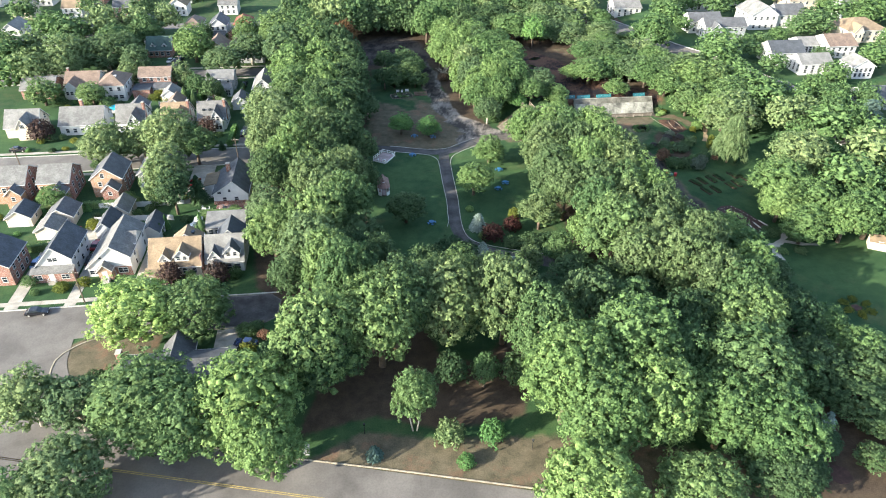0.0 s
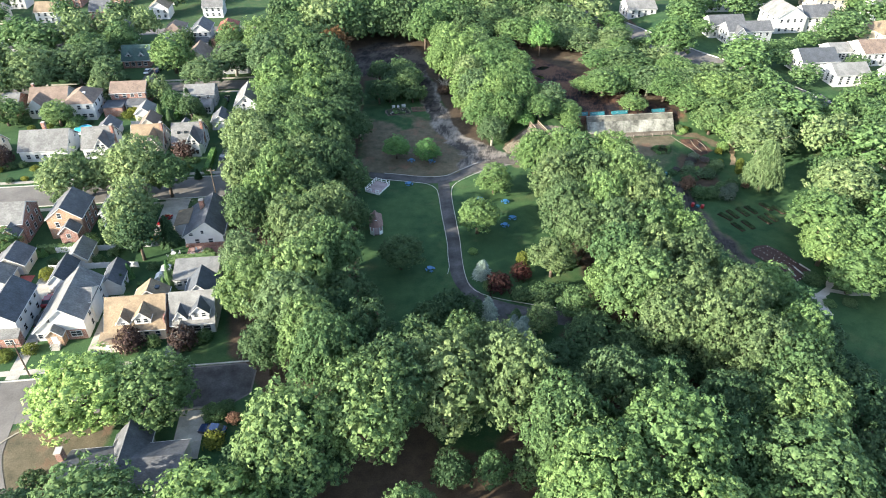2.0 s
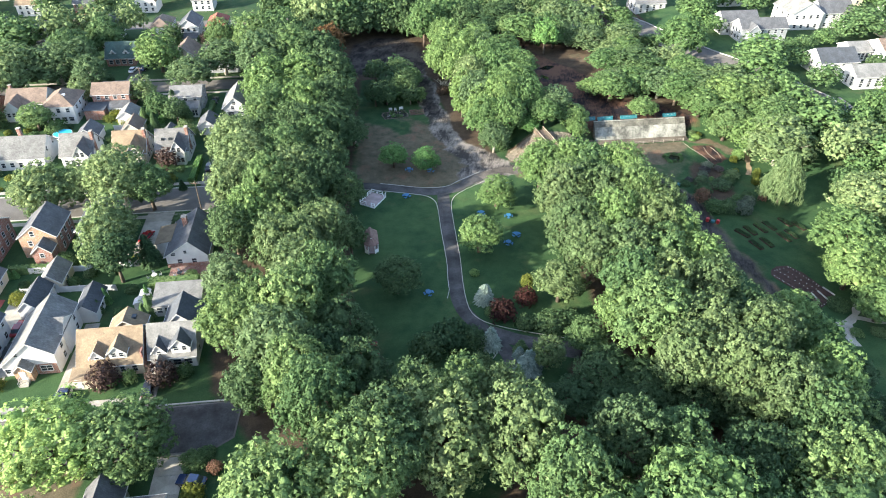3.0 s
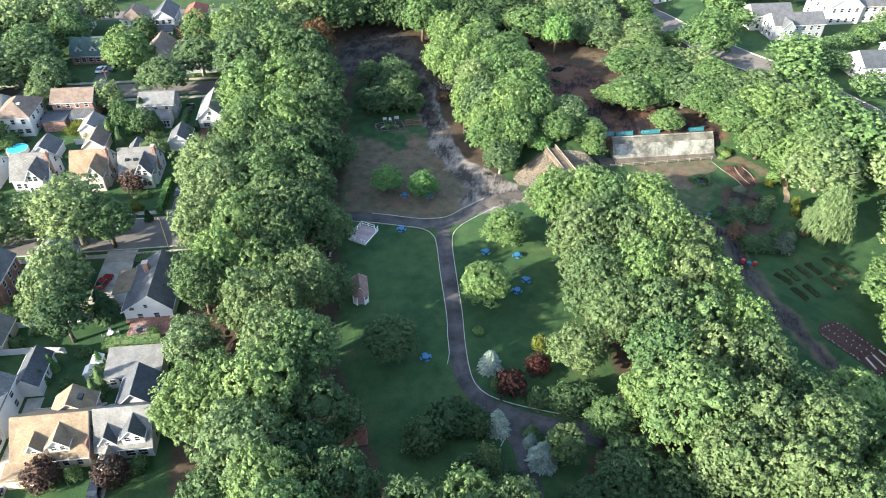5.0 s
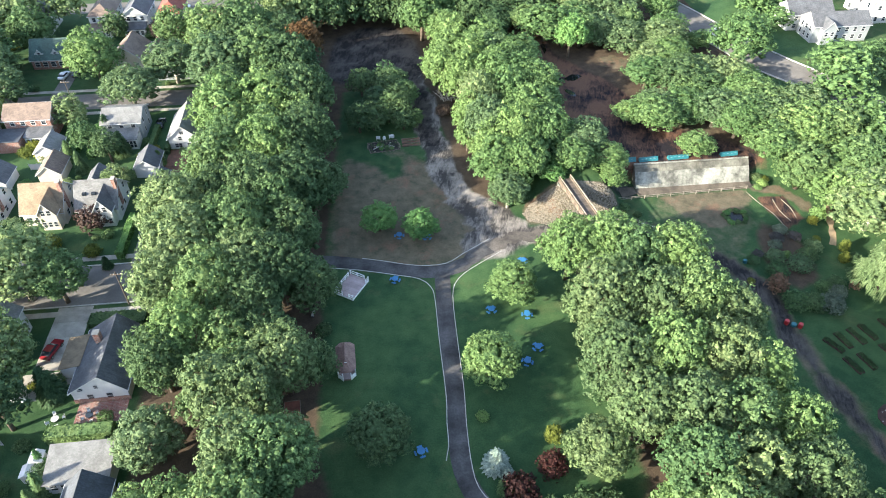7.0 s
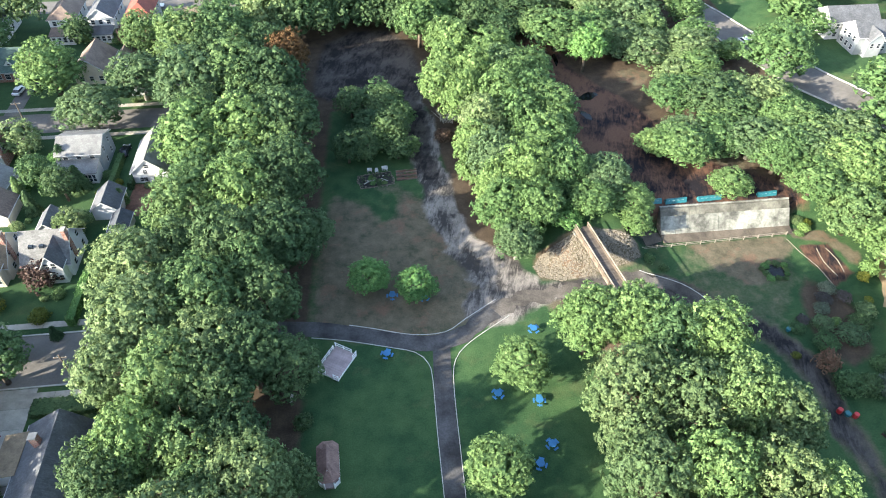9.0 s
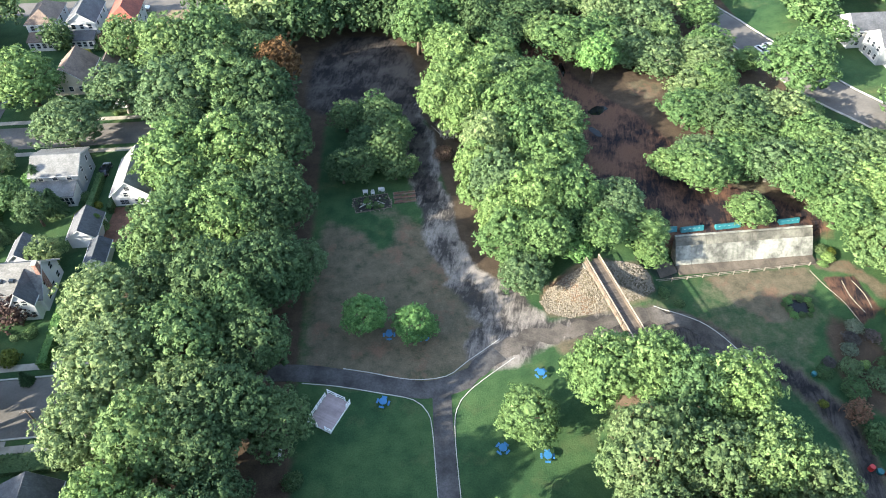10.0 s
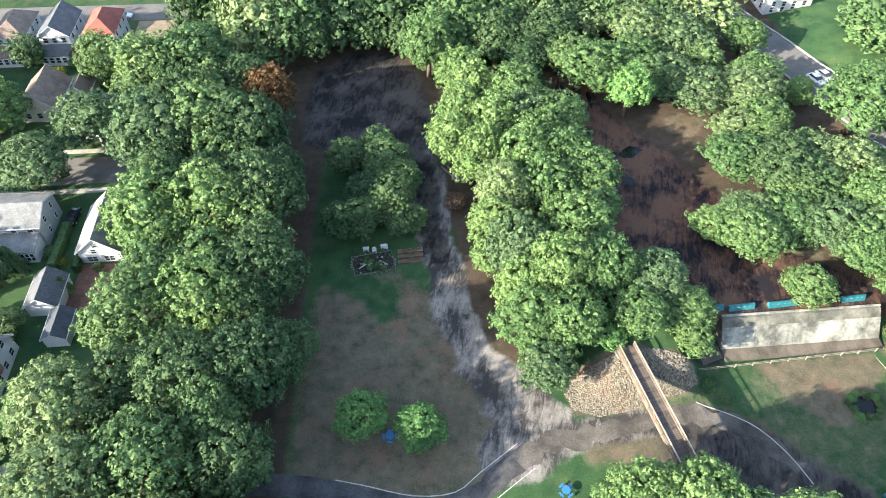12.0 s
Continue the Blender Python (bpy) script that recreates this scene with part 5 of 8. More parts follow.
def shed_roof(parent, x0, x1, y0, y1, z_low, z_high, high, wall, roof, base=-0.3):
    """A lean-to: walls and one sloping roof, high at the side named."""
    over = 0.25
    if high in "NS":
        za, zb = (z_low, z_high) if high == "N" else (z_high, z_low)
        part("wall", prism([(y0, base), (y1, base), (y1, zb - 0.05), (y0, za - 0.05)], x0, x1, "x"), wall, parent)
        k = (zb - za) / (y1 - y0)
        part("roof", prism([(y0 - over, za - k * over), (y1 + 0.02, zb), (y1 + 0.02, zb + 0.13), (y0 - over, za - k * over + 0.13)] if high == "N" else
                           [(y0 - 0.02, za), (y1 + over, zb + k * over), (y1 + over, zb + k * over + 0.13), (y0 - 0.02, za + 0.13)], x0 - over, x1 + over, "x"), roof, parent)
    else:
        za, zb = (z_low, z_high) if high == "E" else (z_high, z_low)
        part("wall", prism([(x0, base), (x1, base), (x1, zb - 0.05), (x0, za - 0.05)], y0, y1, "y"), wall, parent)
        part("roof", prism([(x0 - over, za), (x1 + over, zb), (x1 + over, zb + 0.13), (x0 - over, za + 0.13)], y0 - over, y1 + over, "y"), roof, parent)


def chimney(parent, x, y, z0, z1, w=0.7, d=0.9):
    part("chimney", box(x - w / 2, x + w / 2, y - d / 2, y + d / 2, z0, z1, 0.02), BRICK, parent)
    part("chimney_cap", box(x - w / 2 - 0.08, x + w / 2 + 0.08, y - d / 2 - 0.08, y + d / 2 + 0.08, z1, z1 + 0.14, 0.02), CONCRETE, parent)


def door(parent, x, y, w=0.95, h=2.05, z=0.3):
    d = part("door", box(x - w / 2, x + w / 2, y - 0.06, y + 0.05, z, z + h, 0.02), WHITE, parent, "white front door")
    part("door_frame", box(x - w / 2 - 0.12, x + w / 2 + 0.12, y - 0.03, y + 0.05, z - 0.05, z + h + 0.12), KERB, parent)
    part("handle", box(x + w / 2 - 0.16, x + w / 2 - 0.1, y - 0.12, y - 0.06, z + 1.0, z + 1.12), METAL, d)


def steps(parent, x, y, n=3, w=1.5, rail=True):
    for i in range(n):
        part("step", box(x - w / 2, x + w / 2, y - 0.3 * (n - i), y + 0.02, 0.17 * i - 0.05, 0.17 * (i + 1) - 0.004 * i), CONCRETE, parent)
    if rail:
        for s in (-1, 1):
            bm = bmesh.new()
            for k in range(4):
                yy = y - 0.3 * n * k / 3
                tube(bm, (x + s * w / 2, yy, 0), (x + s * w / 2, yy, 1.3 - 0.13 * k), 0.03, 0.03, 5)
            tube(bm, (x + s * w / 2, y, 1.3), (x + s * w / 2, y - 0.3 * n, 0.9), 0.035, 0.035, 5)
            part("railing", bm, WHITE, parent)


def house(name, label, group="", dy=0.0):
    return thing(name, label, "garage" if name == "garage" else "house", 0.0, dy, group=group)


GA, GB, GC, GD = "houses along the dead-end street", "brick houses", "houses facing the middle street", "houses backing on the far street"
# dead-end street, one by one from the west
h = house("house", "dark red brick house with a charcoal roof", GA)
block(h, -84.5, -75.6, 124.3, 133.5, 5.0, 7.6, "y", BRICK, ROOF_DARK)
window_row(h, "E", 125, 133, -75.6, 3.1, 3)
window_row(h, "E", 125, 133, -75.6, 0.8, 3)
window_row(h, "S", -84, -76, 124.3, 1.0, 3)

h = house("house", "white house with a charcoal roof, side dormer and brick porch front", GA)
block(h, -71.6, -63.6, 126.2, 136.8, 3.0, 7.9, "y", WHITE, ROOF_DARK, eave2=5.1, at=0.58)
shed_roof(h, -71.9, -63.3, 124.4, 126.2, 2.5, 3.2, "N", BRICK, ROOF_GREY)
window_row(h, "E", 127, 136.5, -63.6, 3.4, 4, 0.8, 1.1)
window_row(h, "E", 127, 136.5, -63.6, 0.9, 3)
window(h, "S", -67.4, 126.2, 4.3, 1.9, 0.9)
window(h, "S", -65.0, 124.4, 0.9, 1.5, 1.1)
window(h, "S", -70.6, 124.4, 0.9, 1.5, 1.1)
door(h, -67.8, 124.4)
steps(h, -67.8, 124.3)

h = house("house", "white house with a long grey roof slope and brick front", GA)
block(h, -60.6, -51.2, 125.6, 138.6, 2.6, 7.7, "y", WHITE, ROOF_GREY, eave2=5.0, at=0.62)
block(h, -53.6, -51.0, 130.2, 135.0, 5.3, 6.9, "x", WHITE, ROOF_GREY, over=0.2)
block(h, -58.0, -55.2, 123.9, 126.4, 2.7, 4.1, "y", BRICK_TAN, ROOF_GREY, over=0.25)
part("wall_facing", box(-54.9, -51.4, 125.48, 125.62, -0.2, 2.4), BRICK, h)
window(h, "S", -53.2, 125.46, 0.9, 1.9, 1.2)
window(h, "S", -59.3, 125.6, 0.7, 1.9, 1.0)
window(h, "S", -57.4, 125.6, 4.6, 0.6, 0.8)
window_row(h, "E", 127, 138, -51.2, 3.1, 3)
window_row(h, "E", 127, 138, -51.2, 0.8, 3)
door(h, -56.6, 123.9)
steps(h, -56.6, 123.8, 4)

h = house("house", "cream house with a tan roof and two front dormers", GA)
block(h, -46.9, -36.2, 123.6, 133.0, 3.0, 7.4, "x", CREAM, ROOF_TAN)
for x, w, zr in ((-43.6, 2.2, 5.9), (-40.0, 3.0, 6.6)):
    block(h, x - w / 2, x + w / 2, 124.2, 128.0, zr - 1.5, zr, "y", WHITE, ROOF_TAN, base=2.8, over=0.25, hung=True)
    window_row(h, "S", x - w / 2 + 0.2, x + w / 2 - 0.2, 124.2, zr - 2.5, 1 if w < 2.5 else 2, 0.7, 0.9)
block(h, -43.2, -37.2, 131.0, 134.4, 4.2, 6.5, "y", CREAM, ROOF_TAN)
shed_roof(h, -47.6, -43.6, 120.9, 123.6, 2.3, 2.8, "N", CREAM, ROOF_TAN)
window_row(h, "S", -42.8, -36.6, 123.6, 0.9, 3, 0.8, 1.3)
window_row(h, "E", 124.5, 132, -36.2, 3.3, 2)
window_row(h, "E", 124.5, 132, -36.2, 0.9, 2)
part("side_stair_wall", box(-36.2, -35.9, 124, 129, 1.0, 4.9), BRICK, h)
door(h, -46.3, 120.9)
part("skylight", box(-39.2, -38.4, 132.2, 133.2, 5.55, 5.95), PANE, h)

h = house("house", "white house with a light grey roof, dark dormers and rear wing", GA)
block(h, -35.0, -27.1, 124.4, 132.6, 3.0, 7.4, "x", WHITE, ROOF_LIGHT)
for x, w, zr in ((-33.2, 2.3, 5.8), (-29.4, 3.3, 6.7)):
    block(h, x - w / 2, x + w / 2, 124.6, 128.6, zr - 1.7, zr, "y", WHITE, ROOF_DARK, base=2.7, over=0.25, hung=True)
    window_row(h, "S", x - w / 2 + 0.2, x + w / 2 - 0.2, 124.6, zr - 2.6, 1 if w < 2.5 else 2, 0.7, 0.95)
block(h, -34.0, -27.8, 132.0, 138.0, 3.2, 6.3, "y", WHITE, ROOF_DARK)
block(h, -34.4, -32.0, 121.6, 124.6, 2.5, 3.5, "y", WHITE, ROOF_GREY, over=0.25)
window_row(h, "S", -31.4, -27.6, 124.4, 0.7, 2, 1.3, 1.3)
window_row(h, "E", 125, 132, -27.1, 3.4, 2)
window_row(h, "E", 125, 140, -27.1, 0.9, 3)
door(h, -33.2, 121.6)
g = house("garage", "low white garage with a pale flat roof behind a white house")
shed_roof(g, -37.6, -28.6, 138.6, 144.4, 2.7, 3.9, "N", WHITE, ROOF_LIGHT)
window_row(g, "S", -37.2, -34.2, 138.6, 1.0, 2)
for i, (x, y, z) in enumerate(((-40.2, 143.6, 2.3), (-41.0, 141.6, 1.8))):
    s = thing("garden_shed", "small white garden shed", "shed")
    part("wall", box(x - 0.9, x + 0.9, y - 0.9, y + 0.9, -0.2, z, 0.03), WHITE, s)
    part("roof", prism([(x - 1.05, z), (x + 1.05, z), (x, z + 0.6)], y - 1.05, y + 1.05, "y"), WHITE, s)

for (x0, x1, y0, y1, e, r), mat_w, mat_r, text in (
        ((-52.2, -48.2, 138.4, 145.8, 2.6, 4.3), WHITE, ROOF_DARK, "white garage with a charcoal gable roof"),
        ((-63.2, -59.2, 140.4, 148.0, 2.7, 4.7), WHITE, ROOF_DARK, "white garage with dark panels on its roof"),
        ((-77.4, -72.0, 141.8, 147.4, 2.4, 3.9), CREAM, ROOF_GREY, "small garage with a grey roof"),
        ((-77.0, -70.6, 147.9, 154.2, 2.5, 4.6), CREAM, ROOF_SLATE, "cream garage with a slate-coloured roof"),
        ((-86.4, -80.6, 148.4, 154.4, 2.5, 4.4), CREAM, ROOF_DARK, "cream garage with a dark roof"),
        ((-62.2, -57.8, 148.6, 155.0, 2.5, 4.4), CREAM, ROOF_GREY, "small cream garage with a grey roof")):
    g = house("garage", text, "garages")
    block(g, x0, x1, y0, y1, e, r, "y", mat_w, mat_r, over=0.25)
    part("garage_door", box(x0 + 0.7, x1 - 0.7, y0 - 0.05, y0 + 0.05, 0.0, 2.0, 0.02), WHITE, g)
    window(g, "E", (y0 + y1) / 2, x1, 1.0, 0.8, 0.8)
solo("patio", slab([(-71.8, 141.2), (-68.9, 141.0), (-68.9, 147.2), (-71.8, 147.4)], 0.06), plain("red_paving", (0.36, 0.08, 0.06), 0.8), "red painted patio beside a garage", "patio", "structure")
solo("patio", slab([(-67.6, 138.2), (-63.6, 138.0), (-63.6, 147.0), (-67.6, 147.4)], 0.05), CONCRETE, "pale paved back yard", "patio", "structure")

# brick houses seen from behind; sunlit south sides are painted in lighter orange brick
for x0, x1 in ((-93.0, -85.4), (-82.4, -74.6)):
    h = house("house", "two-storey brick house with a grey gable roof and rear gable", GB)
    block(h, x0, x1, 160.2, 169.6, 5.4, 8.4, "x", BRICK, ROOF_GREY, over=0.25)
    # sunlight on the rear gable and south side is put into the brick colour
    block(h, x1 - 4.2, x1 - 0.4, 157.4, 160.6, 3.9, 5.7, "y", BRICK_TAN, ROOF_SLATE, over=0.2)
    part("wall_facing", box(x0 + 0.1, x1 - 4.4, 160.06, 160.22, 0, 5.2), BRICK_TAN, h)
    window(h, "S", x1 - 2.3, 157.4, 2.3, 0.8, 1.0)
    window_row(h, "S", x0 + 0.3, x1 - 4.4, 160.06, 3.3, 2)
    window_row(h, "E", 161.5, 168.5, x1, 5.7, 1)
    window_row(h, "E", 161, 169.2, x1, 3.3, 3)
    window_row(h, "E", 161, 169.5, x1, 1.0, 3)
h = house("house", "tall brick house with a slate roof and rear gabled wing", GB)
block(h, -69.8, -62.0, 161.4, 170.6, 5.3, 8.3, "y", BRICK, ROOF_SLATE, over=0.25)
# orange sheet over the red wall paints the sun on this gable
part("wall_facing", prism([(-69.7, 0), (-62.1, 0), (-62.1, 5.1), (-65.9, 8.0), (-69.7, 5.1)], 161.26, 161.44, "y"), BRICK_TAN, h)
block(h, -66.4, -62.5, 158.0, 161.4, 3.5, 5.3, "y", BRICK, ROOF_SLATE, over=0.2)
window(h, "S", -66.6, 161.26, 5.6, 0.8, 1.2)
window(h, "S", -67.6, 161.26, 3.2, 0.8, 1.2)
window(h, "S", -64.5, 158.0, 2.2, 0.8, 1.0)
window_row(h, "E", 162.2, 170.2, -62.0, 3.2, 3, 0.9, 1.3)
window_row(h, "E", 162.2, 170.2, -62.0, 0.9, 3, 0.9, 1.3)
h = house("house", "white house half hidden behind a large tree", GB)
block(h, -58.4, -50.6, 163, 172, 5.2, 7.8, "y", WHITE, ROOF_GREY)
window_row(h, "S", -58, -51, 163, 3.2, 3)
window_row(h, "S", -58, -51, 163, 0.9, 3)

h = house("house", "white house with a charcoal roof, red brick chimney and side wing", GB)
block(h, -38.2, -29.6, 154.4, 167.2, 3.0, 6.5, "y", WHITE, ROOF_SLATE, at=0.62)
shed_roof(h, -41.4, -38.2, 159.6, 166.0, 2.6, 3.3, "E", WHITE, ROOF_TAN)
chimney(h, -35.0, 162.9, 4.0, 7.3, 1.0, 1.0)
window(h, "S", -36.6, 154.4, 3.0, 0.9, 0.7)
window(h, "S", -34.0, 154.4, 3.4, 0.6, 0.8)
window_row(h, "S", -37, -31, 154.4, 0.7, 2)
part("brick_plinth", box(-38.3, -29.5, 154.28, 154.42, -0.1, 0.9), BRICK, h)
solo("patio", slab([(-37.6, 150.4), (-29.8, 150.2), (-29.8, 154.2), (-37.6, 154.2)], 0.06), PATIO, "red brick patio behind a white house", "patio", "structure")
solo("patio", slab([(-48.4, 155.4), (-41.6, 155.6), (-38.6, 158.8), (-41.4, 161.2), (-48.6, 161.0)], 0.05), CONCRETE, "pale patio in dappled shade", "patio", "structure")

# middle street, far side
h = house("house", "pale house with a grey steep roof and front gable", GC, -2.0)
block(h, -106.5, -97.0, 202.6, 211.5, 3.4, 7.4, "x", CREAM, ROOF_LIGHT)
block(h, -102.4, -98.4, 200.6, 206.8, 4.0, 6.8, "y", CREAM, ROOF_LIGHT, over=0.25, hung=True)
window(h, "S", -100.4, 200.6, 3.9, 1.3, 1.1)
window_row(h, "E", 203.5, 211, -97.0, 3.6, 2)
h = house("house", "white house under a broad grey roof", GC, -2.0)
block(h, -91.0, -78.4, 203.0, 213.4, 3.4, 7.2, "x", WHITE, ROOF_GREY)
window_row(h, "S", -90, -79, 203.0, 0.9, 5)
window_row(h, "E", 204, 213, -78.4, 3.6, 2, 0.8, 1.3)
chimney(h, -85.6, 210.4, 5.0, 8.4, 0.9, 0.9)
for x0, wall_m, roof_m, text in ((-74.2, WHITE, ROOF_GREY, "white house with a grey roof and steep front gable"),
                                 (-60.8, CREAM, ROOF_TAN, "cream house with a tan roof and front gable"),
                                 (-49.8, WHITE, ROOF_GREY, "white house with a grey roof, skylights and front gable")):
    h = house("house", text, GC, -2.0)
    block(h, x0, x0 + 8.2, 203.0, 212.0, 3.4, 7.7, "x", wall_m, roof_m)
    block(h, x0 + 4.0, x0 + 7.6, 201.2, 207.6, 4.2, 7.0, "y", wall_m, ROOF_SLATE if roof_m is ROOF_GREY else roof_m, over=0.25, hung=True)
    window_row(h, "S", x0 + 4.6, x0 + 7.0, 201.2, 3.9, 2, 0.8, 1.2)
    window_row(h, "S", x0 + 4.2, x0 + 7.4, 201.2, 0.9, 3, 0.7, 1.2)
    window_row(h, "S", x0 + 0.4, x0 + 3.6, 203.0, 0.9, 2)
    window_row(h, "E", 204, 211.5, x0 + 8.2, 3.9, 2)
    window_row(h, "E", 204, 211.5, x0 + 8.2, 0.9, 3)
    chimney(h, x0 + 8.1, 206.4, 2.0, 8.6, 0.7, 1.1)
    if x0 > -50:
        for k in range(3):
            part("skylight", box(x0 + 1.4 + 1.9 * k, x0 + 2.2 + 1.9 * k, 205.0, 205.9, 5.5, 6.05), PANE, h)
g = house("garage", "garage with a dark roof in a back yard", "garages")
block(g, -50.8, -47.0, 211.2, 216.6, 2.5, 4.2, "y", WHITE, ROOF_SLATE, over=0.25)
g = house("garage", "garage with a slate roof in a back yard", "garages")
block(g, -74.4, -68.6, 213.4, 219.8, 2.5, 4.8, "y", WHITE, ROOF_SLATE, over=0.25)
g = house("garage", "cream garage with a brown roof", "garages")
block(g, -62.6, -57.6, 215.8, 222.4, 2.6, 4.7, "y", CREAM, ROOF_BROWN, over=0.25)

# far street, near side: seen from behind
h = house("house", "low brick house with a pale grey roof", GD, -4.5)
block(h, -113.6, -103.0, 236.4, 246.4, 3.4, 6.2, "x", BRICK, ROOF_LIGHT)
window_row(h, "S", -113, -103.4, 236.4, 0.9, 4)
h = house("house", "white house with a brown roof and rear gable", GD, -4.5)
block(h, -99.6, -88.6, 238.0, 247.0, 4.2, 7.2, "x", WHITE, ROOF_BROWN)
block(h, -99.2, -94.2, 234.8, 241.0, 3.6, 6.2, "y", WHITE, ROOF_BROWN, hung=True)
window_row(h, "S", -98.8, -94.6, 234.8, 1.6, 3, 0.8, 1.2)
window_row(h, "S", -93.6, -89, 238.0, 1.4, 2)
chimney(h, -99.0, 243.0, 5.0, 8.2)
h = house("house", "tall white house with a brown hipped roof", GD, -7.6)
hip_block(h, -87.0, -78.4, 235.0, 246.0, 5.6, 8.4, "y", WHITE, ROOF_BROWN)
window_row(h, "S", -86.6, -78.8, 235.0, 3.7, 3)
window_row(h, "S", -86.6, -78.8, 235.0, 1.0, 4, 1.3, 1.2)
window_row(h, "E", 236, 245.4, -78.4, 3.7, 3)
window_row(h, "E", 236, 245.4, -78.4, 1.0, 3)
part("roof_vent", box(-82.2, -81.0, 238.2, 239.0, 7.5, 7.9), WHITE, h)
h = house("house", "brick house with a tan roof, glazed porch and flat-roofed wing", GD, -3.4)
block(h, -75.4, -64.8, 238.6, 246.6, 5.4, 7.6, "x", BRICK, ROOF_BROWN)
shed_roof(h, -70.4, -64.8, 234.8, 238.6, 2.7, 3.3, "N", WHITE, ROOF_SLATE)
part("wall", box(-76.6, -70.9, 232.6, 238.5, -0.2, 3.0), BRICK, h)
part("roof", box(-76.8, -70.7, 232.4, 238.6, 3.0, 3.2, 0.03), ROOF_DARK, h)
window_row(h, "S", -70.2, -65.0, 234.8, 0.8, 5, 0.7, 1.4)
window_row(h, "S", -74.8, -65.2, 238.6, 3.9, 4)
window_row(h, "E", 239, 246, -64.8, 3.6, 2)
h = house("house", "pale grey house with a white glazed porch at the back", GD, -2.6)
block(h, -52.0, -43.0, 234.6, 243.0, 5.0, 6.8, "x", GREYSIDE, ROOF_LIGHT)
shed_roof(h, -52.0, -43.6, 230.6, 234.6, 2.8, 3.6, "N", WHITE, ROOF_LIGHT)
window_row(h, "S", -48.6, -43.8, 230.6, 0.6, 6, 0.6, 1.7)
window_row(h, "S", -51.6, -43.4, 234.6, 3.7, 3)
window_row(h, "E", 235.4, 242.6, -43.0, 3.6, 2, 0.8, 1.2)
window_row(h, "E", 235.4, 242.6, -43.0, 1.0, 2, 0.8, 1.2)
h = house("house", "white house with a white gable and grey roof beside the wood", GD)
block(h, -36.0, -28.9, 227.2, 238.6, 3.0, 6.2, "y", WHITE, ROOF_LIGHT)
window(h, "S", -32.6, 227.2, 3.9, 0.9, 0.9)
window(h, "S", -33.2, 227.2, 2.4, 0.8, 1.0)
window_row(h, "S", -35.4, -29.6, 227.2, 0.4, 2, 1.6, 1.1)
g = house("garage", "slate-roofed garage behind the pale grey house", "garages")
block(g, -41.6, -36.5, 216.0, 222.6, 2.6, 4.6, "y", WHITE, ROOF_SLATE, over=0.25)
g = house("garage", "low dark-roofed shed beside the slate-roofed garage", "garages")
block(g, -37.2, -33.6, 209.6, 215.2, 2.2, 3.4, "y", WHITE, ROOF_DARK, over=0.2)
solo("soil_patch", slab([(-36.6, 217.0), (-33.4, 216.4), (-30.4, 219.4), (-29.8, 226.6), (-36.0, 226.8)], 0.04), plain("dug_soil", (0.15, 0.075, 0.05), 0.95, 0.45, 0.5, 4.0, 0.4), "bare brown dug soil behind a white house", "soil", "structure")
g = house("garage", "white garage behind the brick house", "garages")
block(g, -66.0, -60.8, 224.6, 231.0, 2.6, 4.4, "y", WHITE, ROOF_LIGHT, over=0.25)

# beyond the far street
h = house("house", "dark green-roofed house with two white dormers", "houses beyond the far street")
block(h, -81.6, -72.2, 271.6, 281.0, 3.0, 7.0, "x", BRICK, ROOF_GREEN)
for x in (-79.2, -74.8):
    block(h, x - 0.9, x + 0.9, 272.6, 275.6, 4.4, 5.5, "y", WHITE, ROOF_GREEN, base=3.2, over=0.15, hung=True)
    window(h, "S", x, 272.6, 3.7, 0.7, 0.9)
window_row(h, "S", -81.2, -72.6, 271.6, 0.9, 4, 1.2, 1.3)
h = house("house", "house with a brown-grey roof half hidden by trees", "houses beyond the far street")
block(h, -58.6, -50.4, 268.6, 279.6, 3.4, 6.8, "y", CREAM, ROOF_BROWN)
window_row(h, "S", -58, -51, 268.6, 1.0, 3)
g = house("garage", "cream garage with a brown roof", "garages")
block(g, -49.6, -45.6, 274.0, 281.0, 2.8, 4.9, "y", CREAM, ROOF_BROWN, over=0.25)
h = house("house", "long low house with a blue-grey roof beside the wood", "houses beyond the far street")
block(h, -45.4, -35.4, 262.0, 273.0, 3.2, 5.4, "x", GREYSIDE, ROOF_GREY)
window_row(h, "S", -45, -36, 262.0, 0.9, 4)
rows_f = ((-104, BRICK, ROOF_BROWN, "brick house with a brown roof on the far street"), (-93, WHITE, ROOF_SLATE, "white house with a slate roof on the far street"),
          (-73.6, WHITE, ROOF_BROWN, "tall white house with a dark brown roof"), (-63.4, WHITE, ROOF_SLATE, "tall white house with a grey roof"),
          (-53.2, WHITE, ROOF_RED, "tall white house with a red roof"), (-118, CREAM, ROOF_GREY, "pale house with a grey roof on the far street"),
          (-131, WHITE, ROOF_DARK, "white house with a charcoal roof on the far street"), (-146, WHITE, ROOF_LIGHT, "white house with a pale roof on the far street"))
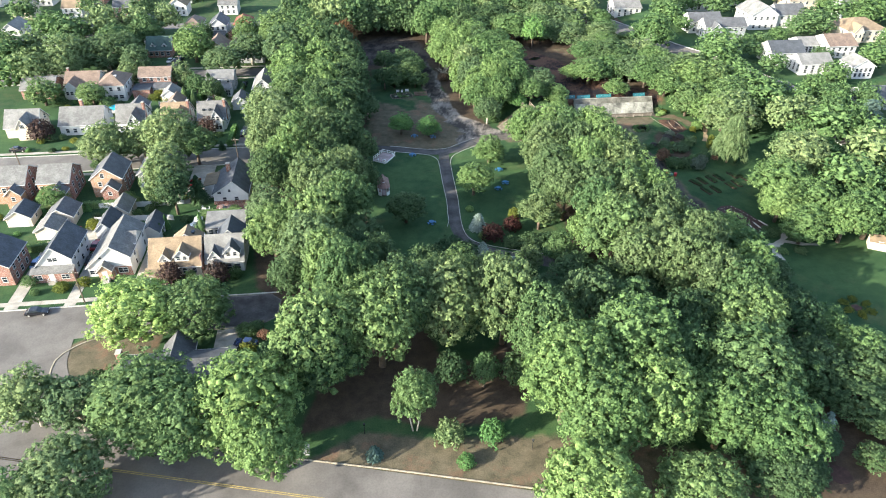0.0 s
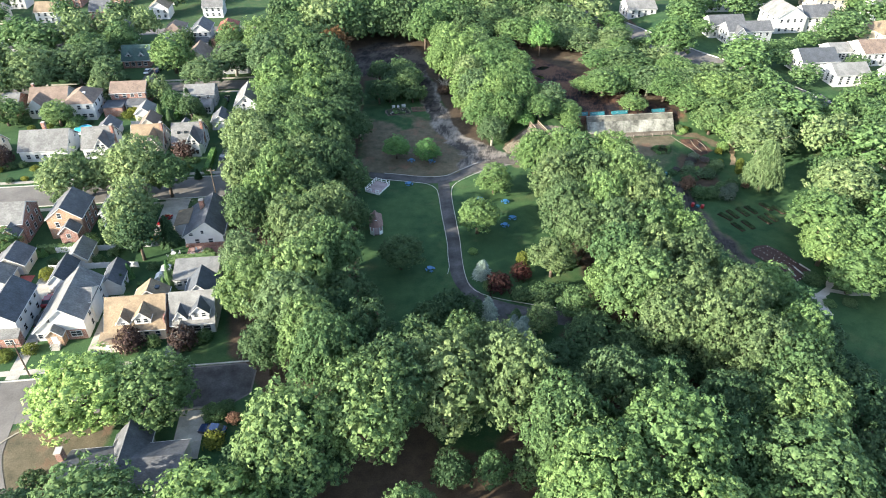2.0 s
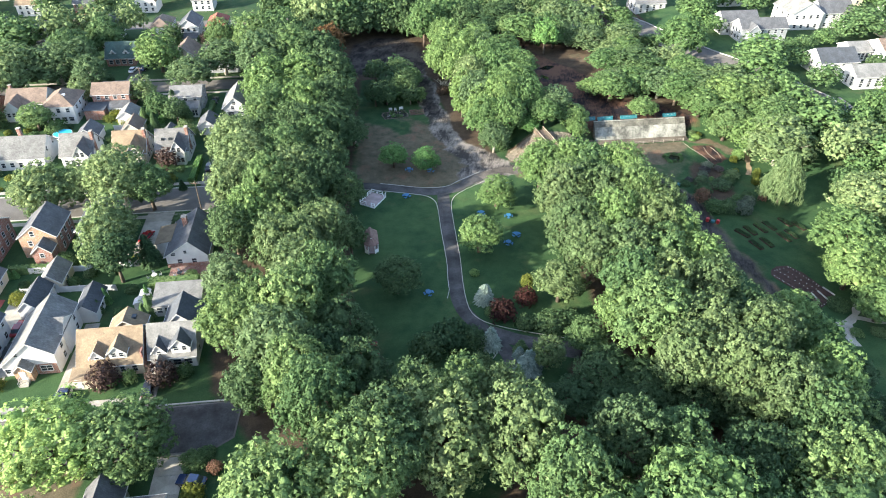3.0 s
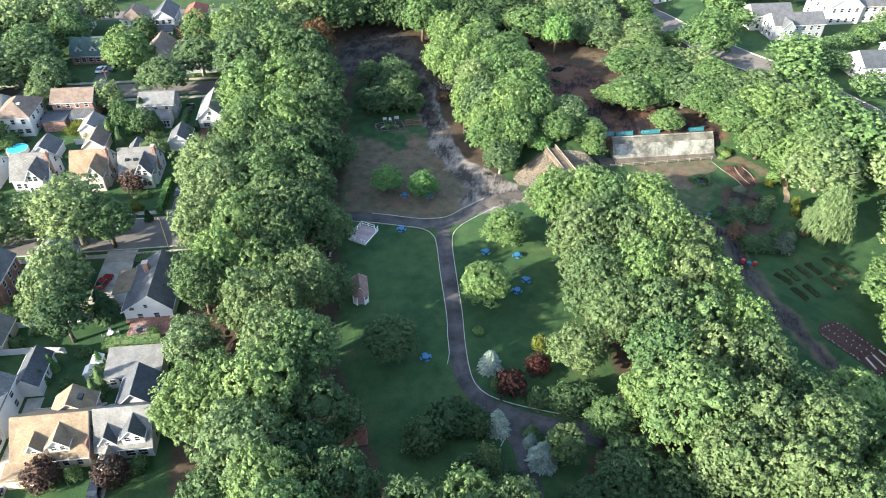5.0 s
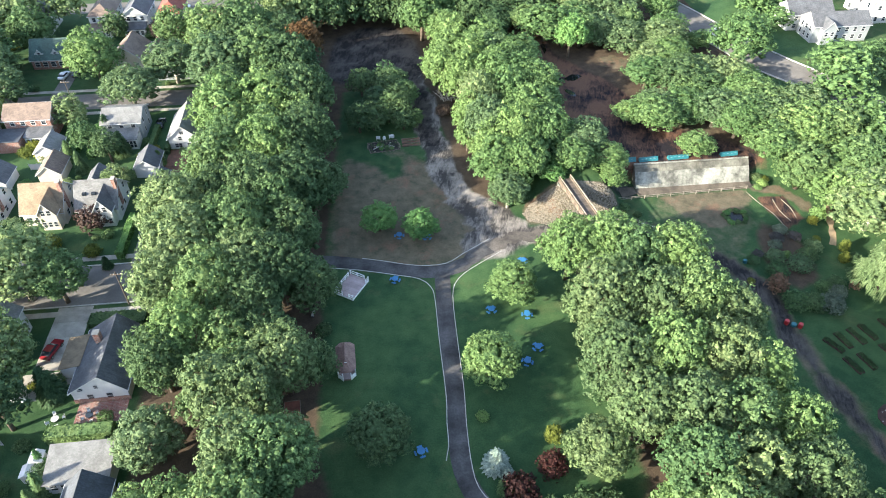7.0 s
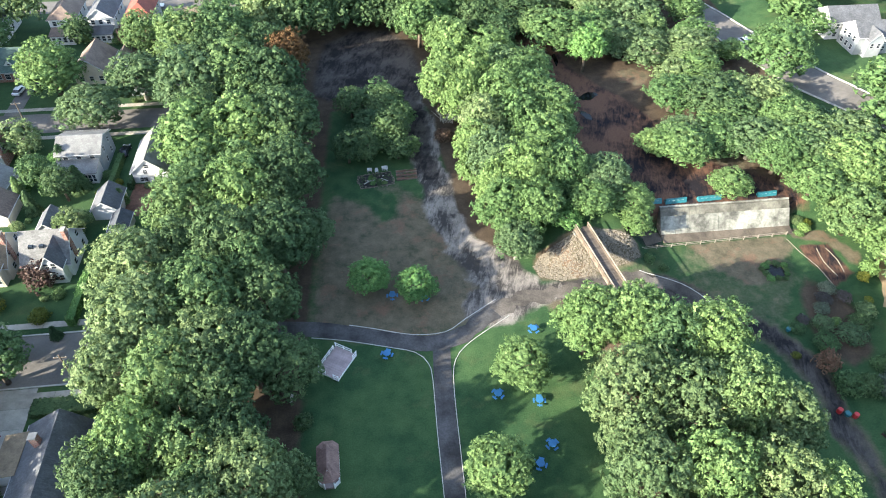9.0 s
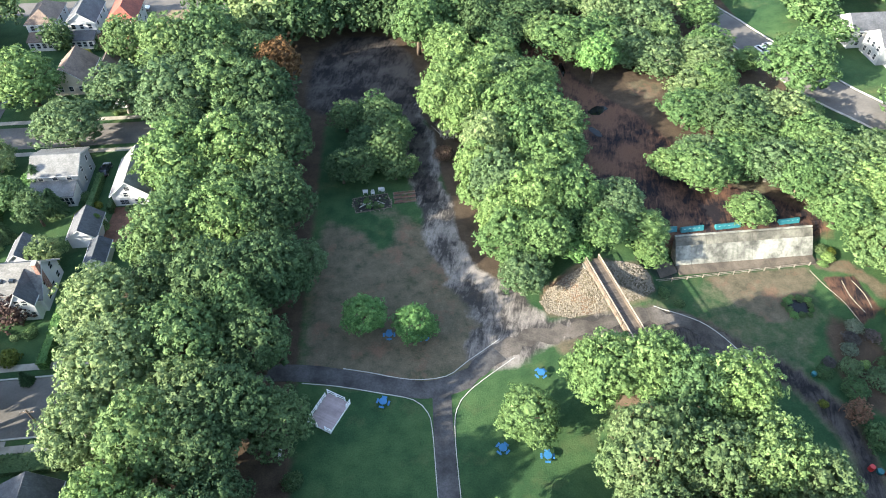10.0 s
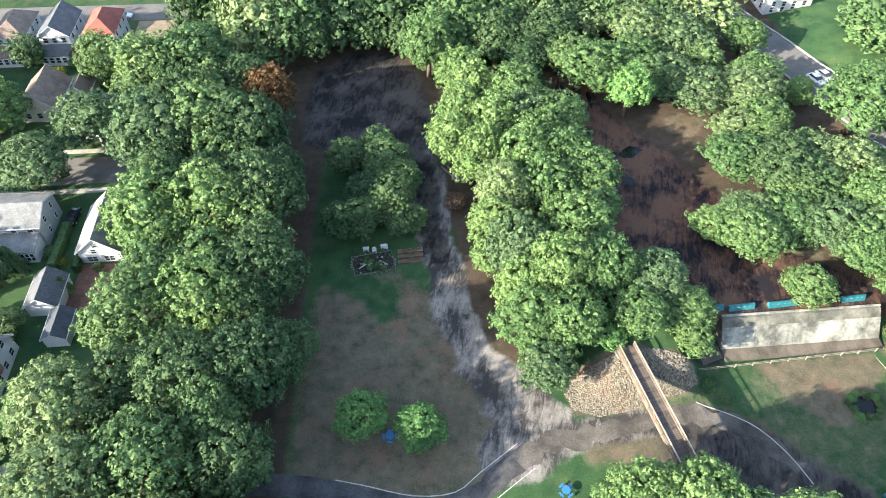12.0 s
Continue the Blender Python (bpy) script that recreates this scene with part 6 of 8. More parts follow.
for x0, wm, rm, text in rows_f:
    x0 += 2.6
    h = house("house", text, "far street houses", -3.6)
    hip_block(h, x0, x0 + 7.0, 297.4, 308.6, 5.6, 8.2, "y", wm, rm) if rm in (ROOF_RED, ROOF_BROWN) else block(h, x0, x0 + 7.0, 297.4, 308.6, 5.6, 8.2, "y", wm, rm)
    shed_roof(h, x0 + 0.4, x0 + 6.6, 293.6, 297.4, 2.6, 3.3, "N", WHITE, rm)
    window_row(h, "S", x0 + 0.4, x0 + 6.6, 297.4, 3.8, 3)
    window_row(h, "S", x0 + 0.6, x0 + 6.4, 293.6, 0.8, 4, 0.9, 1.3)
    window_row(h, "E", 298, 308, x0 + 7.0, 3.8, 3)
    window_row(h, "E", 298, 308, x0 + 7.0, 1.0, 3)
g = house("garage", "broad low building with a tan flat roof", "garages")
part("wall", box(-39.4, -30.6, 292.0, 302.0, -0.2, 3.6), CREAM, g)
part("roof", box(-39.8, -30.2, 291.6, 302.4, 3.6, 3.85, 0.04), ROOF_TAN, g)
window_row(g, "S", -38.6, -31.2, 292.0, 0.9, 3)
g = house("garage", "small brick outbuilding with a red roof", "garages")
block(g, -43.6, -40.4, 283.8, 287.8, 2.4, 4.0, "y", BRICK, ROOF_RED, over=0.2)
rnd = random.Random(12)
for row, y in enumerate((330, 352, 384, 408)):
    for i in range(11):
        x0 = -262 + i * 22 + rnd.uniform(-2, 2)
        if x0 > -48:
            continue
        wm, rm = rnd.choice((WHITE, WHITE, CREAM, BRICK)), rnd.choice((ROOF_GREY, ROOF_LIGHT, ROOF_BROWN, ROOF_SLATE, ROOF_TAN))
        h = house("house", "distant suburban house with a gable roof among trees", "distant houses")
        block(h, x0, x0 + 8.4, y, y + 9.6, 4.6, 7.6, rnd.choice("xy"), wm, rm)
        window_row(h, "S", x0 + 0.4, x0 + 8, y, 2.9, 3)
        window_row(h, "S", x0 + 0.4, x0 + 8, y, 0.8, 3)

# corner house by the main road
h = house("house", "low slate-roofed house with a brick chimney on a corner")
block(h, -44.4, -26.8, 88.2, 96.0, 2.7, 4.4, "x", WHITE, ROOF_SLATE)
block(h, -38.2, -33.0, 89.6, 98.6, 2.7, 5.5, "y", GREYSIDE, ROOF_SLATE)
chimney(h, -44.9, 93.8, 0.0, 5.9, 0.9, 1.2)
window_row(h, "N", -44, -38.7, 96.0, 0.9, 3)
window_row(h, "S", -43.8, -27.4, 88.2, 0.9, 6)
window(h, "N", -35.6, 98.6, 0.9, 1.6, 1.3)

# houses beyond the park's far side
EAST = "houses east of the park"
for x0, x1, y0, y1, e, r, ax, wm, rm, text in (
        (139.5, 156.5, 252.5, 260.0, 4.9, 7.4, "x", GREYSIDE, ROOF_SLATE, "pale grey two-storey house with a slate roof"),
        (136.6, 150.0, 260.8, 268.4, 4.9, 7.4, "x", WHITE, ROOF_SLATE, "white two-storey wing with a slate roof"),
        (164.0, 176.0, 263.0, 276.0, 6.0, 9.8, "y", WHITE, ROOF_LIGHT, "large white house with a steep grey gable"),
        (176.4, 189.0, 264.0, 274.0, 5.6, 8.8, "x", WHITE, ROOF_SLATE, "white house wing with dark-trimmed gables"),
        (150.0, 162.6, 221.0, 230.6, 4.6, 7.6, "x", WHITE, ROOF_DARK, "white house with a charcoal roof"),
        (155.4, 167.0, 210.6, 219.0, 4.0, 6.4, "x", WHITE, ROOF_LIGHT, "white low house with a pale roof"),
        (176.0, 187.0, 226.6, 238.0, 4.6, 7.4, "x", WHITE, ROOF_BROWN, "white house with a brown roof"),
        (168.0, 175.0, 232.0, 240.0, 3.4, 5.4, "x", WHITE, ROOF_LIGHT, "low white house wing with a pale roof"),
        (194.0, 211.0, 243.0, 257.0, 5.0, 8.2, "x", CREAM, ROOF_TAN, "large cream house with a hipped tan roof"),
        (171.4, 179.4, 205.4, 213.0, 4.4, 6.8, "y", WHITE, ROOF_LIGHT, "white house with a gable front"),
        (168.0, 182.0, 189.0, 199.0, 4.0, 6.6, "x", GREYSIDE, ROOF_SLATE, "grey house with a slate roof"),
        (145.6, 150.2, 199.8, 205.4, 2.6, 4.4, "y", GREYSIDE, ROOF_DARK, "small garage with a dark roof among trees"),
        (117.0, 129.0, 294.0, 305.0, 4.2, 6.8, "x", WHITE, ROOF_LIGHT, "white house with a pale roof among the trees"),
        (124, 138, 318, 328, 4.6, 7.4, "x", GREYSIDE, ROOF_LIGHT, "white house at the wood's edge"),
        (196, 210, 288, 300, 5.0, 7.8, "x", CREAM, ROOF_TAN, "cream house with a tan roof"),
        (214, 228, 272, 284, 5.0, 7.8, "x", WHITE, ROOF_LIGHT, "white house with a pale roof"),
        (150, 164, 292, 304, 5.0, 7.8, "x", WHITE, ROOF_SLATE, "white house with a slate-coloured roof"),
        (172, 186, 300, 312, 5.0, 7.8, "x", WHITE, ROOF_LIGHT, "white house with a pale grey roof"),
        (182, 196, 322, 334, 5.0, 7.8, "x", CREAM, ROOF_TAN, "cream house with a tan roof"),
        (222, 238, 304, 318, 5.0, 7.8, "y", CREAM, ROOF_GREY, "cream house with a grey roof"),
        (236, 250, 250, 262, 5.0, 7.8, "x", CREAM, ROOF_TAN, "cream house with a tan roof"),
        (210, 224, 214, 226, 5.0, 7.8, "x", CREAM, ROOF_GREY, "cream house with a grey roof")):
    h = house("house", text, EAST)
    h.location.z = min(terrain(a, b) for a in (x0, x1) for b in (y0, y1))
    (hip_block(h, x0, x1, y0, y1, e, r, ax, wm, rm) if "hipped" in text else block(h, x0, x1, y0, y1, e, r, ax, wm, rm))
    if x1 - x0 > 15:
        block(h, x0 + 2, x0 + 6, y0 - 1.6, y0 + 4, e - 0.4, r - 0.8, "y", wm, rm, over=0.25, hung=True)
        window_row(h, "S", x0 + 2.2, x0 + 5.8, y0 - 1.6, e - 2.4, 2, 0.8, 1.2)
    window_row(h, "S", x0 + 6.4 if x1 - x0 > 15 else x0 + 0.6, x1 - 0.6, y0, e - 1.9, 4)
    window_row(h, "S", x0 + 6.4 if x1 - x0 > 15 else x0 + 0.6, x1 - 0.6, y0, 0.8, 4)
    window_row(h, "W", y0 + 0.6, y1 - 0.6, x0, e - 1.9, 3)
    window_row(h, "W", y0 + 0.6, y1 - 0.6, x0, 0.8, 3)


rnd = random.Random(23)
for row, y in enumerate((306, 328, 346, 368, 392)):
    for i in range(9):
        x0 = 142 + i * 21 + rnd.uniform(-3, 3)
        if row == 0 and x0 < 190:
            continue
        wm, rm = rnd.choice((WHITE, WHITE, CREAM, GREYSIDE)), rnd.choice((ROOF_GREY, ROOF_LIGHT, ROOF_BROWN, ROOF_SLATE, ROOF_TAN))
        h = house("house", "distant suburban house among trees beyond the park", "distant houses")
        h.location.z = terrain(x0, y)
        block(h, x0, x0 + rnd.uniform(8, 12), y, y + 9.6, 4.6, 7.4, rnd.choice("xy"), wm, rm)
        window_row(h, "S", x0 + 0.4, x0 + 7.6, y, 2.9, 3)


# ---- the park ----
PARK = "tarred park path with worn patches"
covering("path", ribbon([(24.6, 178.2), (24.1, 171), (23.7, 161), (23.5, 150), (22.9, 142), (22.7, 137), (23.8, 132), (27.2, 126), (30.2, 119), (30.0, 108)], 3.0, 0.04), PATH_TAR, PARK, "path")
covering("path", ribbon([(27.0, 127.4), (32, 124.2), (38, 121.6), (44, 119.8)], (3.0, 4.4), 0.045), PATH_TAR, PARK, "path")
covering("path", ribbon([(-4, 184.3), (4, 183.2), (10.5, 181.4), (17, 179.5), (22, 178.3), (25.6, 178.6)], 3.2, 0.05), PATH_TAR, PARK, "path")
covering("path", ribbon([(23.6, 177.8), (28.6, 179.6), (32.6, 182.4), (35.0, 184.1)], (3.4, 3.2), 0.055, rag=0.35), PATH_TAR, PARK, "path")
covering("path", ribbon([(33.4, 182.9), (37.5, 185.4), (42, 186.6), (48, 187.3), (52, 188.0), (58, 188.8), (64, 188.8), (69, 186.8), (73.0, 183), (75.6, 179.2)], (3.4, 2.4), 0.04, rag=0.8), GRAVEL, "grey gravel drive curving under a footbridge", "path")
for pts in ([(9, 183.7), (12.9, 182.6), (19.8, 180.5), (25.6, 180.5), (29.5, 183.0), (35.6, 186.9)],
            [(2.4, 181.6), (8.2, 180.4), (15, 178.4), (20, 176.7), (22.0, 174.2), (22.4, 171), (22.1, 161), (21.9, 149.3), (21.4, 144), (21.2, 140), (20.5, 137.5)],
            [(37.4, 182.9), (32.6, 179.9), (28.8, 177.2), (26.6, 174.4), (25.7, 169.5), (25.2, 156), (25.0, 150), (24.4, 142), (24.3, 136), (24.8, 132.6), (26.6, 130.0), (30.3, 127.8), (36, 125.5), (41.4, 123.6)],
            [(27.4, 122.4), (27.6, 121), (26.8, 119.8)], [(64.1, 190.9), (68.5, 188.7), (72.2, 185.9), (75.0, 181.4), (76.5, 177.1)]):
    covering("edging", ribbon(pts, 0.12, 0.08), KERB, "thin pale edging along the path", "kerb")
for pts in ([(96.6, 196.4), (97.6, 192.4), (99.0, 188.6), (99.6, 183.7)], [(101.3, 193.3), (100.9, 189.6), (101.6, 185.8)], [(103.2, 193.1), (103.8, 189.8), (103.4, 186.6)]):
    covering("edging", ribbon(pts, 0.11, 0.06), ROADKERB, "thin tan edging of a terraced bed", "kerb")


def stage():
    """A raised boarded platform with low white railings round it."""
    s = thing("platform", "boarded park platform with low white railings", "platform", 6.8, 175.7, 0, -32.5)
    L, W, z = 5.6, 4.05, 0.5
    part("frame", box(-W / 2, W / 2, -L / 2, L / 2, 0.0, z - 0.06, 0.02), FRESH_WHITE, s)
    n = 26
    for i in range(n):
        a = -L / 2 + L * i / n
        part("board", box(-W / 2 + 0.05, W / 2 - 0.05, a + 0.01, a + L / n - 0.01, z - 0.056, z), DECK, s)

    sides = (((-W / 2, L / 2), (W / 2 - 0.9, L / 2)), ((-W / 2, -L / 2), (-W / 2, L / 2 - 0.7)), ((-W / 2, -L / 2), (-0.35, -L / 2)), ((W / 2 - 0.9, -L / 2), (W / 2, -L / 2)), ((W / 2, L / 2 - 1.0), (W / 2, L / 2)))
    for (x0, y0), (x1, y1) in sides:
        d = Vector((x1 - x0, y1 - y0, 0))
        m = max(1, round(d.length / 1.3))
        for k in range(m + 1):
            p = Vector((x0, y0, z)) + d * (k / m)
            part("post", box(p.x - 0.08, p.x + 0.08, p.y - 0.08, p.y + 0.08, z - 0.4, z + 0.95, 0.015), FRESH_WHITE, s)
        for zz in (0.25, 0.8):
            bm = bmesh.new()
            q = d.to_track_quat("X", "Z").to_matrix().to_4x4()
            add_box(bm, 0, d.length, -0.04, 0.04, z + zz, z + zz + 0.1, Matrix.Translation((x0, y0, 0)) @ q)
            part("rail", bm, FRESH_WHITE, s)


def pavilion():
    """A long eight-sided summer house with a shingled roof and white half walls."""
    s = thing("pavilion", "eight-sided timber summer house with brown shingle roof and white walls", "pavilion", 5.6, 157.2, 0, 2)
    a, b, c = 1.45, 3.1, 0.75

    def ring(k, z):
        return [(x * k, (abs(y) - (1 - k) * a) * (1 if y > 0 else -1), z) for x, y in ((-a, -b + c), (-a + c, -b), (a - c, -b), (a, -b + c), (a, b - c), (a - c, b), (-a + c, b), (-a, b - c))]
    for i in range(8):
        p, q = Vector(ring(1, 0)[i]), Vector(ring(1, 0)[(i + 1) % 8])
        d = q - p
        m = Matrix.Translation(p) @ d.to_track_quat("X", "Z").to_matrix().to_4x4()
        bm = bmesh.new()
        add_box(bm, 0.05, d.length - 0.05, -0.05, 0.05, 0, 1.0 if i != 1 else 0.25, m)
        part("half_wall", bm, FRESH_WHITE if i != 1 else RAILWOOD, s)
        bm = bmesh.new()
        tube(bm, p, p + Vector((0, 0, 2.3)), 0.09, 0.09, 6)
        part("post", bm, FRESH_WHITE, s)
    part("floor", slab([v[:2] for v in ring(0.97, 0)], 0.12, 0.12), DECK, s)
    lo, hi = ring(1.14, 2.3), ring(0.24, 3.45)
    bm = bmesh.new()
    lv, hv = [bm.verts.new(v) for v in lo], [bm.verts.new(v) for v in hi]
    for i in range(8):
        bm.faces.new((lv[i], lv[(i + 1) % 8], hv[(i + 1) % 8], hv[i]))
    bm.faces.new(hv)
    bm.faces.new(lv[::-1])
    part("roof", bm, SHEDROOF, s)
    bm = bmesh.new()
    lv, hv = [bm.verts.new((x, y, z + 0.25)) for x, y, z in ring(0.32, 3.45)], [bm.verts.new((x * 0.3, y * 0.9, 4.1)) for x, y, z in ring(0.2, 3.6)]
    for i in range(8):
        bm.faces.new((lv[i], lv[(i + 1) % 8], hv[(i + 1) % 8], hv[i]))
    bm.faces.new(hv)
    bm.faces.new(lv[::-1])
    part("roof_lantern", bm, SHEDROOF, s)
    part("lantern_wall", slab([v[:2] for v in ring(0.25, 0)], 3.72, 0.35), FRESH_WHITE, s)


def picnic_table(x, y, rz, first=[]):
    if first:
        return copy_thing(first[0], pose(x, y, terrain(x, y), 0, 0, rz))
    t = thing("picnic_table", "round blue plastic-coated picnic table with four seats on grass", "picnic table", x, y, 0, rz, "picnic tables on the lawn")
    bm = bmesh.new()
    bmesh.ops.create_cone(bm, cap_ends=True, segments=8, radius1=0.66, radius2=0.66, depth=0.06, matrix=Matrix.Translation((0, 0, 0.75)))
    part("tabletop", bm, BLUE, t)
    bm = bmesh.new()
    tube(bm, (0, 0, 0), (0, 0, 0.74), 0.07, 0.06, 8)
    part("pedestal", bm, BLUE, t)
    for k in range(4):
        m = Matrix.Rotation(math.pi / 2 * k + 0.78, 4, "Z")
        bm = bmesh.new()
        add_box(bm, 0.76, 1.06, -0.42, 0.42, 0.42, 0.47, m)
        part("seat", bm, BLUE, t)
        bm = bmesh.new()
        tube(bm, m @ Vector((0.05, 0, 0.25)), m @ Vector((0.9, 0, 0.42)), 0.035, 0.035, 6)
        part("arm", bm, BLUE, t)
        bm = bmesh.new()
        tube(bm, m @ Vector((0.9, 0, 0.42)), m @ Vector((0.9, 0, 0.0)), 0.03, 0.03, 6)
        part("leg", bm, BLUE, t)
    first.append(t)
    return t


stage()
pavilion()
for i, (x, y) in enumerate(((32.5, 166.9), (38.9, 165.0), (39.2, 157.3), (36.7, 154.4), (16.8, 139.2), (22.6, 188.4), (16.9, 189.4), (41.0, 179.2), (15.2, 176.6))):
    picnic_table(x, y, 37 * i)


# ---- dam, footbridge and stones ----
def dam():
    """A sloping concrete face in bays, with a crest, a lower apron and stains."""
    d = thing("dam_face", "sloping weathered concrete dam face in bays with a pale crest", "dam", kind="structure")
    n = 9
    for i in range(n):
        x0, x1 = 71.5 + 27.3 * i / n, 71.5 + 27.3 * (i + 1) / n - 0.05
        part("concrete_bay", prism([(199.8, 0.45), (199.8, 0.1), (202.0, 0.1), (202.0, 3.3)], x0, x1, "x"), OLD_CONCRETE, d)
        part("stained_bay", prism([(202.03, 3.25), (202.03, 0.1), (203.4, 0.1), (203.4, 4.4), (203.0, 4.35)], x0, x1, "x"), WETSTAIN, d)
        part("apron_bay", prism([(197.7, 0.1), (197.7, -0.3), (199.76, -0.3), (199.76, 0.4)], x0, x1, "x"), plain("stained_apron", (0.10, 0.082, 0.062), 0.95, 0.4, 0.3, 3.0) if i == 0 else bpy.data.materials["stained_apron"], d)
    part("crest", box(71.5, 98.9, 203.41, 203.75, 3.9, 4.62, 0.04), OLD_CONCRETE, d, "pale concrete crest")
    part("apron", slab([(66.4, 196.9), (71.4, 198.4), (71.4, 200.8), (67, 200.8)], 0.08), bpy.data.materials["stained_apron"], d)


def fence():
    f = thing("fence", "low pale timber post-and-rail fence below the dam", "fence")
    pts = [(66.4, 196.3), (97.0, 197.5)]
    for (ax, ay), (bx, by) in zip(pts, pts[1:]):
        L = math.hypot(bx - ax, by - ay)
        n = max(1, round(L / 3.0))
        for i in range(n + 1):
            x, y = ax + (bx - ax) * i / n, ay + (by - ay) * i / n
            part("post", box(x - 0.07, x + 0.07, y - 0.07, y + 0.07, -0.2, 1.0, 0.015), FENCEWOOD, f)
        for z in (0.4, 0.8):
            bm = bmesh.new()
            q = Vector((bx - ax, by - ay, 0)).to_track_quat("X", "Z").to_matrix().to_4x4()
            add_box(bm, 0, L, -0.03, 0.03, z, z + 0.1, Matrix.Translation((ax, ay, 0)) @ q)
            part("rail", bm, FENCEWOOD, f)


def footbridge():
    """A timber footbridge on steel beams: plank deck, solid side beams, posts and a top rail."""
    b = thing("footbridge", "weathered brown timber footbridge with plank deck and pale top rails", "bridge", 55.7, 188.4, 5.2, 9.6)
    L, W = 21.0, 2.5
    for s in (-1, 1):
        part("side_beam", box(s * W / 2 - 0.12, s * W / 2 + 0.12, -L / 2, L / 2, -0.55, 0.12, 0.02), TIMBER, b)
        part("parapet", box(s * W / 2 - 0.06, s * W / 2 + 0.06, -L / 2, L / 2, 0.14, 0.62, 0.01), RAILWOOD, b)
        part("top_rail", box(s * W / 2 - 0.1, s * W / 2 + 0.1, -L / 2, L / 2, 1.0, 1.1, 0.02), plain("worn_rail_top", (0.36, 0.29, 0.22), 0.8, 0.25) if s < 0 else bpy.data.materials["worn_rail_top"], b, "bleached top rail")
        for i in range(11):
            y = -L / 2 + L * i / 10
            part("post", box(s * (W / 2 + 0.14) - 0.09, s * (W / 2 + 0.14) + 0.09, y - 0.09, y + 0.09, -0.5, 1.0, 0.01), RAILWOOD, b)
    plank = None
    n = 70
    for i in range(n):
        y = -L / 2 + L * (i + 0.5) / n
        if plank is None:
            plank = part("plank", box(-W / 2 + 0.12, W / 2 - 0.12, -L / n / 2 + 0.016, L / n / 2 - 0.016, 0.0, 0.06), DECKWOOD, b)
            plank.location = (0, y, 0)
        else:
            p = new("plank", plank.data)
            p.parent, p.location = b, (0, y, random.Random(i).uniform(-0.012, 0.012))
    for y in (-L / 2 + 0.6, L / 2 - 0.6):
        part("abutment", box(-W / 2 - 0.4, W / 2 + 0.4, y - 0.6, y + 0.6, -5.4, -0.56, 0.03), OLD_CONCRETE, b)


def stones():
    """Loose stones on the bank below the bridge: the nearest as pieces, the rest as one heap."""
    bank = thing("stone_bank", "bank of loose tan stones beneath the footbridge", "stones", kind="structure")
    rnd = random.Random(2)
    shapes = []
    for k in range(6):
        bm = bmesh.new()
        bmesh.ops.create_icosphere(bm, subdivisions=1, radius=1.0)
        for v in bm.verts:
            v.co *= rnd.uniform(0.7, 1.15)
            v.co.z *= 0.7
        me = bpy.data.meshes.new("stone")
        bm.to_mesh(me)
        bm.free()
        me.materials.append(ROCK)
        shapes.append(me)
    outline = [(44.2, 194.2), (45, 191.4), (48.6, 190.0), (53.4, 190.4), (58, 191.6), (62, 192.2), (65.2, 193.6), (64.6, 196.2), (59, 198.4), (54, 198.6), (49, 197.6), (46, 196.6)]
    spots = []
    while len(spots) < 4400:
        x, y = rnd.uniform(44, 66), rnd.uniform(189.6, 199)
        if inside(x, y, outline):
            spots.append((x, y, rnd.uniform(0.10, 0.21)))
    verts, faces = [], []
    for k, (x, y, s) in enumerate(spots):
        z = terrain(x, y) + 0.05
        turn = rnd.uniform(0, 360)
        if k < 300:
            o = new("stone", shapes[k % 6])
            o.parent = bank
            o.matrix_basis = pose(x, y, z, rnd.uniform(-20, 20), rnd.uniform(-20, 20), turn) @ Matrix.Diagonal((s, s * 0.8, s, 1))
        else:
            m = pose(x, y, z, rnd.uniform(-20, 20), rnd.uniform(-20, 20), turn) @ Matrix.Diagonal((s, s * 0.8, s, 1))
            me = shapes[k % 6]
            base = len(verts)
            verts.extend([(m @ v.co)[:] for v in me.vertices])
            faces.extend([[base + i for i in p.vertices] for p in me.polygons])
    heap = plain("riprap_heap", (0.19, 0.165, 0.128), 0.95, 0.35, 2.2, 6.0, 0.3)
    tagged(part("stone_heap", (verts, [], faces), heap, bank), "", "", "", "stuff")


def barrier(x0, x1, y, z, tilt=0.0):
    """A run of teal sheeting along the water's edge, with pale lettering too small to read."""
    b = thing("barrier", "teal sheeting barrier at the basin's edge with pale marks", "barrier", (x0 + x1) / 2, y, z, tilt)
    L = x1 - x0
    part("sheet", prism([(-0.5, 0.0), (0.45, 0.05), (0.35, 0.75), (0.05, 0.95), (-0.1, 0.9)], -L / 2, L / 2, "x"), TEAL, b)
    for k in range(max(1, int(L / 1.0))):
        x = -L / 2 + 0.7 + k * 0.95
        if x < L / 2 - 0.5:
            part("mark", prism([(-0.345, 0.34), (-0.335, 0.30), (-0.215, 0.58), (-0.225, 0.62)], x - 0.18 - 0.1 * (k % 2), x + 0.26, "x"), WHITE, b)


dam()
fence()
footbridge()
stones()
for x0, x1, y, tilt in ((68.8, 72.4, 205.2, 2), (73.1, 77.6, 205.0, 3), (80.0, 85.0, 205.1, 3), (92.8, 96.9, 205.2, 3)):
    barrier(x0, x1, y, 4.3, tilt)


rnd = random.Random(61)
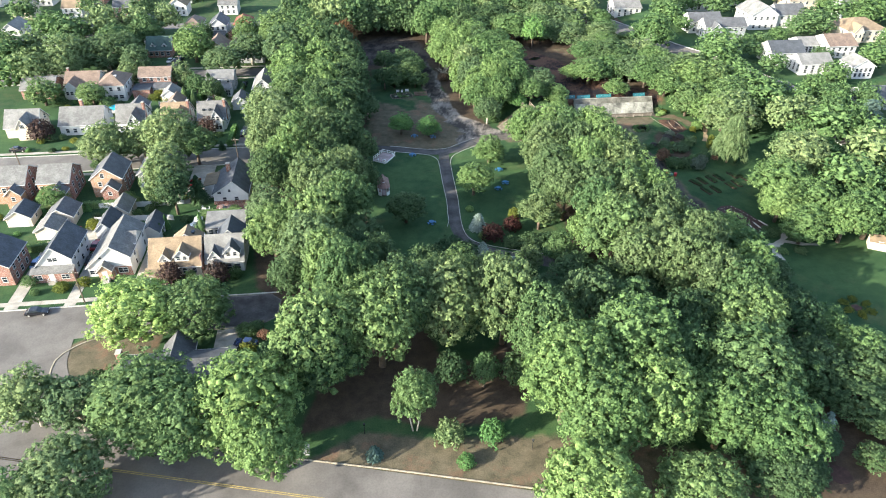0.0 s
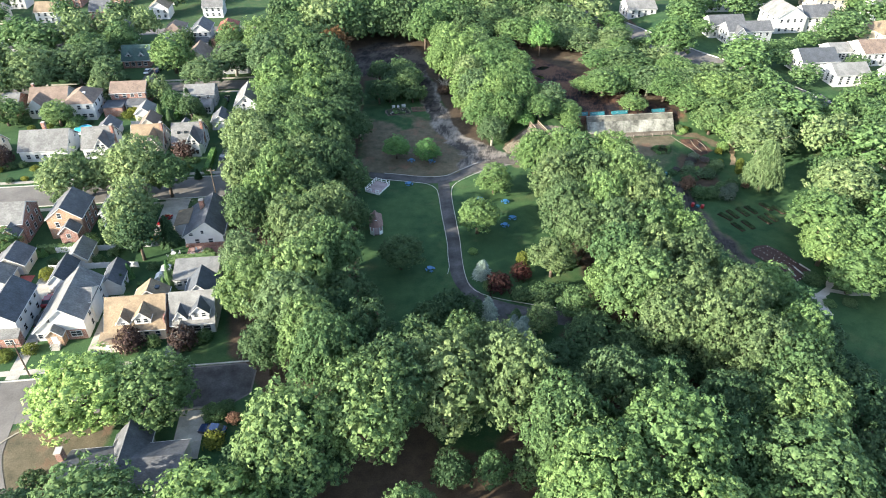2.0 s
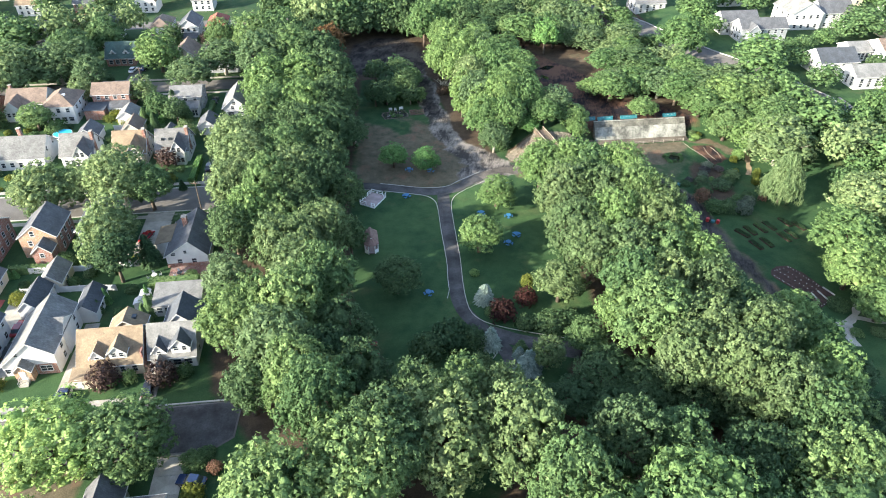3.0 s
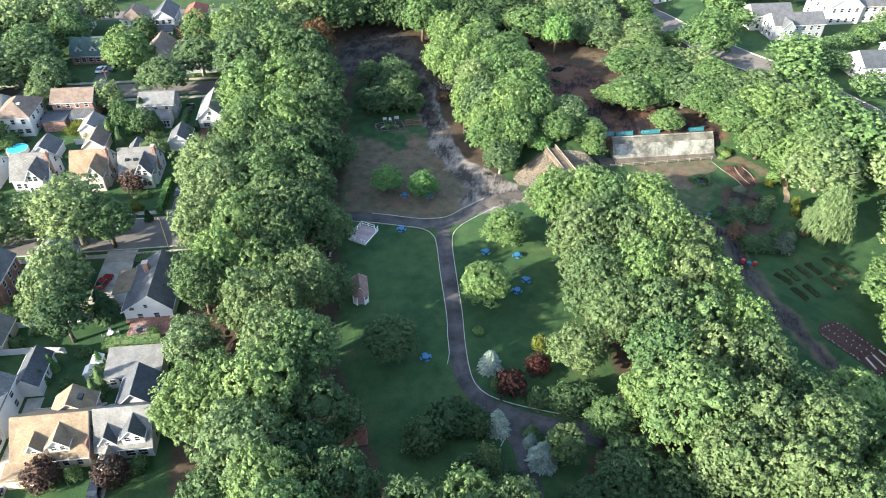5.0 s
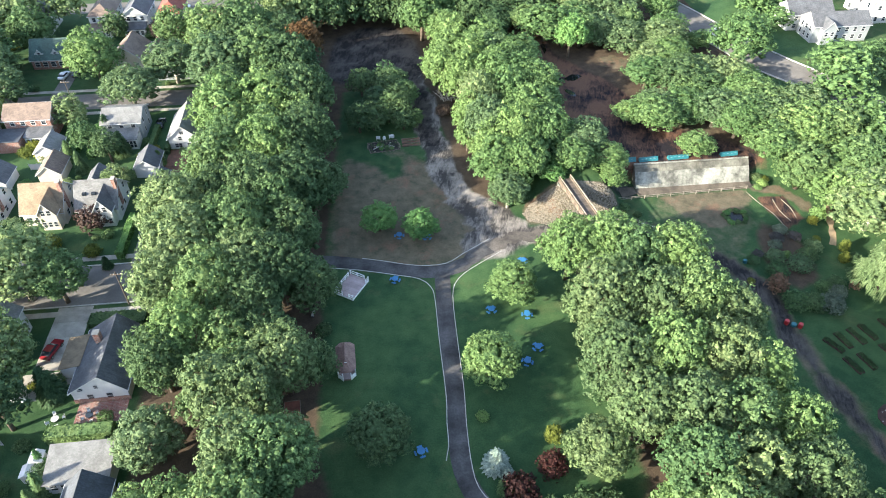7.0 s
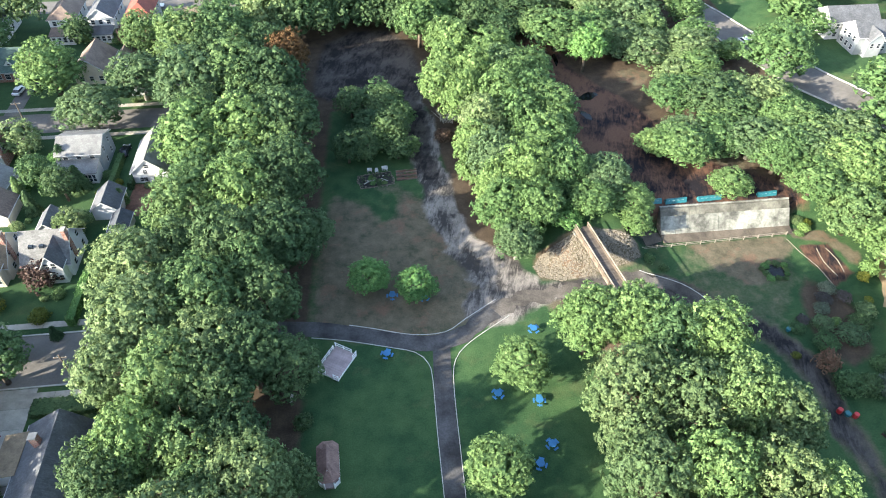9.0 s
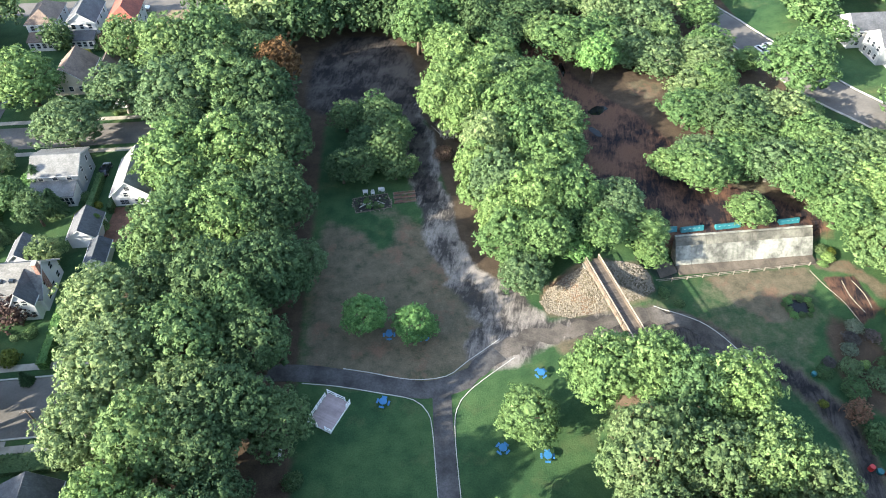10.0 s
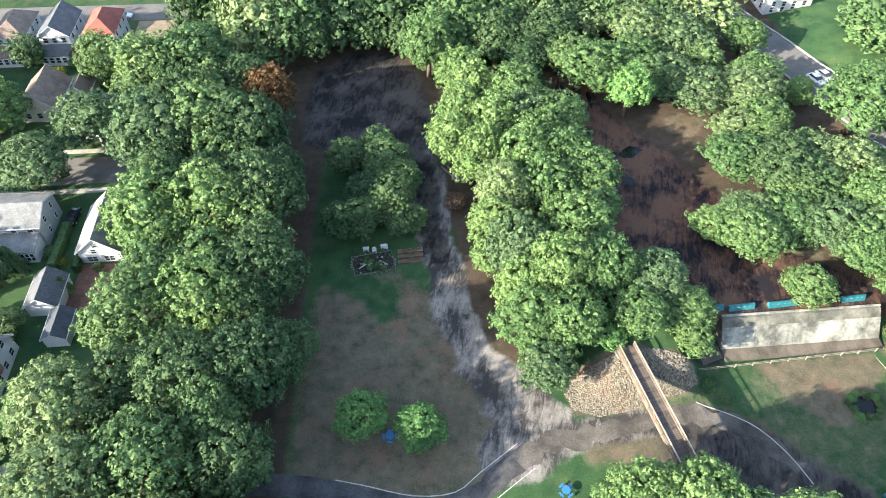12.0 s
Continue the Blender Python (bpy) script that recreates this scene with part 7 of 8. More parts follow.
for cx, cy, a, b, turn in ((60.6, 251.5, 1.4, 5.2, 0.15), (68.2, 244.6, 2.6, 1.6, 0.5), (63.6, 262.0, 1.2, 3.4, -0.2), (65.4, 236.6, 1.0, 2.2, 0.4)):
    ring = []
    for k in range(22):
        th = 6.283 * k / 22
        u, v = a * math.cos(th) * rnd.uniform(0.72, 1.15), b * math.sin(th) * rnd.uniform(0.72, 1.15)
        ring.append((cx + u * math.cos(turn) - v * math.sin(turn), cy + u * math.sin(turn) + v * math.cos(turn)))
    solo("puddle", slab(ring, 4.33, 0.1), POND, "shallow dark puddle on the drained basin floor", "water", "structure")


# ---- gardens ----
def drum(x, y, material, label, r=0.36, h=0.9):
    d = thing("plastic_drum", label, "drum", x, y)
    bm = bmesh.new()
    for k in range(4):
        tube(bm, (0, 0, h * k / 4), (0, 0, h * (k + 1) / 4), r * (0.94, 1.0, 1.04, 1.0)[k], r * (1.0, 1.04, 1.0, 0.92)[k], 14)
    part("body", bm, material, d)
    bm = bmesh.new()
    tube(bm, (0, 0, h), (0, 0, h + 0.05), r * 0.96, r * 0.96, 14)
    part("rim", bm, material, d)


RED_PLASTIC = plain("red_plastic", (0.42, 0.03, 0.03), 0.45, 0.15, 1.0, 6.0, 0.0)
drum(86.1, 158.0, RED_PLASTIC, "bright red plastic drum beside the garden beds", 0.42)
drum(88.2, 156.9, RED_PLASTIC, "bright red plastic drum beside the garden beds", 0.42)
drum(87.2, 157.4, TEAL, "low teal plastic tub between two red drums", 0.5, 0.5)
drum(85.8, 174.4, TEAL, "small teal plastic bin at the edge of a lawn", 0.42, 0.6)
def pond():
    p = thing("pond", "small dark pond with a rim of stones and plants", "pond", 90.2, 188.2, 0.0)
    n = 14
    rim = [(2.0 * math.cos(6.283 * i / n) * (1 + 0.12 * math.sin(3 * i)), 1.6 * math.sin(6.283 * i / n) * (1 + 0.1 * math.cos(2 * i))) for i in range(n)]
    part("water", slab(rim, 0.05, 0.2), POND, p)
    rnd = random.Random(8)
    for i in range(14):
        a = 6.283 * i / 14 + rnd.uniform(-0.15, 0.15)
        bm = bmesh.new()
        bmesh.ops.create_icosphere(bm, subdivisions=1, radius=rnd.uniform(0.08, 0.2), matrix=Matrix.Translation((2.15 * math.cos(a), 1.75 * math.sin(a), 0.08)))
        part("stone", bm, ROCK, p)
    for i in range(11):
        a = i * 0.571
        shrub(("mid", "park", "deep")[i % 3], 90.2 + (2.2 + 0.5 * (i % 2)) * math.cos(a), 188.2 + (1.9 + 0.4 * (i % 2)) * math.sin(a), rnd.uniform(0.5, 0.95), rnd.uniform(0.4, 0.7), "low plants round a small pond", "plant")


pond()


def garden_bed(x, y, rz, L, W, label, soil=SOIL, plants=0, kind="mid", edge=TIMBER, h=0.3):
    b = thing("garden_bed", label, "garden bed", x, y, terrain(x, y), rz)
    part("soil", box(-L / 2 + 0.08, L / 2 - 0.08, -W / 2 + 0.08, W / 2 - 0.08, -0.1, h - 0.06), soil, b)
    for x0, x1, y0, y1 in ((-L / 2, L / 2, -W / 2, -W / 2 + 0.08), (-L / 2, L / 2, W / 2 - 0.08, W / 2), (-L / 2, -L / 2 + 0.08, -W / 2 + 0.08, W / 2 - 0.08), (L / 2 - 0.08, L / 2, -W / 2 + 0.08, W / 2 - 0.08)):
        part("edge_board", box(x0, x1, y0, y1, -0.05, h), edge, b)
    if plants:
        tagged(part("planting", crown_bed(int(x * 10 + y), L - 0.3, W - 0.3, plants, h), LEAF[kind], b), "", "", "", "stuff")
    return b


def crown_bed(seed, L, W, n, z):
    rng = np.random.default_rng(seed)
    verts, faces = [], []
    for _ in range(n):
        c = np.array((rng.uniform(-L / 2, L / 2), rng.uniform(-W / 2, W / 2), z))
        for _ in range(9):
            p = c + rng.normal(size=3) * (0.16, 0.16, 0.1) + (0, 0, 0.12)
            a, b = rng.normal(size=3), rng.normal(size=3)
            a, b = a / np.linalg.norm(a) * 0.16, b / np.linalg.norm(b) * 0.12
            base = len(verts)
            verts.extend([(p - a).tolist(), (p + b).tolist(), (p + a).tolist()])
            faces.append([base, base + 1, base + 2])
    return verts, [], faces


rnd = random.Random(31)
for x, y, rz in ((92.1, 152.2, -61), (94.5, 153.1, -74), (97.4, 153.7, -73), (100.0, 154.4, -72), (93.1, 147.6, -72), (96.0, 148.2, -74), (101.2, 149.7, -72), (103.5, 150.7, -76), (104.6, 155.4, -72), (107.0, 153.6, -72)):
    garden_bed(x, y, rz, 3.8, 1.1, "narrow planted vegetable bed with low edges", SOIL, 110, "deep", SOIL, 0.24)
for k in range(3):
    garden_bed(22.2, 222.9 + 1.25 * k, 4, 4.6, 0.8, "raised brown vegetable bed beside the track", plain("brown_soil", (0.16, 0.08, 0.055), 0.95, 0.4) if k == 0 else bpy.data.materials["brown_soil"], 8, "mid")
garden_bed(15.4, 223.0, 8, 7.4, 4.4, "ornamental rock garden bed with pale stones", plain("garden_soil", (0.024, 0.022, 0.020), 0.95, 0.5), 50, "deep", ROCK, 0.16)
garden_bed(-3.2, 149.0, 4, 2.6, 3.6, "reddish bare garden plot under trees", plain("red_soil", (0.17, 0.06, 0.04), 0.95, 0.4))
garden_bed(3.6, 124.4, 4, 4.4, 4.2, "reddish planted garden plot in the shade", bpy.data.materials["red_soil"], 40, "deep")
rnd = random.Random(9)
for k in range(11):
    a, q = rnd.uniform(0, 6.283), rnd.uniform(0.2, 0.85)
    shrub(rnd.choice(("mid", "park", "deep", "oli")), 15.4 + 3.2 * q * math.cos(a), 222.9 + 1.9 * q * math.sin(a), rnd.uniform(0.3, 0.7), rnd.uniform(0.5, 1.0), "small plant among rocks in a garden bed", "plant")
for k in range(16):
    a, q = rnd.uniform(0, 6.283), rnd.uniform(0.1, 0.9)
    bm = bmesh.new()
    bmesh.ops.create_icosphere(bm, subdivisions=1, radius=rnd.uniform(0.12, 0.26), matrix=Matrix.Translation((15.4 + 3.2 * q * math.cos(a), 222.9 + 1.9 * q * math.sin(a), 0.2)))
    solo("rock", bm, ROCK if k % 3 else KERB, "rock set among plants in a garden bed", "rock")
covering("edging", ribbon([(12.8, 221.8), (14.2, 222.8), (15.6, 221.9), (16.6, 223.4), (18.0, 222.4)], 0.16, 0.24, 0.14), KERB, "winding pale stone edging in a garden bed", "kerb")
rnd = random.Random(44)
for i in range(26):
    a = 6.283 * i / 26
    bm = bmesh.new()
    bmesh.ops.create_icosphere(bm, subdivisions=1, radius=rnd.uniform(0.14, 0.26), matrix=Matrix.Translation((15.4 + 4.0 * math.cos(a), 222.9 + 2.5 * math.sin(a), 0.12)))
    solo("rock", bm, ROCK, "pale edging rock round a garden bed", "rock")
for x, y in ((14.2, 225.9), (17.4, 226.3)):
    c = thing("garden_stand", "small white potting stand at the copse's edge", "stand", x, y)
    for sx in (-0.42, 0.42):
        part("leg", box(sx - 0.05, sx + 0.05, -0.05, 0.05, 0, 1.0), WHITE, c)
    part("panel", box(-0.5, 0.5, -0.03, 0.03, 0.35, 1.0, 0.01), WHITE, c)
    part("top", box(-0.55, 0.55, -0.28, 0.28, 1.0, 1.05, 0.01), WHITE, c)


def rose_bed():
    """A bare planted bed, rounded at one end, with rows of white markers and a slatted frame at the other."""
    b = thing("garden_bed", "long dark red soil bed with rows of pale markers", "garden bed", 96.0, 133.0)
    outline = [(-4.9, 4.2), (-4.1, 5.6), (-2.4, 6.6), (0.2, 6.6), (2.3, 3.8), (3.7, -1.0), (4.7, -4.5), (-0.1, -7.1), (-1.0, -3.9), (-4.7, 3.0)]
    part("soil", slab(outline, 0.1), SOIL, b)
    rows = (((-4.5, 3.6), (-1.2, -3.0), 13), ((-2.6, 4.6), (0.9, -2.2), 8), ((-3.9, 5.1), (-0.2, 6.0), 5), ((0.4, 5.8), (3.2, -0.8), 10), ((-0.9, 4.4), (1.9, -1.6), 7), ((0.2, -6.6), (4.2, -4.4), 7))
    rng = random.Random(77)
    for (xa, ya), (xb, yb), n in rows:
        for i in range(n):
            f = (i + rng.uniform(-0.22, 0.22)) / (n - 1)
            bm = bmesh.new()
            bmesh.ops.create_icosphere(bm, subdivisions=1, radius=rng.uniform(0.08, 0.14), matrix=Matrix.Translation((xa + (xb - xa) * f + rng.uniform(-0.12, 0.12), ya + (yb - ya) * f, 0.16)))
            part("marker_stone", bm, KERB, b)
    for (xa, ya), (xb, yb) in (((3.7, -1.2), (4.7, -3.9)), ((1.9, -2.1), (2.4, -5.0)), ((0.2, -2.6), (0.4, -5.4))):
        bm = bmesh.new()
        m = Matrix.Translation(((xa + xb) / 2, (ya + yb) / 2, 0)) @ Matrix.Rotation(math.atan2(yb - ya, xb - xa), 4, "Z")
        half = math.hypot(xb - xa, yb - ya) / 2
        add_box(bm, -half, half, -0.13, 0.13, 0.1, 0.3, m)
        part("slat", bm, KERB, b)


rose_bed()
covering("path", ribbon([(95, 120.6), (98.4, 121.2), (101.4, 123.2), (106.4, 128.4)], 1.5, 0.05, rag=0.3), CONCRETE, "pale stone garden path", "path")
covering("path", ribbon([(96.2, 115), (96.8, 118), (98.6, 121)], 1.9, 0.055, rag=0.3), CONCRETE, "pale stone garden path", "path")
covering("path", ribbon([(100.6, 122.6), (104.8, 120.8), (109, 120.2)], 1.1, 0.06, rag=0.2), CONCRETE, "pale stone garden path", "path")
covering("path", ribbon([(112.6, 190), (110.8, 186), (108.6, 181.4), (106.6, 177.4)], 1.3, 0.05, rag=0.3), plain("sandy_path", (0.30, 0.22, 0.13), 0.95, 0.3), "sandy path along the slope", "path")


def flower_bed():
    f = thing("flower_bed", "flower-shaped bed of six golden-green clumps on a lawn", "flower bed", 103.0, 96.9)
    part("soil", slab([(1.2 * math.cos(1.047 * i), 1.2 * math.sin(1.047 * i)) for i in range(6)], 0.06), SOIL, f)
    for i in range(6):
        m = Matrix.Rotation(1.047 * i + 0.3, 4, "Z") @ Matrix.Translation((2.6, 0, 0)) @ Matrix.Diagonal((1.0, 0.62, 1, 1))
        v, e, q, _ = crown_mesh(60 + i, 1.5, 0.02, 0.75, 110, 8, 0.17, 0.8)
        part("petal_clump", ([(m @ Vector(p))[:] for p in v], e, q), LEAF["gold"], f)


flower_bed()
for x, y, kind, r, h, label in (
        (-0.2, 70.4, "pin", 1.3, 2.6, ""),
        (27.9, 135.9, "blue", 1.9, 4.4, ""), (26.8, 123.2, "blue", 1.9, 4.6, ""), (32.6, 116.3, "blue", 2.2, 5.0, ""), (31.6, 119.6, "blue", 1.1, 2.8, ""), (29.4, 134.2, "blue", 1.0, 2.0, ""),
        (32.2, 121.0, "deep", 1.4, 3.0, ""), (-38.4, 139.0, "mid", 1.2, 5.6, ""), (-38.9, 136.8, "mid", 1.1, 5.0, ""),
        (-54.4, 219.6, "deep", 1.5, 6.0, ""), (-58.6, 225.2, "mid", 1.4, 5.4, ""), (-40.9, 186.4, "deep", 1.0, 3.0, ""), (-42.0, 156.0, "deep", 2.2, 8.0, "")):
    conifer(kind, x, y, r, h, "pale blue spruce on the lawn" if kind == "blue" else "narrow green conifer with dense needles")
for x, y, kind, r, h, label in (
        (12.4, 72.2, "pale", 2.7, 4.0, "rounded grey-green shrub on dry grass"), (19.4, 71.4, "park", 2.2, 4.6, "bright green egg-shaped shrub"), (14.4, 67.2, "park", 1.6, 2.0, "small bright green shrub on dry grass"),
        (27.2, 144.3, "lime", 1.1, 1.4, "small round green shrub on the lawn"), (36.1, 134.2, "maroon", 2.4, 3.6, "dark maroon shrub in a lawn bed"), (30.6, 130.6, "maroon", 2.9, 4.0, "dark maroon rounded shrub in a lawn bed"),
        (37.6, 139.4, "gold", 1.5, 3.0, "golden-green shrub in a lawn bed"), (28.6, 131.6, "mid", 1.5, 1.6, "low green shrub in a lawn bed"), (39.4, 126.6, "deep", 3.6, 3.2, "dark spreading shrub beside the path"), (34.6, 127.6, "deep", 2.2, 2.2, "dark spreading shrub beside the path"),
        (43.2, 127.4, "deep", 2.6, 3.0, "dark spreading shrub beside the path"), (19.4, 124.4, "deep", 4.0, 5.0, "large dark green shrub beside the path"), (23.4, 123.4, "deep", 2.8, 4.4, "large dark green shrub beside the path"),
        (14.6, 121.6, "deep", 3.6, 5.0, "large dark green shrub in shade"), (24.0, 116.6, "oli", 2.4, 4.4, "olive shrub in shade"), (21.0, 114.0, "deep", 3.2, 5.2, "large dark green shrub in shade"), (26.8, 112.0, "deep", 2.6, 4.2, "dark green shrub in shade"),
        (84.4, 168.9, "gold", 0.8, 1.0, "small golden shrub beside the lane"), (88.2, 166.4, "rose", 2.1, 3.6, "reddish shrub beside the drive"), (89.8, 162.0, "mid", 2.6, 2.8, "green shrub in the garden"), (92.8, 161.6, "deep", 2.4, 2.8, "dark green shrub in the garden"),
        (96.4, 160.8, "silver", 2.5, 2.8, "silver-leaved shrub beside the garden beds"), (99.1, 163.6, "silver", 1.8, 2.4, "silver-leaved shrub beside the garden beds"), (100.4, 166.2, "deep", 1.9, 1.8, "dark green shrub in the garden"), (97.6, 165.6, "mid", 1.6, 1.6, "green shrub in the garden"),
        (97.4, 182.6, "silver", 1.7, 1.4, "low silvery shrub in a rock garden"), (95.6, 180.4, "violet", 1.6, 1.3, "low dusky violet shrub in a rock garden"), (94.0, 178.2, "silver", 1.5, 1.4, "low silvery shrub in a rock garden"), (99.6, 180.4, "violet", 1.5, 1.2, "low dusky violet shrub in a rock garden"),
        (92.2, 174.6, "sil", 2.0, 2.0, "blue-green spreading shrub in a rock garden"), (90.8, 170.8, "mid", 2.4, 1.9, "green spreading shrub in a rock garden"), (95.8, 171.8, "sil", 2.6, 2.4, "blue-green spreading shrub in a rock garden"), (98.8, 174.2, "deep", 2.2, 2.2, "dark green shrub in a rock garden"),
        (101.4, 176.6, "sil", 1.9, 2.2, "blue-green shrub in a rock garden"), (94.8, 174.9, "lime", 0.9, 1.6, "small pale spiky plant in a rock garden"), (103.8, 179.2, "gold", 0.9, 1.0, "small golden shrub in a rock garden"), (87.4, 174.4, "mid", 1.5, 1.2, "low green shrub beside the lane"), (89.4, 176.2, "violet", 1.2, 0.9, "low dusky violet plants beside the lane"),
        (107.4, 175.4, "gold", 1.1, 3.0, "bright yellow upright shrub at the garden's edge"), (105.6, 172.4, "gold", 1.1, 2.6, "bright yellow upright shrub at the garden's edge"), (108.0, 172.2, "deep", 1.6, 2.0, "dark shrub in the garden"), (105.6, 168.6, "deep", 1.5, 1.6, "dark shrub in the garden"), (104.0, 165.4, "rose", 1.2, 1.2, "reddish low shrub in the garden"),
        (100.8, 201.0, "oli", 1.5, 1.3, "olive tuft of tall grass at the dam's end"), (101.4, 198.8, "lime", 1.4, 1.1, "bright green shrub at the dam's end"), (99.6, 197.4, "lime", 1.0, 0.8, "bright green shrub at the dam's end"), (102.6, 200.2, "gold", 1.1, 1.0, "golden tuft of grass at the dam's end"),
        (107.6, 186.0, "lime", 1.8, 2.6, "bright green shrub at the wood's edge"), (105.8, 184.6, "gold", 1.2, 1.6, "golden shrub at the wood's edge"),
        (-42.4, 121.6, "plum", 2.9, 4.6, "dusky plum-leaved small tree before a house"), (-32.4, 121.0, "plum", 2.7, 4.6, "dusky plum-leaved small tree before a house"), (-29.0, 122.4, "mid", 1.7, 2.2, "green shrub at a house front"),
        (-38.2, 121.8, "mid", 1.4, 2.6, "green shrub at a house front"), (-61.0, 122.8, "gold", 1.5, 1.8, "golden-green rounded shrub at a house front"), (-65.2, 121.6, "gold", 1.9, 1.5, "flowering low shrub at a house front"), (-72.4, 124.0, "mid", 1.7, 2.2, "green shrub at a house front"),
        (-95.8, 199.0, "plum", 4.0, 6.0, "dusky plum-leaved tree before a pale house"), (-46.6, 199.6, "plum", 3.4, 4.6, "dusky plum-leaved tree before a white house"), (-50.4, 290.4, "plum", 2.8, 4.6, "dusky plum-leaved tree in a back yard"),
        (-24.4, 103.2, "mid", 2.2, 1.8, "green shrub beside a driveway"), (-22.6, 104.4, "mid", 1.6, 1.4, "green shrub beside a driveway"), (-23.4, 97.2, "gold", 2.0, 2.0, "golden shrub beside a driveway"), (-20.8, 101.6, "rose", 1.3, 1.6, "reddish shrub beside a driveway"),
        (-49.4, 88.0, "deep", 2.6, 3.0, "dark shrub beside the corner house"), (-49.6, 92.4, "deep", 2.2, 2.6, "dark shrub beside the corner house"), (-64.6, 226.4, "gold", 2.4, 2.2, "golden shrubs in a back yard"), (-68.0, 229.8, "gold", 2.2, 2.4, "golden shrubs in a back yard"),
        (-83.0, 222.0, "mid", 2.6, 3.4, "green shrub in a back yard"), (-90.0, 226.0, "mid", 2.8, 3.0, "green shrub in a back yard"), (31.6, 236.4, "rose", 2.2, 2.6, "rounded tan-brown bush beside the track"),
        (66.8, 193.4, "mid", 1.3, 1.0, "low plants beside the drive"), (69.0, 191.0, "deep", 1.0, 0.8, "low plants beside the drive"), (44.0, 198.8, "mid", 2.2, 2.4, "green shrub on the stone bank"), (-70.4, 120.6, "mid", 1.1, 1.2, "green shrub at a house front"),
        (1.6, 165.0, "deep", 1.6, 1.8, "dark shrub under trees"), (98.2, 118.0, "mid", 1.4, 1.0, "low garden plants beside a stone path"),
        (102.6, 117.6, "pale", 1.6, 1.0, "low garden plants beside a stone path"), (99.2, 125.8, "deep", 2.4, 1.6, "dark shrub beside a stone path"), (105.0, 125.0, "deep", 2.6, 1.8, "dark shrub beside a stone path")):
    shrub(kind, x, y, r, h, label)
for k in range(9):
    conifer("park", -79.4 + 1.25 * k, 153.6 + 0.12 * k, 0.75, 1.9, "small clipped cypress in a garden row")
for x, y, kind, r, h in ((-39.8, 143.4, "park", 0.9, 4.6), (-47.9, 143.8, "park", 0.8, 4.2), (-48.6, 141.0, "deep", 0.8, 3.6), (-46.8, 226.3, "deep", 2.0, 6.4), (-51.5, 233.2, "deep", 2.2, 7.0), (-37.2, 221.0, "mid", 1.2, 4.0)):
    conifer(kind, x, y, r, h, "narrow green conifer in a back yard")
for x, y, kind, r, h in ((-79.4, 161.6, "park", 1.9, 2.4), (-76.6, 158.0, "park", 1.6, 2.0), (-73.8, 178.2, "mid", 2.0, 2.4), (-60.6, 158.8, "mid", 1.8, 2.4), (-50.6, 146.2, "gold", 1.4, 1.2), (-56.4, 150.6, "mid", 1.5, 1.7), (-54.0, 153.2, "pale", 1.4, 1.5),
                         (-91.0, 228.4, "gold", 2.8, 2.2), (-84.0, 227.6, "park", 2.8, 2.0), (-99.8, 227.0, "mid", 2.4, 2.2), (-69.2, 228.0, "gold", 2.2, 2.0), (-55.0, 236.4, "park", 1.6, 2.2), (-41.2, 223.4, "gold", 1.8, 2.2), (-66.6, 151.2, "deep", 1.2, 1.2), (-44.6, 139.8, "mid", 1.3, 1.6)):
    shrub(kind, x, y, r, h, "rounded garden shrub in a back yard")
conifer("blue", 75.6, 66.2, 1.7, 5.6, "pale blue spruce at the wood's edge")
solo("soil_patch", slab([(73.6 + 2.0 * math.cos(0.628 * k) * (1 + 0.15 * (k % 2)), 58.4 + 1.8 * math.sin(0.628 * k)) for k in range(10)], 0.05), SOIL, "bare dark soil patch on a shaded lawn", "soil", "structure")
covering("edging", ribbon([(84.4, 72.6), (85.6, 70.2), (88.6, 68.8), (93.0, 68.6)], 0.18, 0.1), KERB, "thin pale edging curving through shade", "kerb")
# planting between the houses
rnd = random.Random(77)
beds = 0
while beds < 95:
    x, y, r = rnd.uniform(-100, -31), rnd.choice((rnd.uniform(134, 159), rnd.uniform(210, 236), rnd.uniform(258, 292), rnd.uniform(189.5, 201))), rnd.uniform(0.7, 1.9)
    clear = all(x < a - r or x > b + r or y < c - r or y > d + r for a, b, c, d in BOXES) and not any(abs(x - c) < 2.6 for c in (-62, -73.6, -49.2, -35.7, -70.6))
    if clear:
        beds += 1
        shrub(rnd.choice(("mid", "park", "deep", "mid", "gold", "pale")), x, y, r, r * rnd.uniform(0.9, 1.5), "leafy garden shrub between the houses")
for x0, x1, y0, y1, hh, kind, label in (
        (-54.6, -53.2, 224.6, 234.0, 2.0, "park", "bright clipped hedge between back yards"), (-36.9, -35.9, 225.0, 234.6, 1.8, "deep", "dark clipped hedge beside a white house"),
        (-40.6, -30.6, 147.0, 149.2, 1.8, "mid", "clipped green hedge behind a garage"), (-71.0, -62.8, 155.2, 156.4, 1.8, "mid", "clipped green hedge behind brick houses"), (-39.6, -38.2, 188.6, 201.0, 1.8, "park", "clipped green hedge beside a driveway"),
        (-41.2, -39.9, 226.0, 236.0, 1.7, "mid", "clipped green hedge between gardens"), (-59.0, -57.4, 224.0, 236.0, 1.8, "park", "clipped green hedge between gardens"), (-40.4, -30.4, 170.4, 173.4, 1.2, "deep", "dark clipped hedge on a front lawn"),
        (-63.0, -51.0, 291.0, 294.0, 2.4, "mid", "green hedge in a back yard"), (-41.0, -36.4, 286.6, 289.4, 4.0, "deep", "tall dark green hedge in a back yard"), (-78.0, -73.0, 136.6, 138.0, 1.8, "mid", "green hedge between gardens")):
    hedge(x0, x1, y0, y1, hh, kind, label)


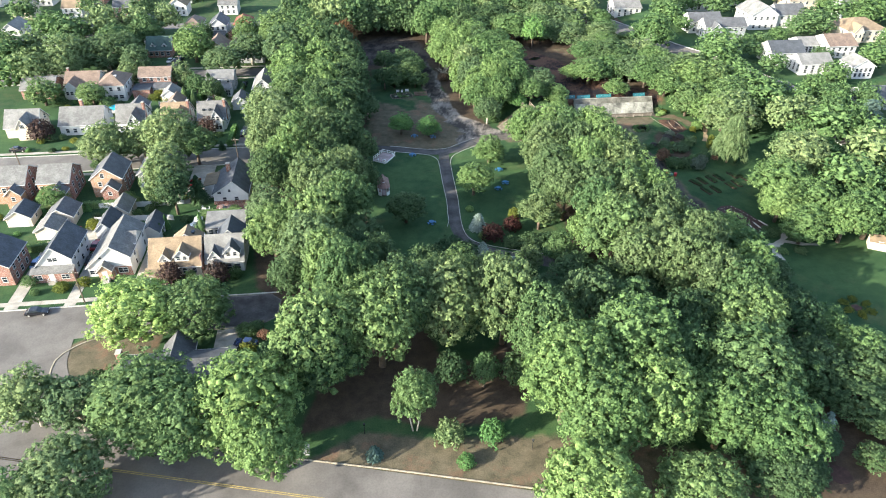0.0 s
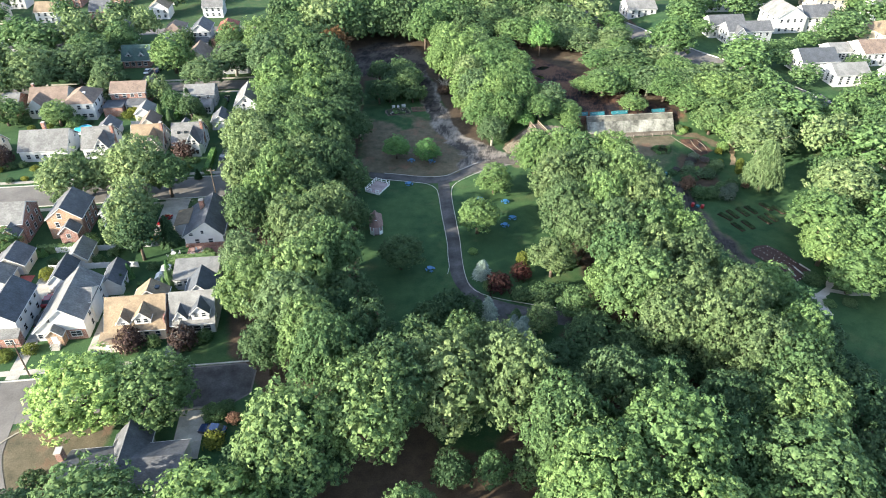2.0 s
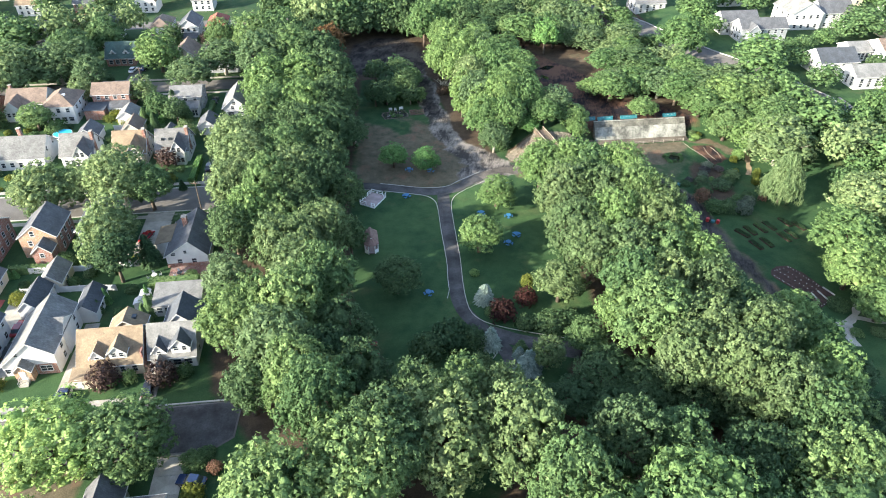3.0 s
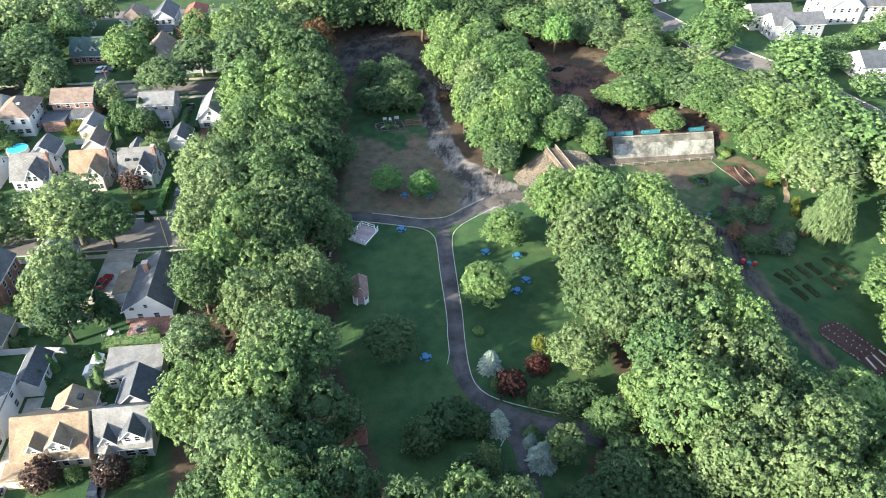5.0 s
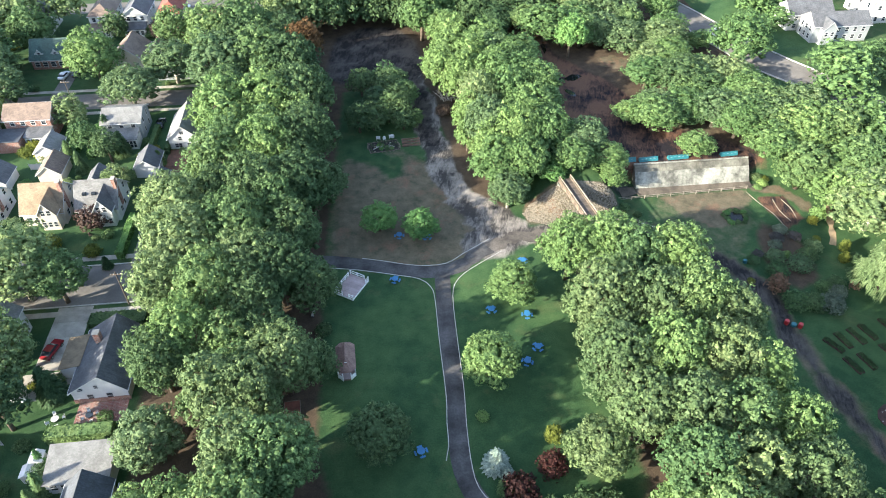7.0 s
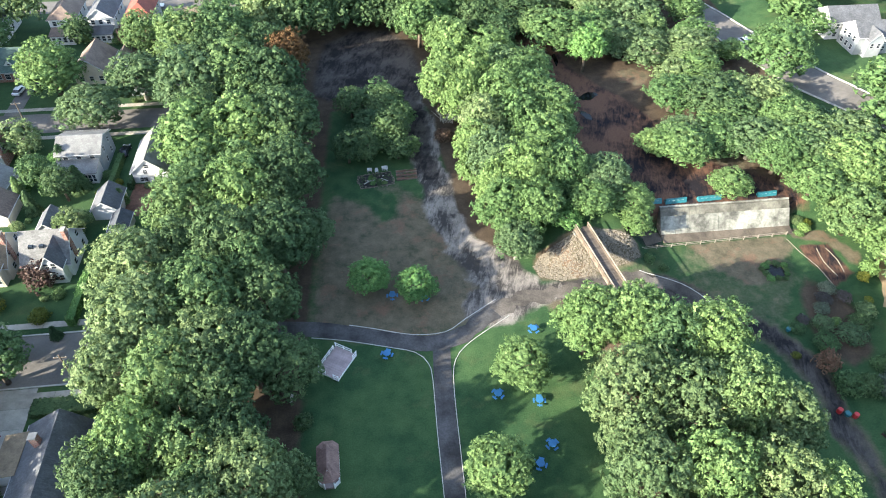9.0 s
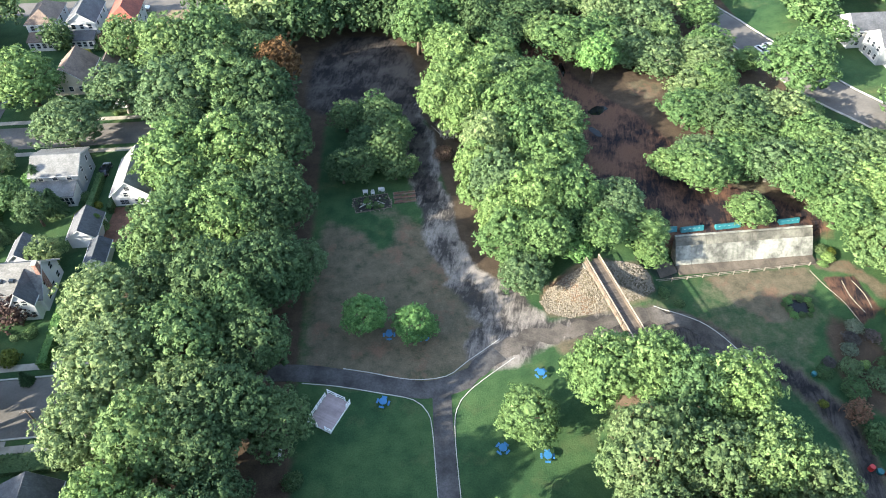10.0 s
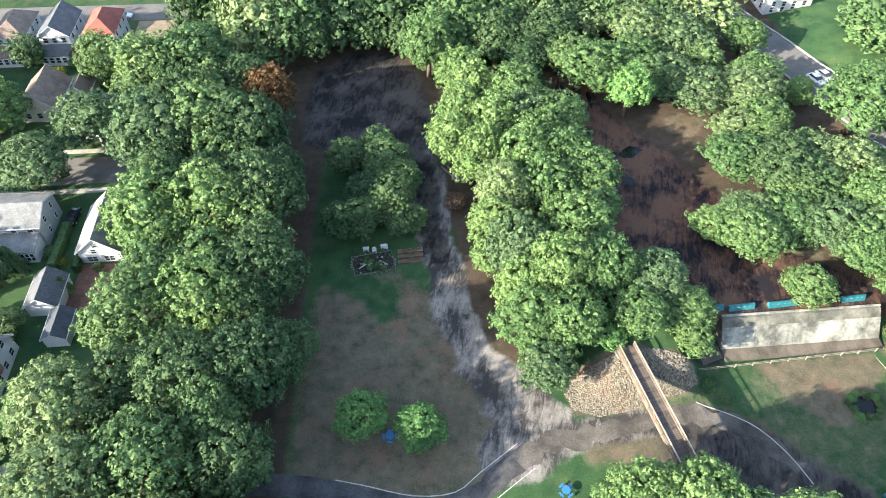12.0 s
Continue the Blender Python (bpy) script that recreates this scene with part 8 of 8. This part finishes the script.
# ---- street things ----
def car(x, y, rz, paint, label, z=0.0):
    c = thing("car", label, "car", x, y, z, rz, "parked cars")
    body = [(-2.25, 0.35), (2.25, 0.35), (2.28, 0.75), (1.5, 0.92), (-1.95, 0.98), (-2.28, 0.8)]
    cabin = [(1.05, 0.9), (0.35, 1.42), (-1.2, 1.45), (-1.85, 0.95)]
    bm = prism(body, -0.88, 0.88, "y")
    bmesh.ops.bevel(bm, geom=bm.edges[:], offset=0.07, segments=2, affect="EDGES")
    part("body", bm, paint, c)
    bm = prism(cabin, -0.74, 0.74, "y")
    bmesh.ops.bevel(bm, geom=bm.edges[:], offset=0.05, segments=1, affect="EDGES")
    part("glasshouse", bm, PANE, c)
    part("roof", box(-1.15, 0.3, -0.72, 0.72, 1.42, 1.5, 0.03), paint, c)
    for wx in (-1.4, 1.4):
        for wy in (-0.84, 0.84):
            bm = bmesh.new()
            tube(bm, (wx, wy - 0.11, 0.33), (wx, wy + 0.11, 0.33), 0.33, 0.33, 14)
            w = part("wheel", bm, TYRE, c)
            bm = bmesh.new()
            tube(bm, (wx, wy - 0.118, 0.33), (wx, wy + 0.118, 0.33), 0.19, 0.19, 10)
            part("rim", bm, KERB, w)
    for wy in (-0.6, 0.6):
        part("headlight", box(2.18, 2.3, wy - 0.16, wy + 0.16, 0.6, 0.74, 0.02), WHITE, c)
        part("rear_light", box(-2.3, -2.2, wy - 0.16, wy + 0.16, 0.66, 0.8, 0.02), ROOF_RED, c)


def lacquer(name, color):
    m = plain(name, color, 0.25, 0.08, 0.8, 5.0, 0.0)
    m.node_tree.nodes["Principled BSDF"].inputs["Coat Weight"].default_value = 0.6
    return m


BLACK_CAR, NAVY_CAR, RED_CAR, WHITE_CAR, BLUE_CAR, SILVER_CAR = (lacquer(n, c) for n, c in (("paint_black", (0.012, 0.014, 0.018)), ("paint_navy", (0.015, 0.03, 0.08)), ("paint_red", (0.22, 0.010, 0.016)), ("paint_white", (0.75, 0.75, 0.76)), ("paint_blue", (0.08, 0.18, 0.38)), ("paint_silver", (0.42, 0.43, 0.45))))
car(-67.4, 113.8, 2, BLACK_CAR, "black saloon car parked at the kerb")
car(-49.2, 118.8, 84, NAVY_CAR, "dark blue car on a driveway")
car(-24.0, 99.6, 165, NAVY_CAR, "dark navy car on a driveway")
car(-45.2, 165.8, 74, RED_CAR, "dark red car on a wide driveway")
car(-62.6, 137.6, 88, RED_CAR, "red car in a back yard")
car(-62.0, 131.6, 90, BLACK_CAR, "black car on a side driveway")
car(-73.6, 131.6, 88, BLUE_CAR, "blue car on a side driveway")
car(-34.6, 119.6, 90, BLACK_CAR, "black car on a driveway")
car(-71.8, 266.4, 80, WHITE_CAR, "white car on a driveway")
car(-68.4, 267.4, 80, NAVY_CAR, "dark blue car on a driveway")
car(-35.8, 196.4, 90, BLACK_CAR, "black car on a narrow driveway")
car(-93.6, 172.6, 2, WHITE_CAR, "white car parked behind a brick house")
car(-100.0, 191.2, 4, BLACK_CAR, "black car parked on the middle street")
car(-40.4, 238.4, 88, BLACK_CAR, "black car between two houses")
car(-84.6, 250.2, 2, SILVER_CAR, "silver car parked on the far street")
car(-46.6, 311.0, 2, WHITE_CAR, "white car parked on the far street")
car(119.4, 265.6, -72, SILVER_CAR, "silver car parked among trees", terrain(119.4, 265.6))
car(117.2, 265.0, -72, WHITE_CAR, "white car parked among trees", terrain(117.2, 265.0))


def utility_pole(x, y, h=8.5, rz=0):
    p = thing("utility_pole", "dark timber utility pole with a crossarm", "pole", x, y, 0, rz)
    bm = bmesh.new()
    tube(bm, (0, 0, -0.3), (0, 0, h), 0.15, 0.1, 8)
    part("pole", bm, BARK, p)
    part("crossarm", box(-1.0, 1.0, -0.06, 0.06, h - 0.7, h - 0.56), BARK, p)
    for k in (-0.9, -0.35, 0.35, 0.9):
        bm = bmesh.new()
        tube(bm, (k, 0, h - 0.56), (k, 0, h - 0.36), 0.05, 0.03, 6)
        part("insulator", bm, WHITE, p)


for x, y in ((-59.0, 116.4), (-34.6, 175.9), (-93.0, 176.0), (-64.0, 248.4)):
    utility_pole(x, y)


def street_lamp(x, y):
    p = thing("street_lamp", "short black lantern post on the verge", "lamp", x, y)
    bm = bmesh.new()
    tube(bm, (0, 0, -0.2), (0, 0, 2.1), 0.07, 0.05, 8)
    part("post", bm, METAL, p)
    bm = bmesh.new()
    tube(bm, (0, 0, 2.1), (0, 0, 2.5), 0.13, 0.19, 8)
    part("lantern", bm, PANE, p)
    bm = bmesh.new()
    tube(bm, (0, 0, 2.5), (0, 0, 2.7), 0.22, 0.03, 8)
    part("cap", bm, METAL, p)


for x, y, turn in ((15.7, 225.6, 96), (17.8, 226.2, 84)):
    ch = thing("garden_chair", "white slatted garden chair beside a rock garden", "chair", x, y, 0.15, turn, "rock garden chairs")
    for k in range(4):
        part("seat_slat", box(-0.3 + 0.15 * k, -0.17 + 0.15 * k, -0.3, 0.3, 0.38, 0.41), WHITE, ch)
        part("back_slat", box(0.28, 0.32, -0.3 + 0.155 * k, -0.17 + 0.155 * k, 0.4, 1.0), WHITE, ch)
    for ly in (-0.36, 0.32):
        part("armrest", box(-0.3, 0.32, ly - 0.03, ly + 0.07, 0.6, 0.64), WHITE, ch)
        for lx in (-0.28, 0.26):
            part("leg", box(lx - 0.03, lx + 0.03, ly, ly + 0.05, 0, 0.6), WHITE, ch)
rnd = random.Random(19)
pile = thing("brush_pile", "pile of pale dead branches at the wood's edge", "branches", 33.6, 243.6)
for k in range(34):
    a, reach = rnd.uniform(0.2, 2.6), rnd.uniform(1.6, 4.2)
    bm = bmesh.new()
    foot = Vector((rnd.uniform(-1.8, 2.4), rnd.uniform(-1.2, 1.6), rnd.uniform(0, 0.5)))
    tip = foot + Vector((math.cos(a) * reach, math.sin(a) * reach, rnd.uniform(0.4, 2.4)))
    tube(bm, foot, tip, 0.09, 0.03, 5)
    fork = foot.lerp(tip, 0.55)
    tube(bm, fork, fork + Vector((rnd.uniform(-1, 1), rnd.uniform(-0.6, 1), rnd.uniform(0.2, 0.9))), 0.045, 0.015, 4)
    part("branch", bm, PALE_BARK, pile)
street_lamp(-1.7, 75.3)
street_lamp(25.7, 68.9)
s = thing("gate_pier", "pale stone gate pier at the road's edge", "pier", -11.2, 72.4)
part("shaft", box(-0.45, 0.45, -0.45, 0.45, -0.1, 1.5, 0.03), KERB, s)
part("cap", box(-0.55, 0.55, -0.55, 0.55, 1.5, 1.66, 0.03), KERB, s)
s = thing("bench", "low weathered park bench beneath trees", "bench", -0.4, 169.6, 0, 84)
for k in range(3):
    part("slat", box(-0.8, 0.8, -0.22 + 0.16 * k, -0.09 + 0.16 * k, 0.42, 0.46), KERB, s)
for k in (-0.65, 0.65):
    part("leg", box(k - 0.05, k + 0.05, -0.2, 0.22, 0, 0.42), METAL, s)
p = thing("swimming_pool", "round blue above-ground swimming pool in a back yard", "pool", -80.2, 219.6)
bm = bmesh.new()
bmesh.ops.create_cone(bm, cap_ends=True, segments=24, radius1=2.6, radius2=2.6, depth=1.0, matrix=Matrix.Translation((0, 0, 0.5)))
part("wall", bm, WHITE, p)
bm = bmesh.new()
bmesh.ops.create_cone(bm, cap_ends=True, segments=24, radius1=2.45, radius2=2.45, depth=0.02, matrix=Matrix.Translation((0, 0, 1.02)))
part("water", bm, POOL, p)
for x, y, r in ((-40.4, 151.2, 1.2), (-35.2, 151.4, 1.1)):
    t = thing("garden_table", "round garden table with pale chairs", "table", x, y)
    bm = bmesh.new()
    bmesh.ops.create_cone(bm, cap_ends=True, segments=16, radius1=0.6, radius2=0.6, depth=0.05, matrix=Matrix.Translation((0, 0, 0.73)))
    part("tabletop", bm, PANE if x > -38 else WHITE, t)
    bm = bmesh.new()
    tube(bm, (0, 0, 0), (0, 0, 0.72), 0.05, 0.05, 8)
    part("pedestal", bm, METAL, t)
    for k in range(4):
        m = Matrix.Rotation(1.57 * k + 0.4, 4, "Z") @ Matrix.Translation((r, 0, 0))
        ch = thing("garden_chair", "pale garden chair at a round table", "chair", x, y, 0, 0, "garden chairs")
        ch.matrix_basis = pose(x, y, 0) @ m
        part("seat", box(-0.24, 0.24, -0.24, 0.24, 0.4, 0.45, 0.01), WHITE, ch)
        part("backrest", box(0.2, 0.26, -0.24, 0.24, 0.45, 0.9, 0.01), WHITE, ch)
        for lx in (-0.2, 0.2):
            for ly in (-0.2, 0.2):
                part("leg", box(lx - 0.02, lx + 0.02, ly - 0.02, ly + 0.02, 0, 0.4), WHITE, ch)
for pts, label in (([(-78, 155.6), (-56, 155.0), (-46, 155.4)], "white board fence between back yards"), ([(-66, 148.4), (-52, 148.2), (-47, 147.6)], "white board fence between back yards"), ([(-66.6, 221.6), (-61, 221.6)], "white board fence of a back yard")):
    f = thing("fence", label, "fence")
    for (ax, ay), (bx, by) in zip(pts, pts[1:]):
        L = math.hypot(bx - ax, by - ay)
        q = Matrix.Translation((ax, ay, 0)) @ Vector((bx - ax, by - ay, 0)).to_track_quat("X", "Z").to_matrix().to_4x4()
        n = max(1, round(L / 2.2))
        for i in range(n):
            bm = bmesh.new()
            add_box(bm, L * i / n + 0.06, L * (i + 1) / n - 0.06, -0.02, 0.02, 0.1, 1.6, q)
            part("panel", bm, WHITE, f)
            bm = bmesh.new()
            add_box(bm, L * i / n - 0.06, L * i / n + 0.06, -0.06, 0.06, -0.2, 1.75, q)
            part("post", bm, WHITE, f)


def garden_hut(x, y, rz):
    h = thing("garden_hut", "small garden hut with a tan roof", "hut", x, y, 0, rz)
    block(h, -2.2, 2.2, -1.6, 1.6, 2.2, 3.4, "x", CREAM, ROOF_TAN, over=0.3)
    door(h, 0.0, -1.6)


garden_hut(122.4, 117.6, -30)


def settle(ob):
    """Brings the base of a thing under its parts, which stay where they are."""
    pts = [m.matrix_basis @ Vector(c) for m in ob.children if m.type == "MESH" for c in m.bound_box]
    if not pts:
        return
    low, high = (Vector([f(p[i] for p in pts) for i in range(3)]) for f in (min, max))
    c = Vector(((low.x + high.x) / 2, (low.y + high.y) / 2, 0))
    if c.length < 10:
        return
    ob.matrix_basis = ob.matrix_basis @ Matrix.Translation(c)
    for m in ob.children:
        if m.type == "MESH" and m.data.users == 1 and not m.children and m.matrix_basis.translation.length < 1e-6:
            m.data.transform(Matrix.Translation(-c))
        else:
            m.matrix_basis = Matrix.Translation(-c) @ m.matrix_basis


for ob in [o for o in scene.objects if o.type == "EMPTY" and o.parent is None]:
    settle(ob)
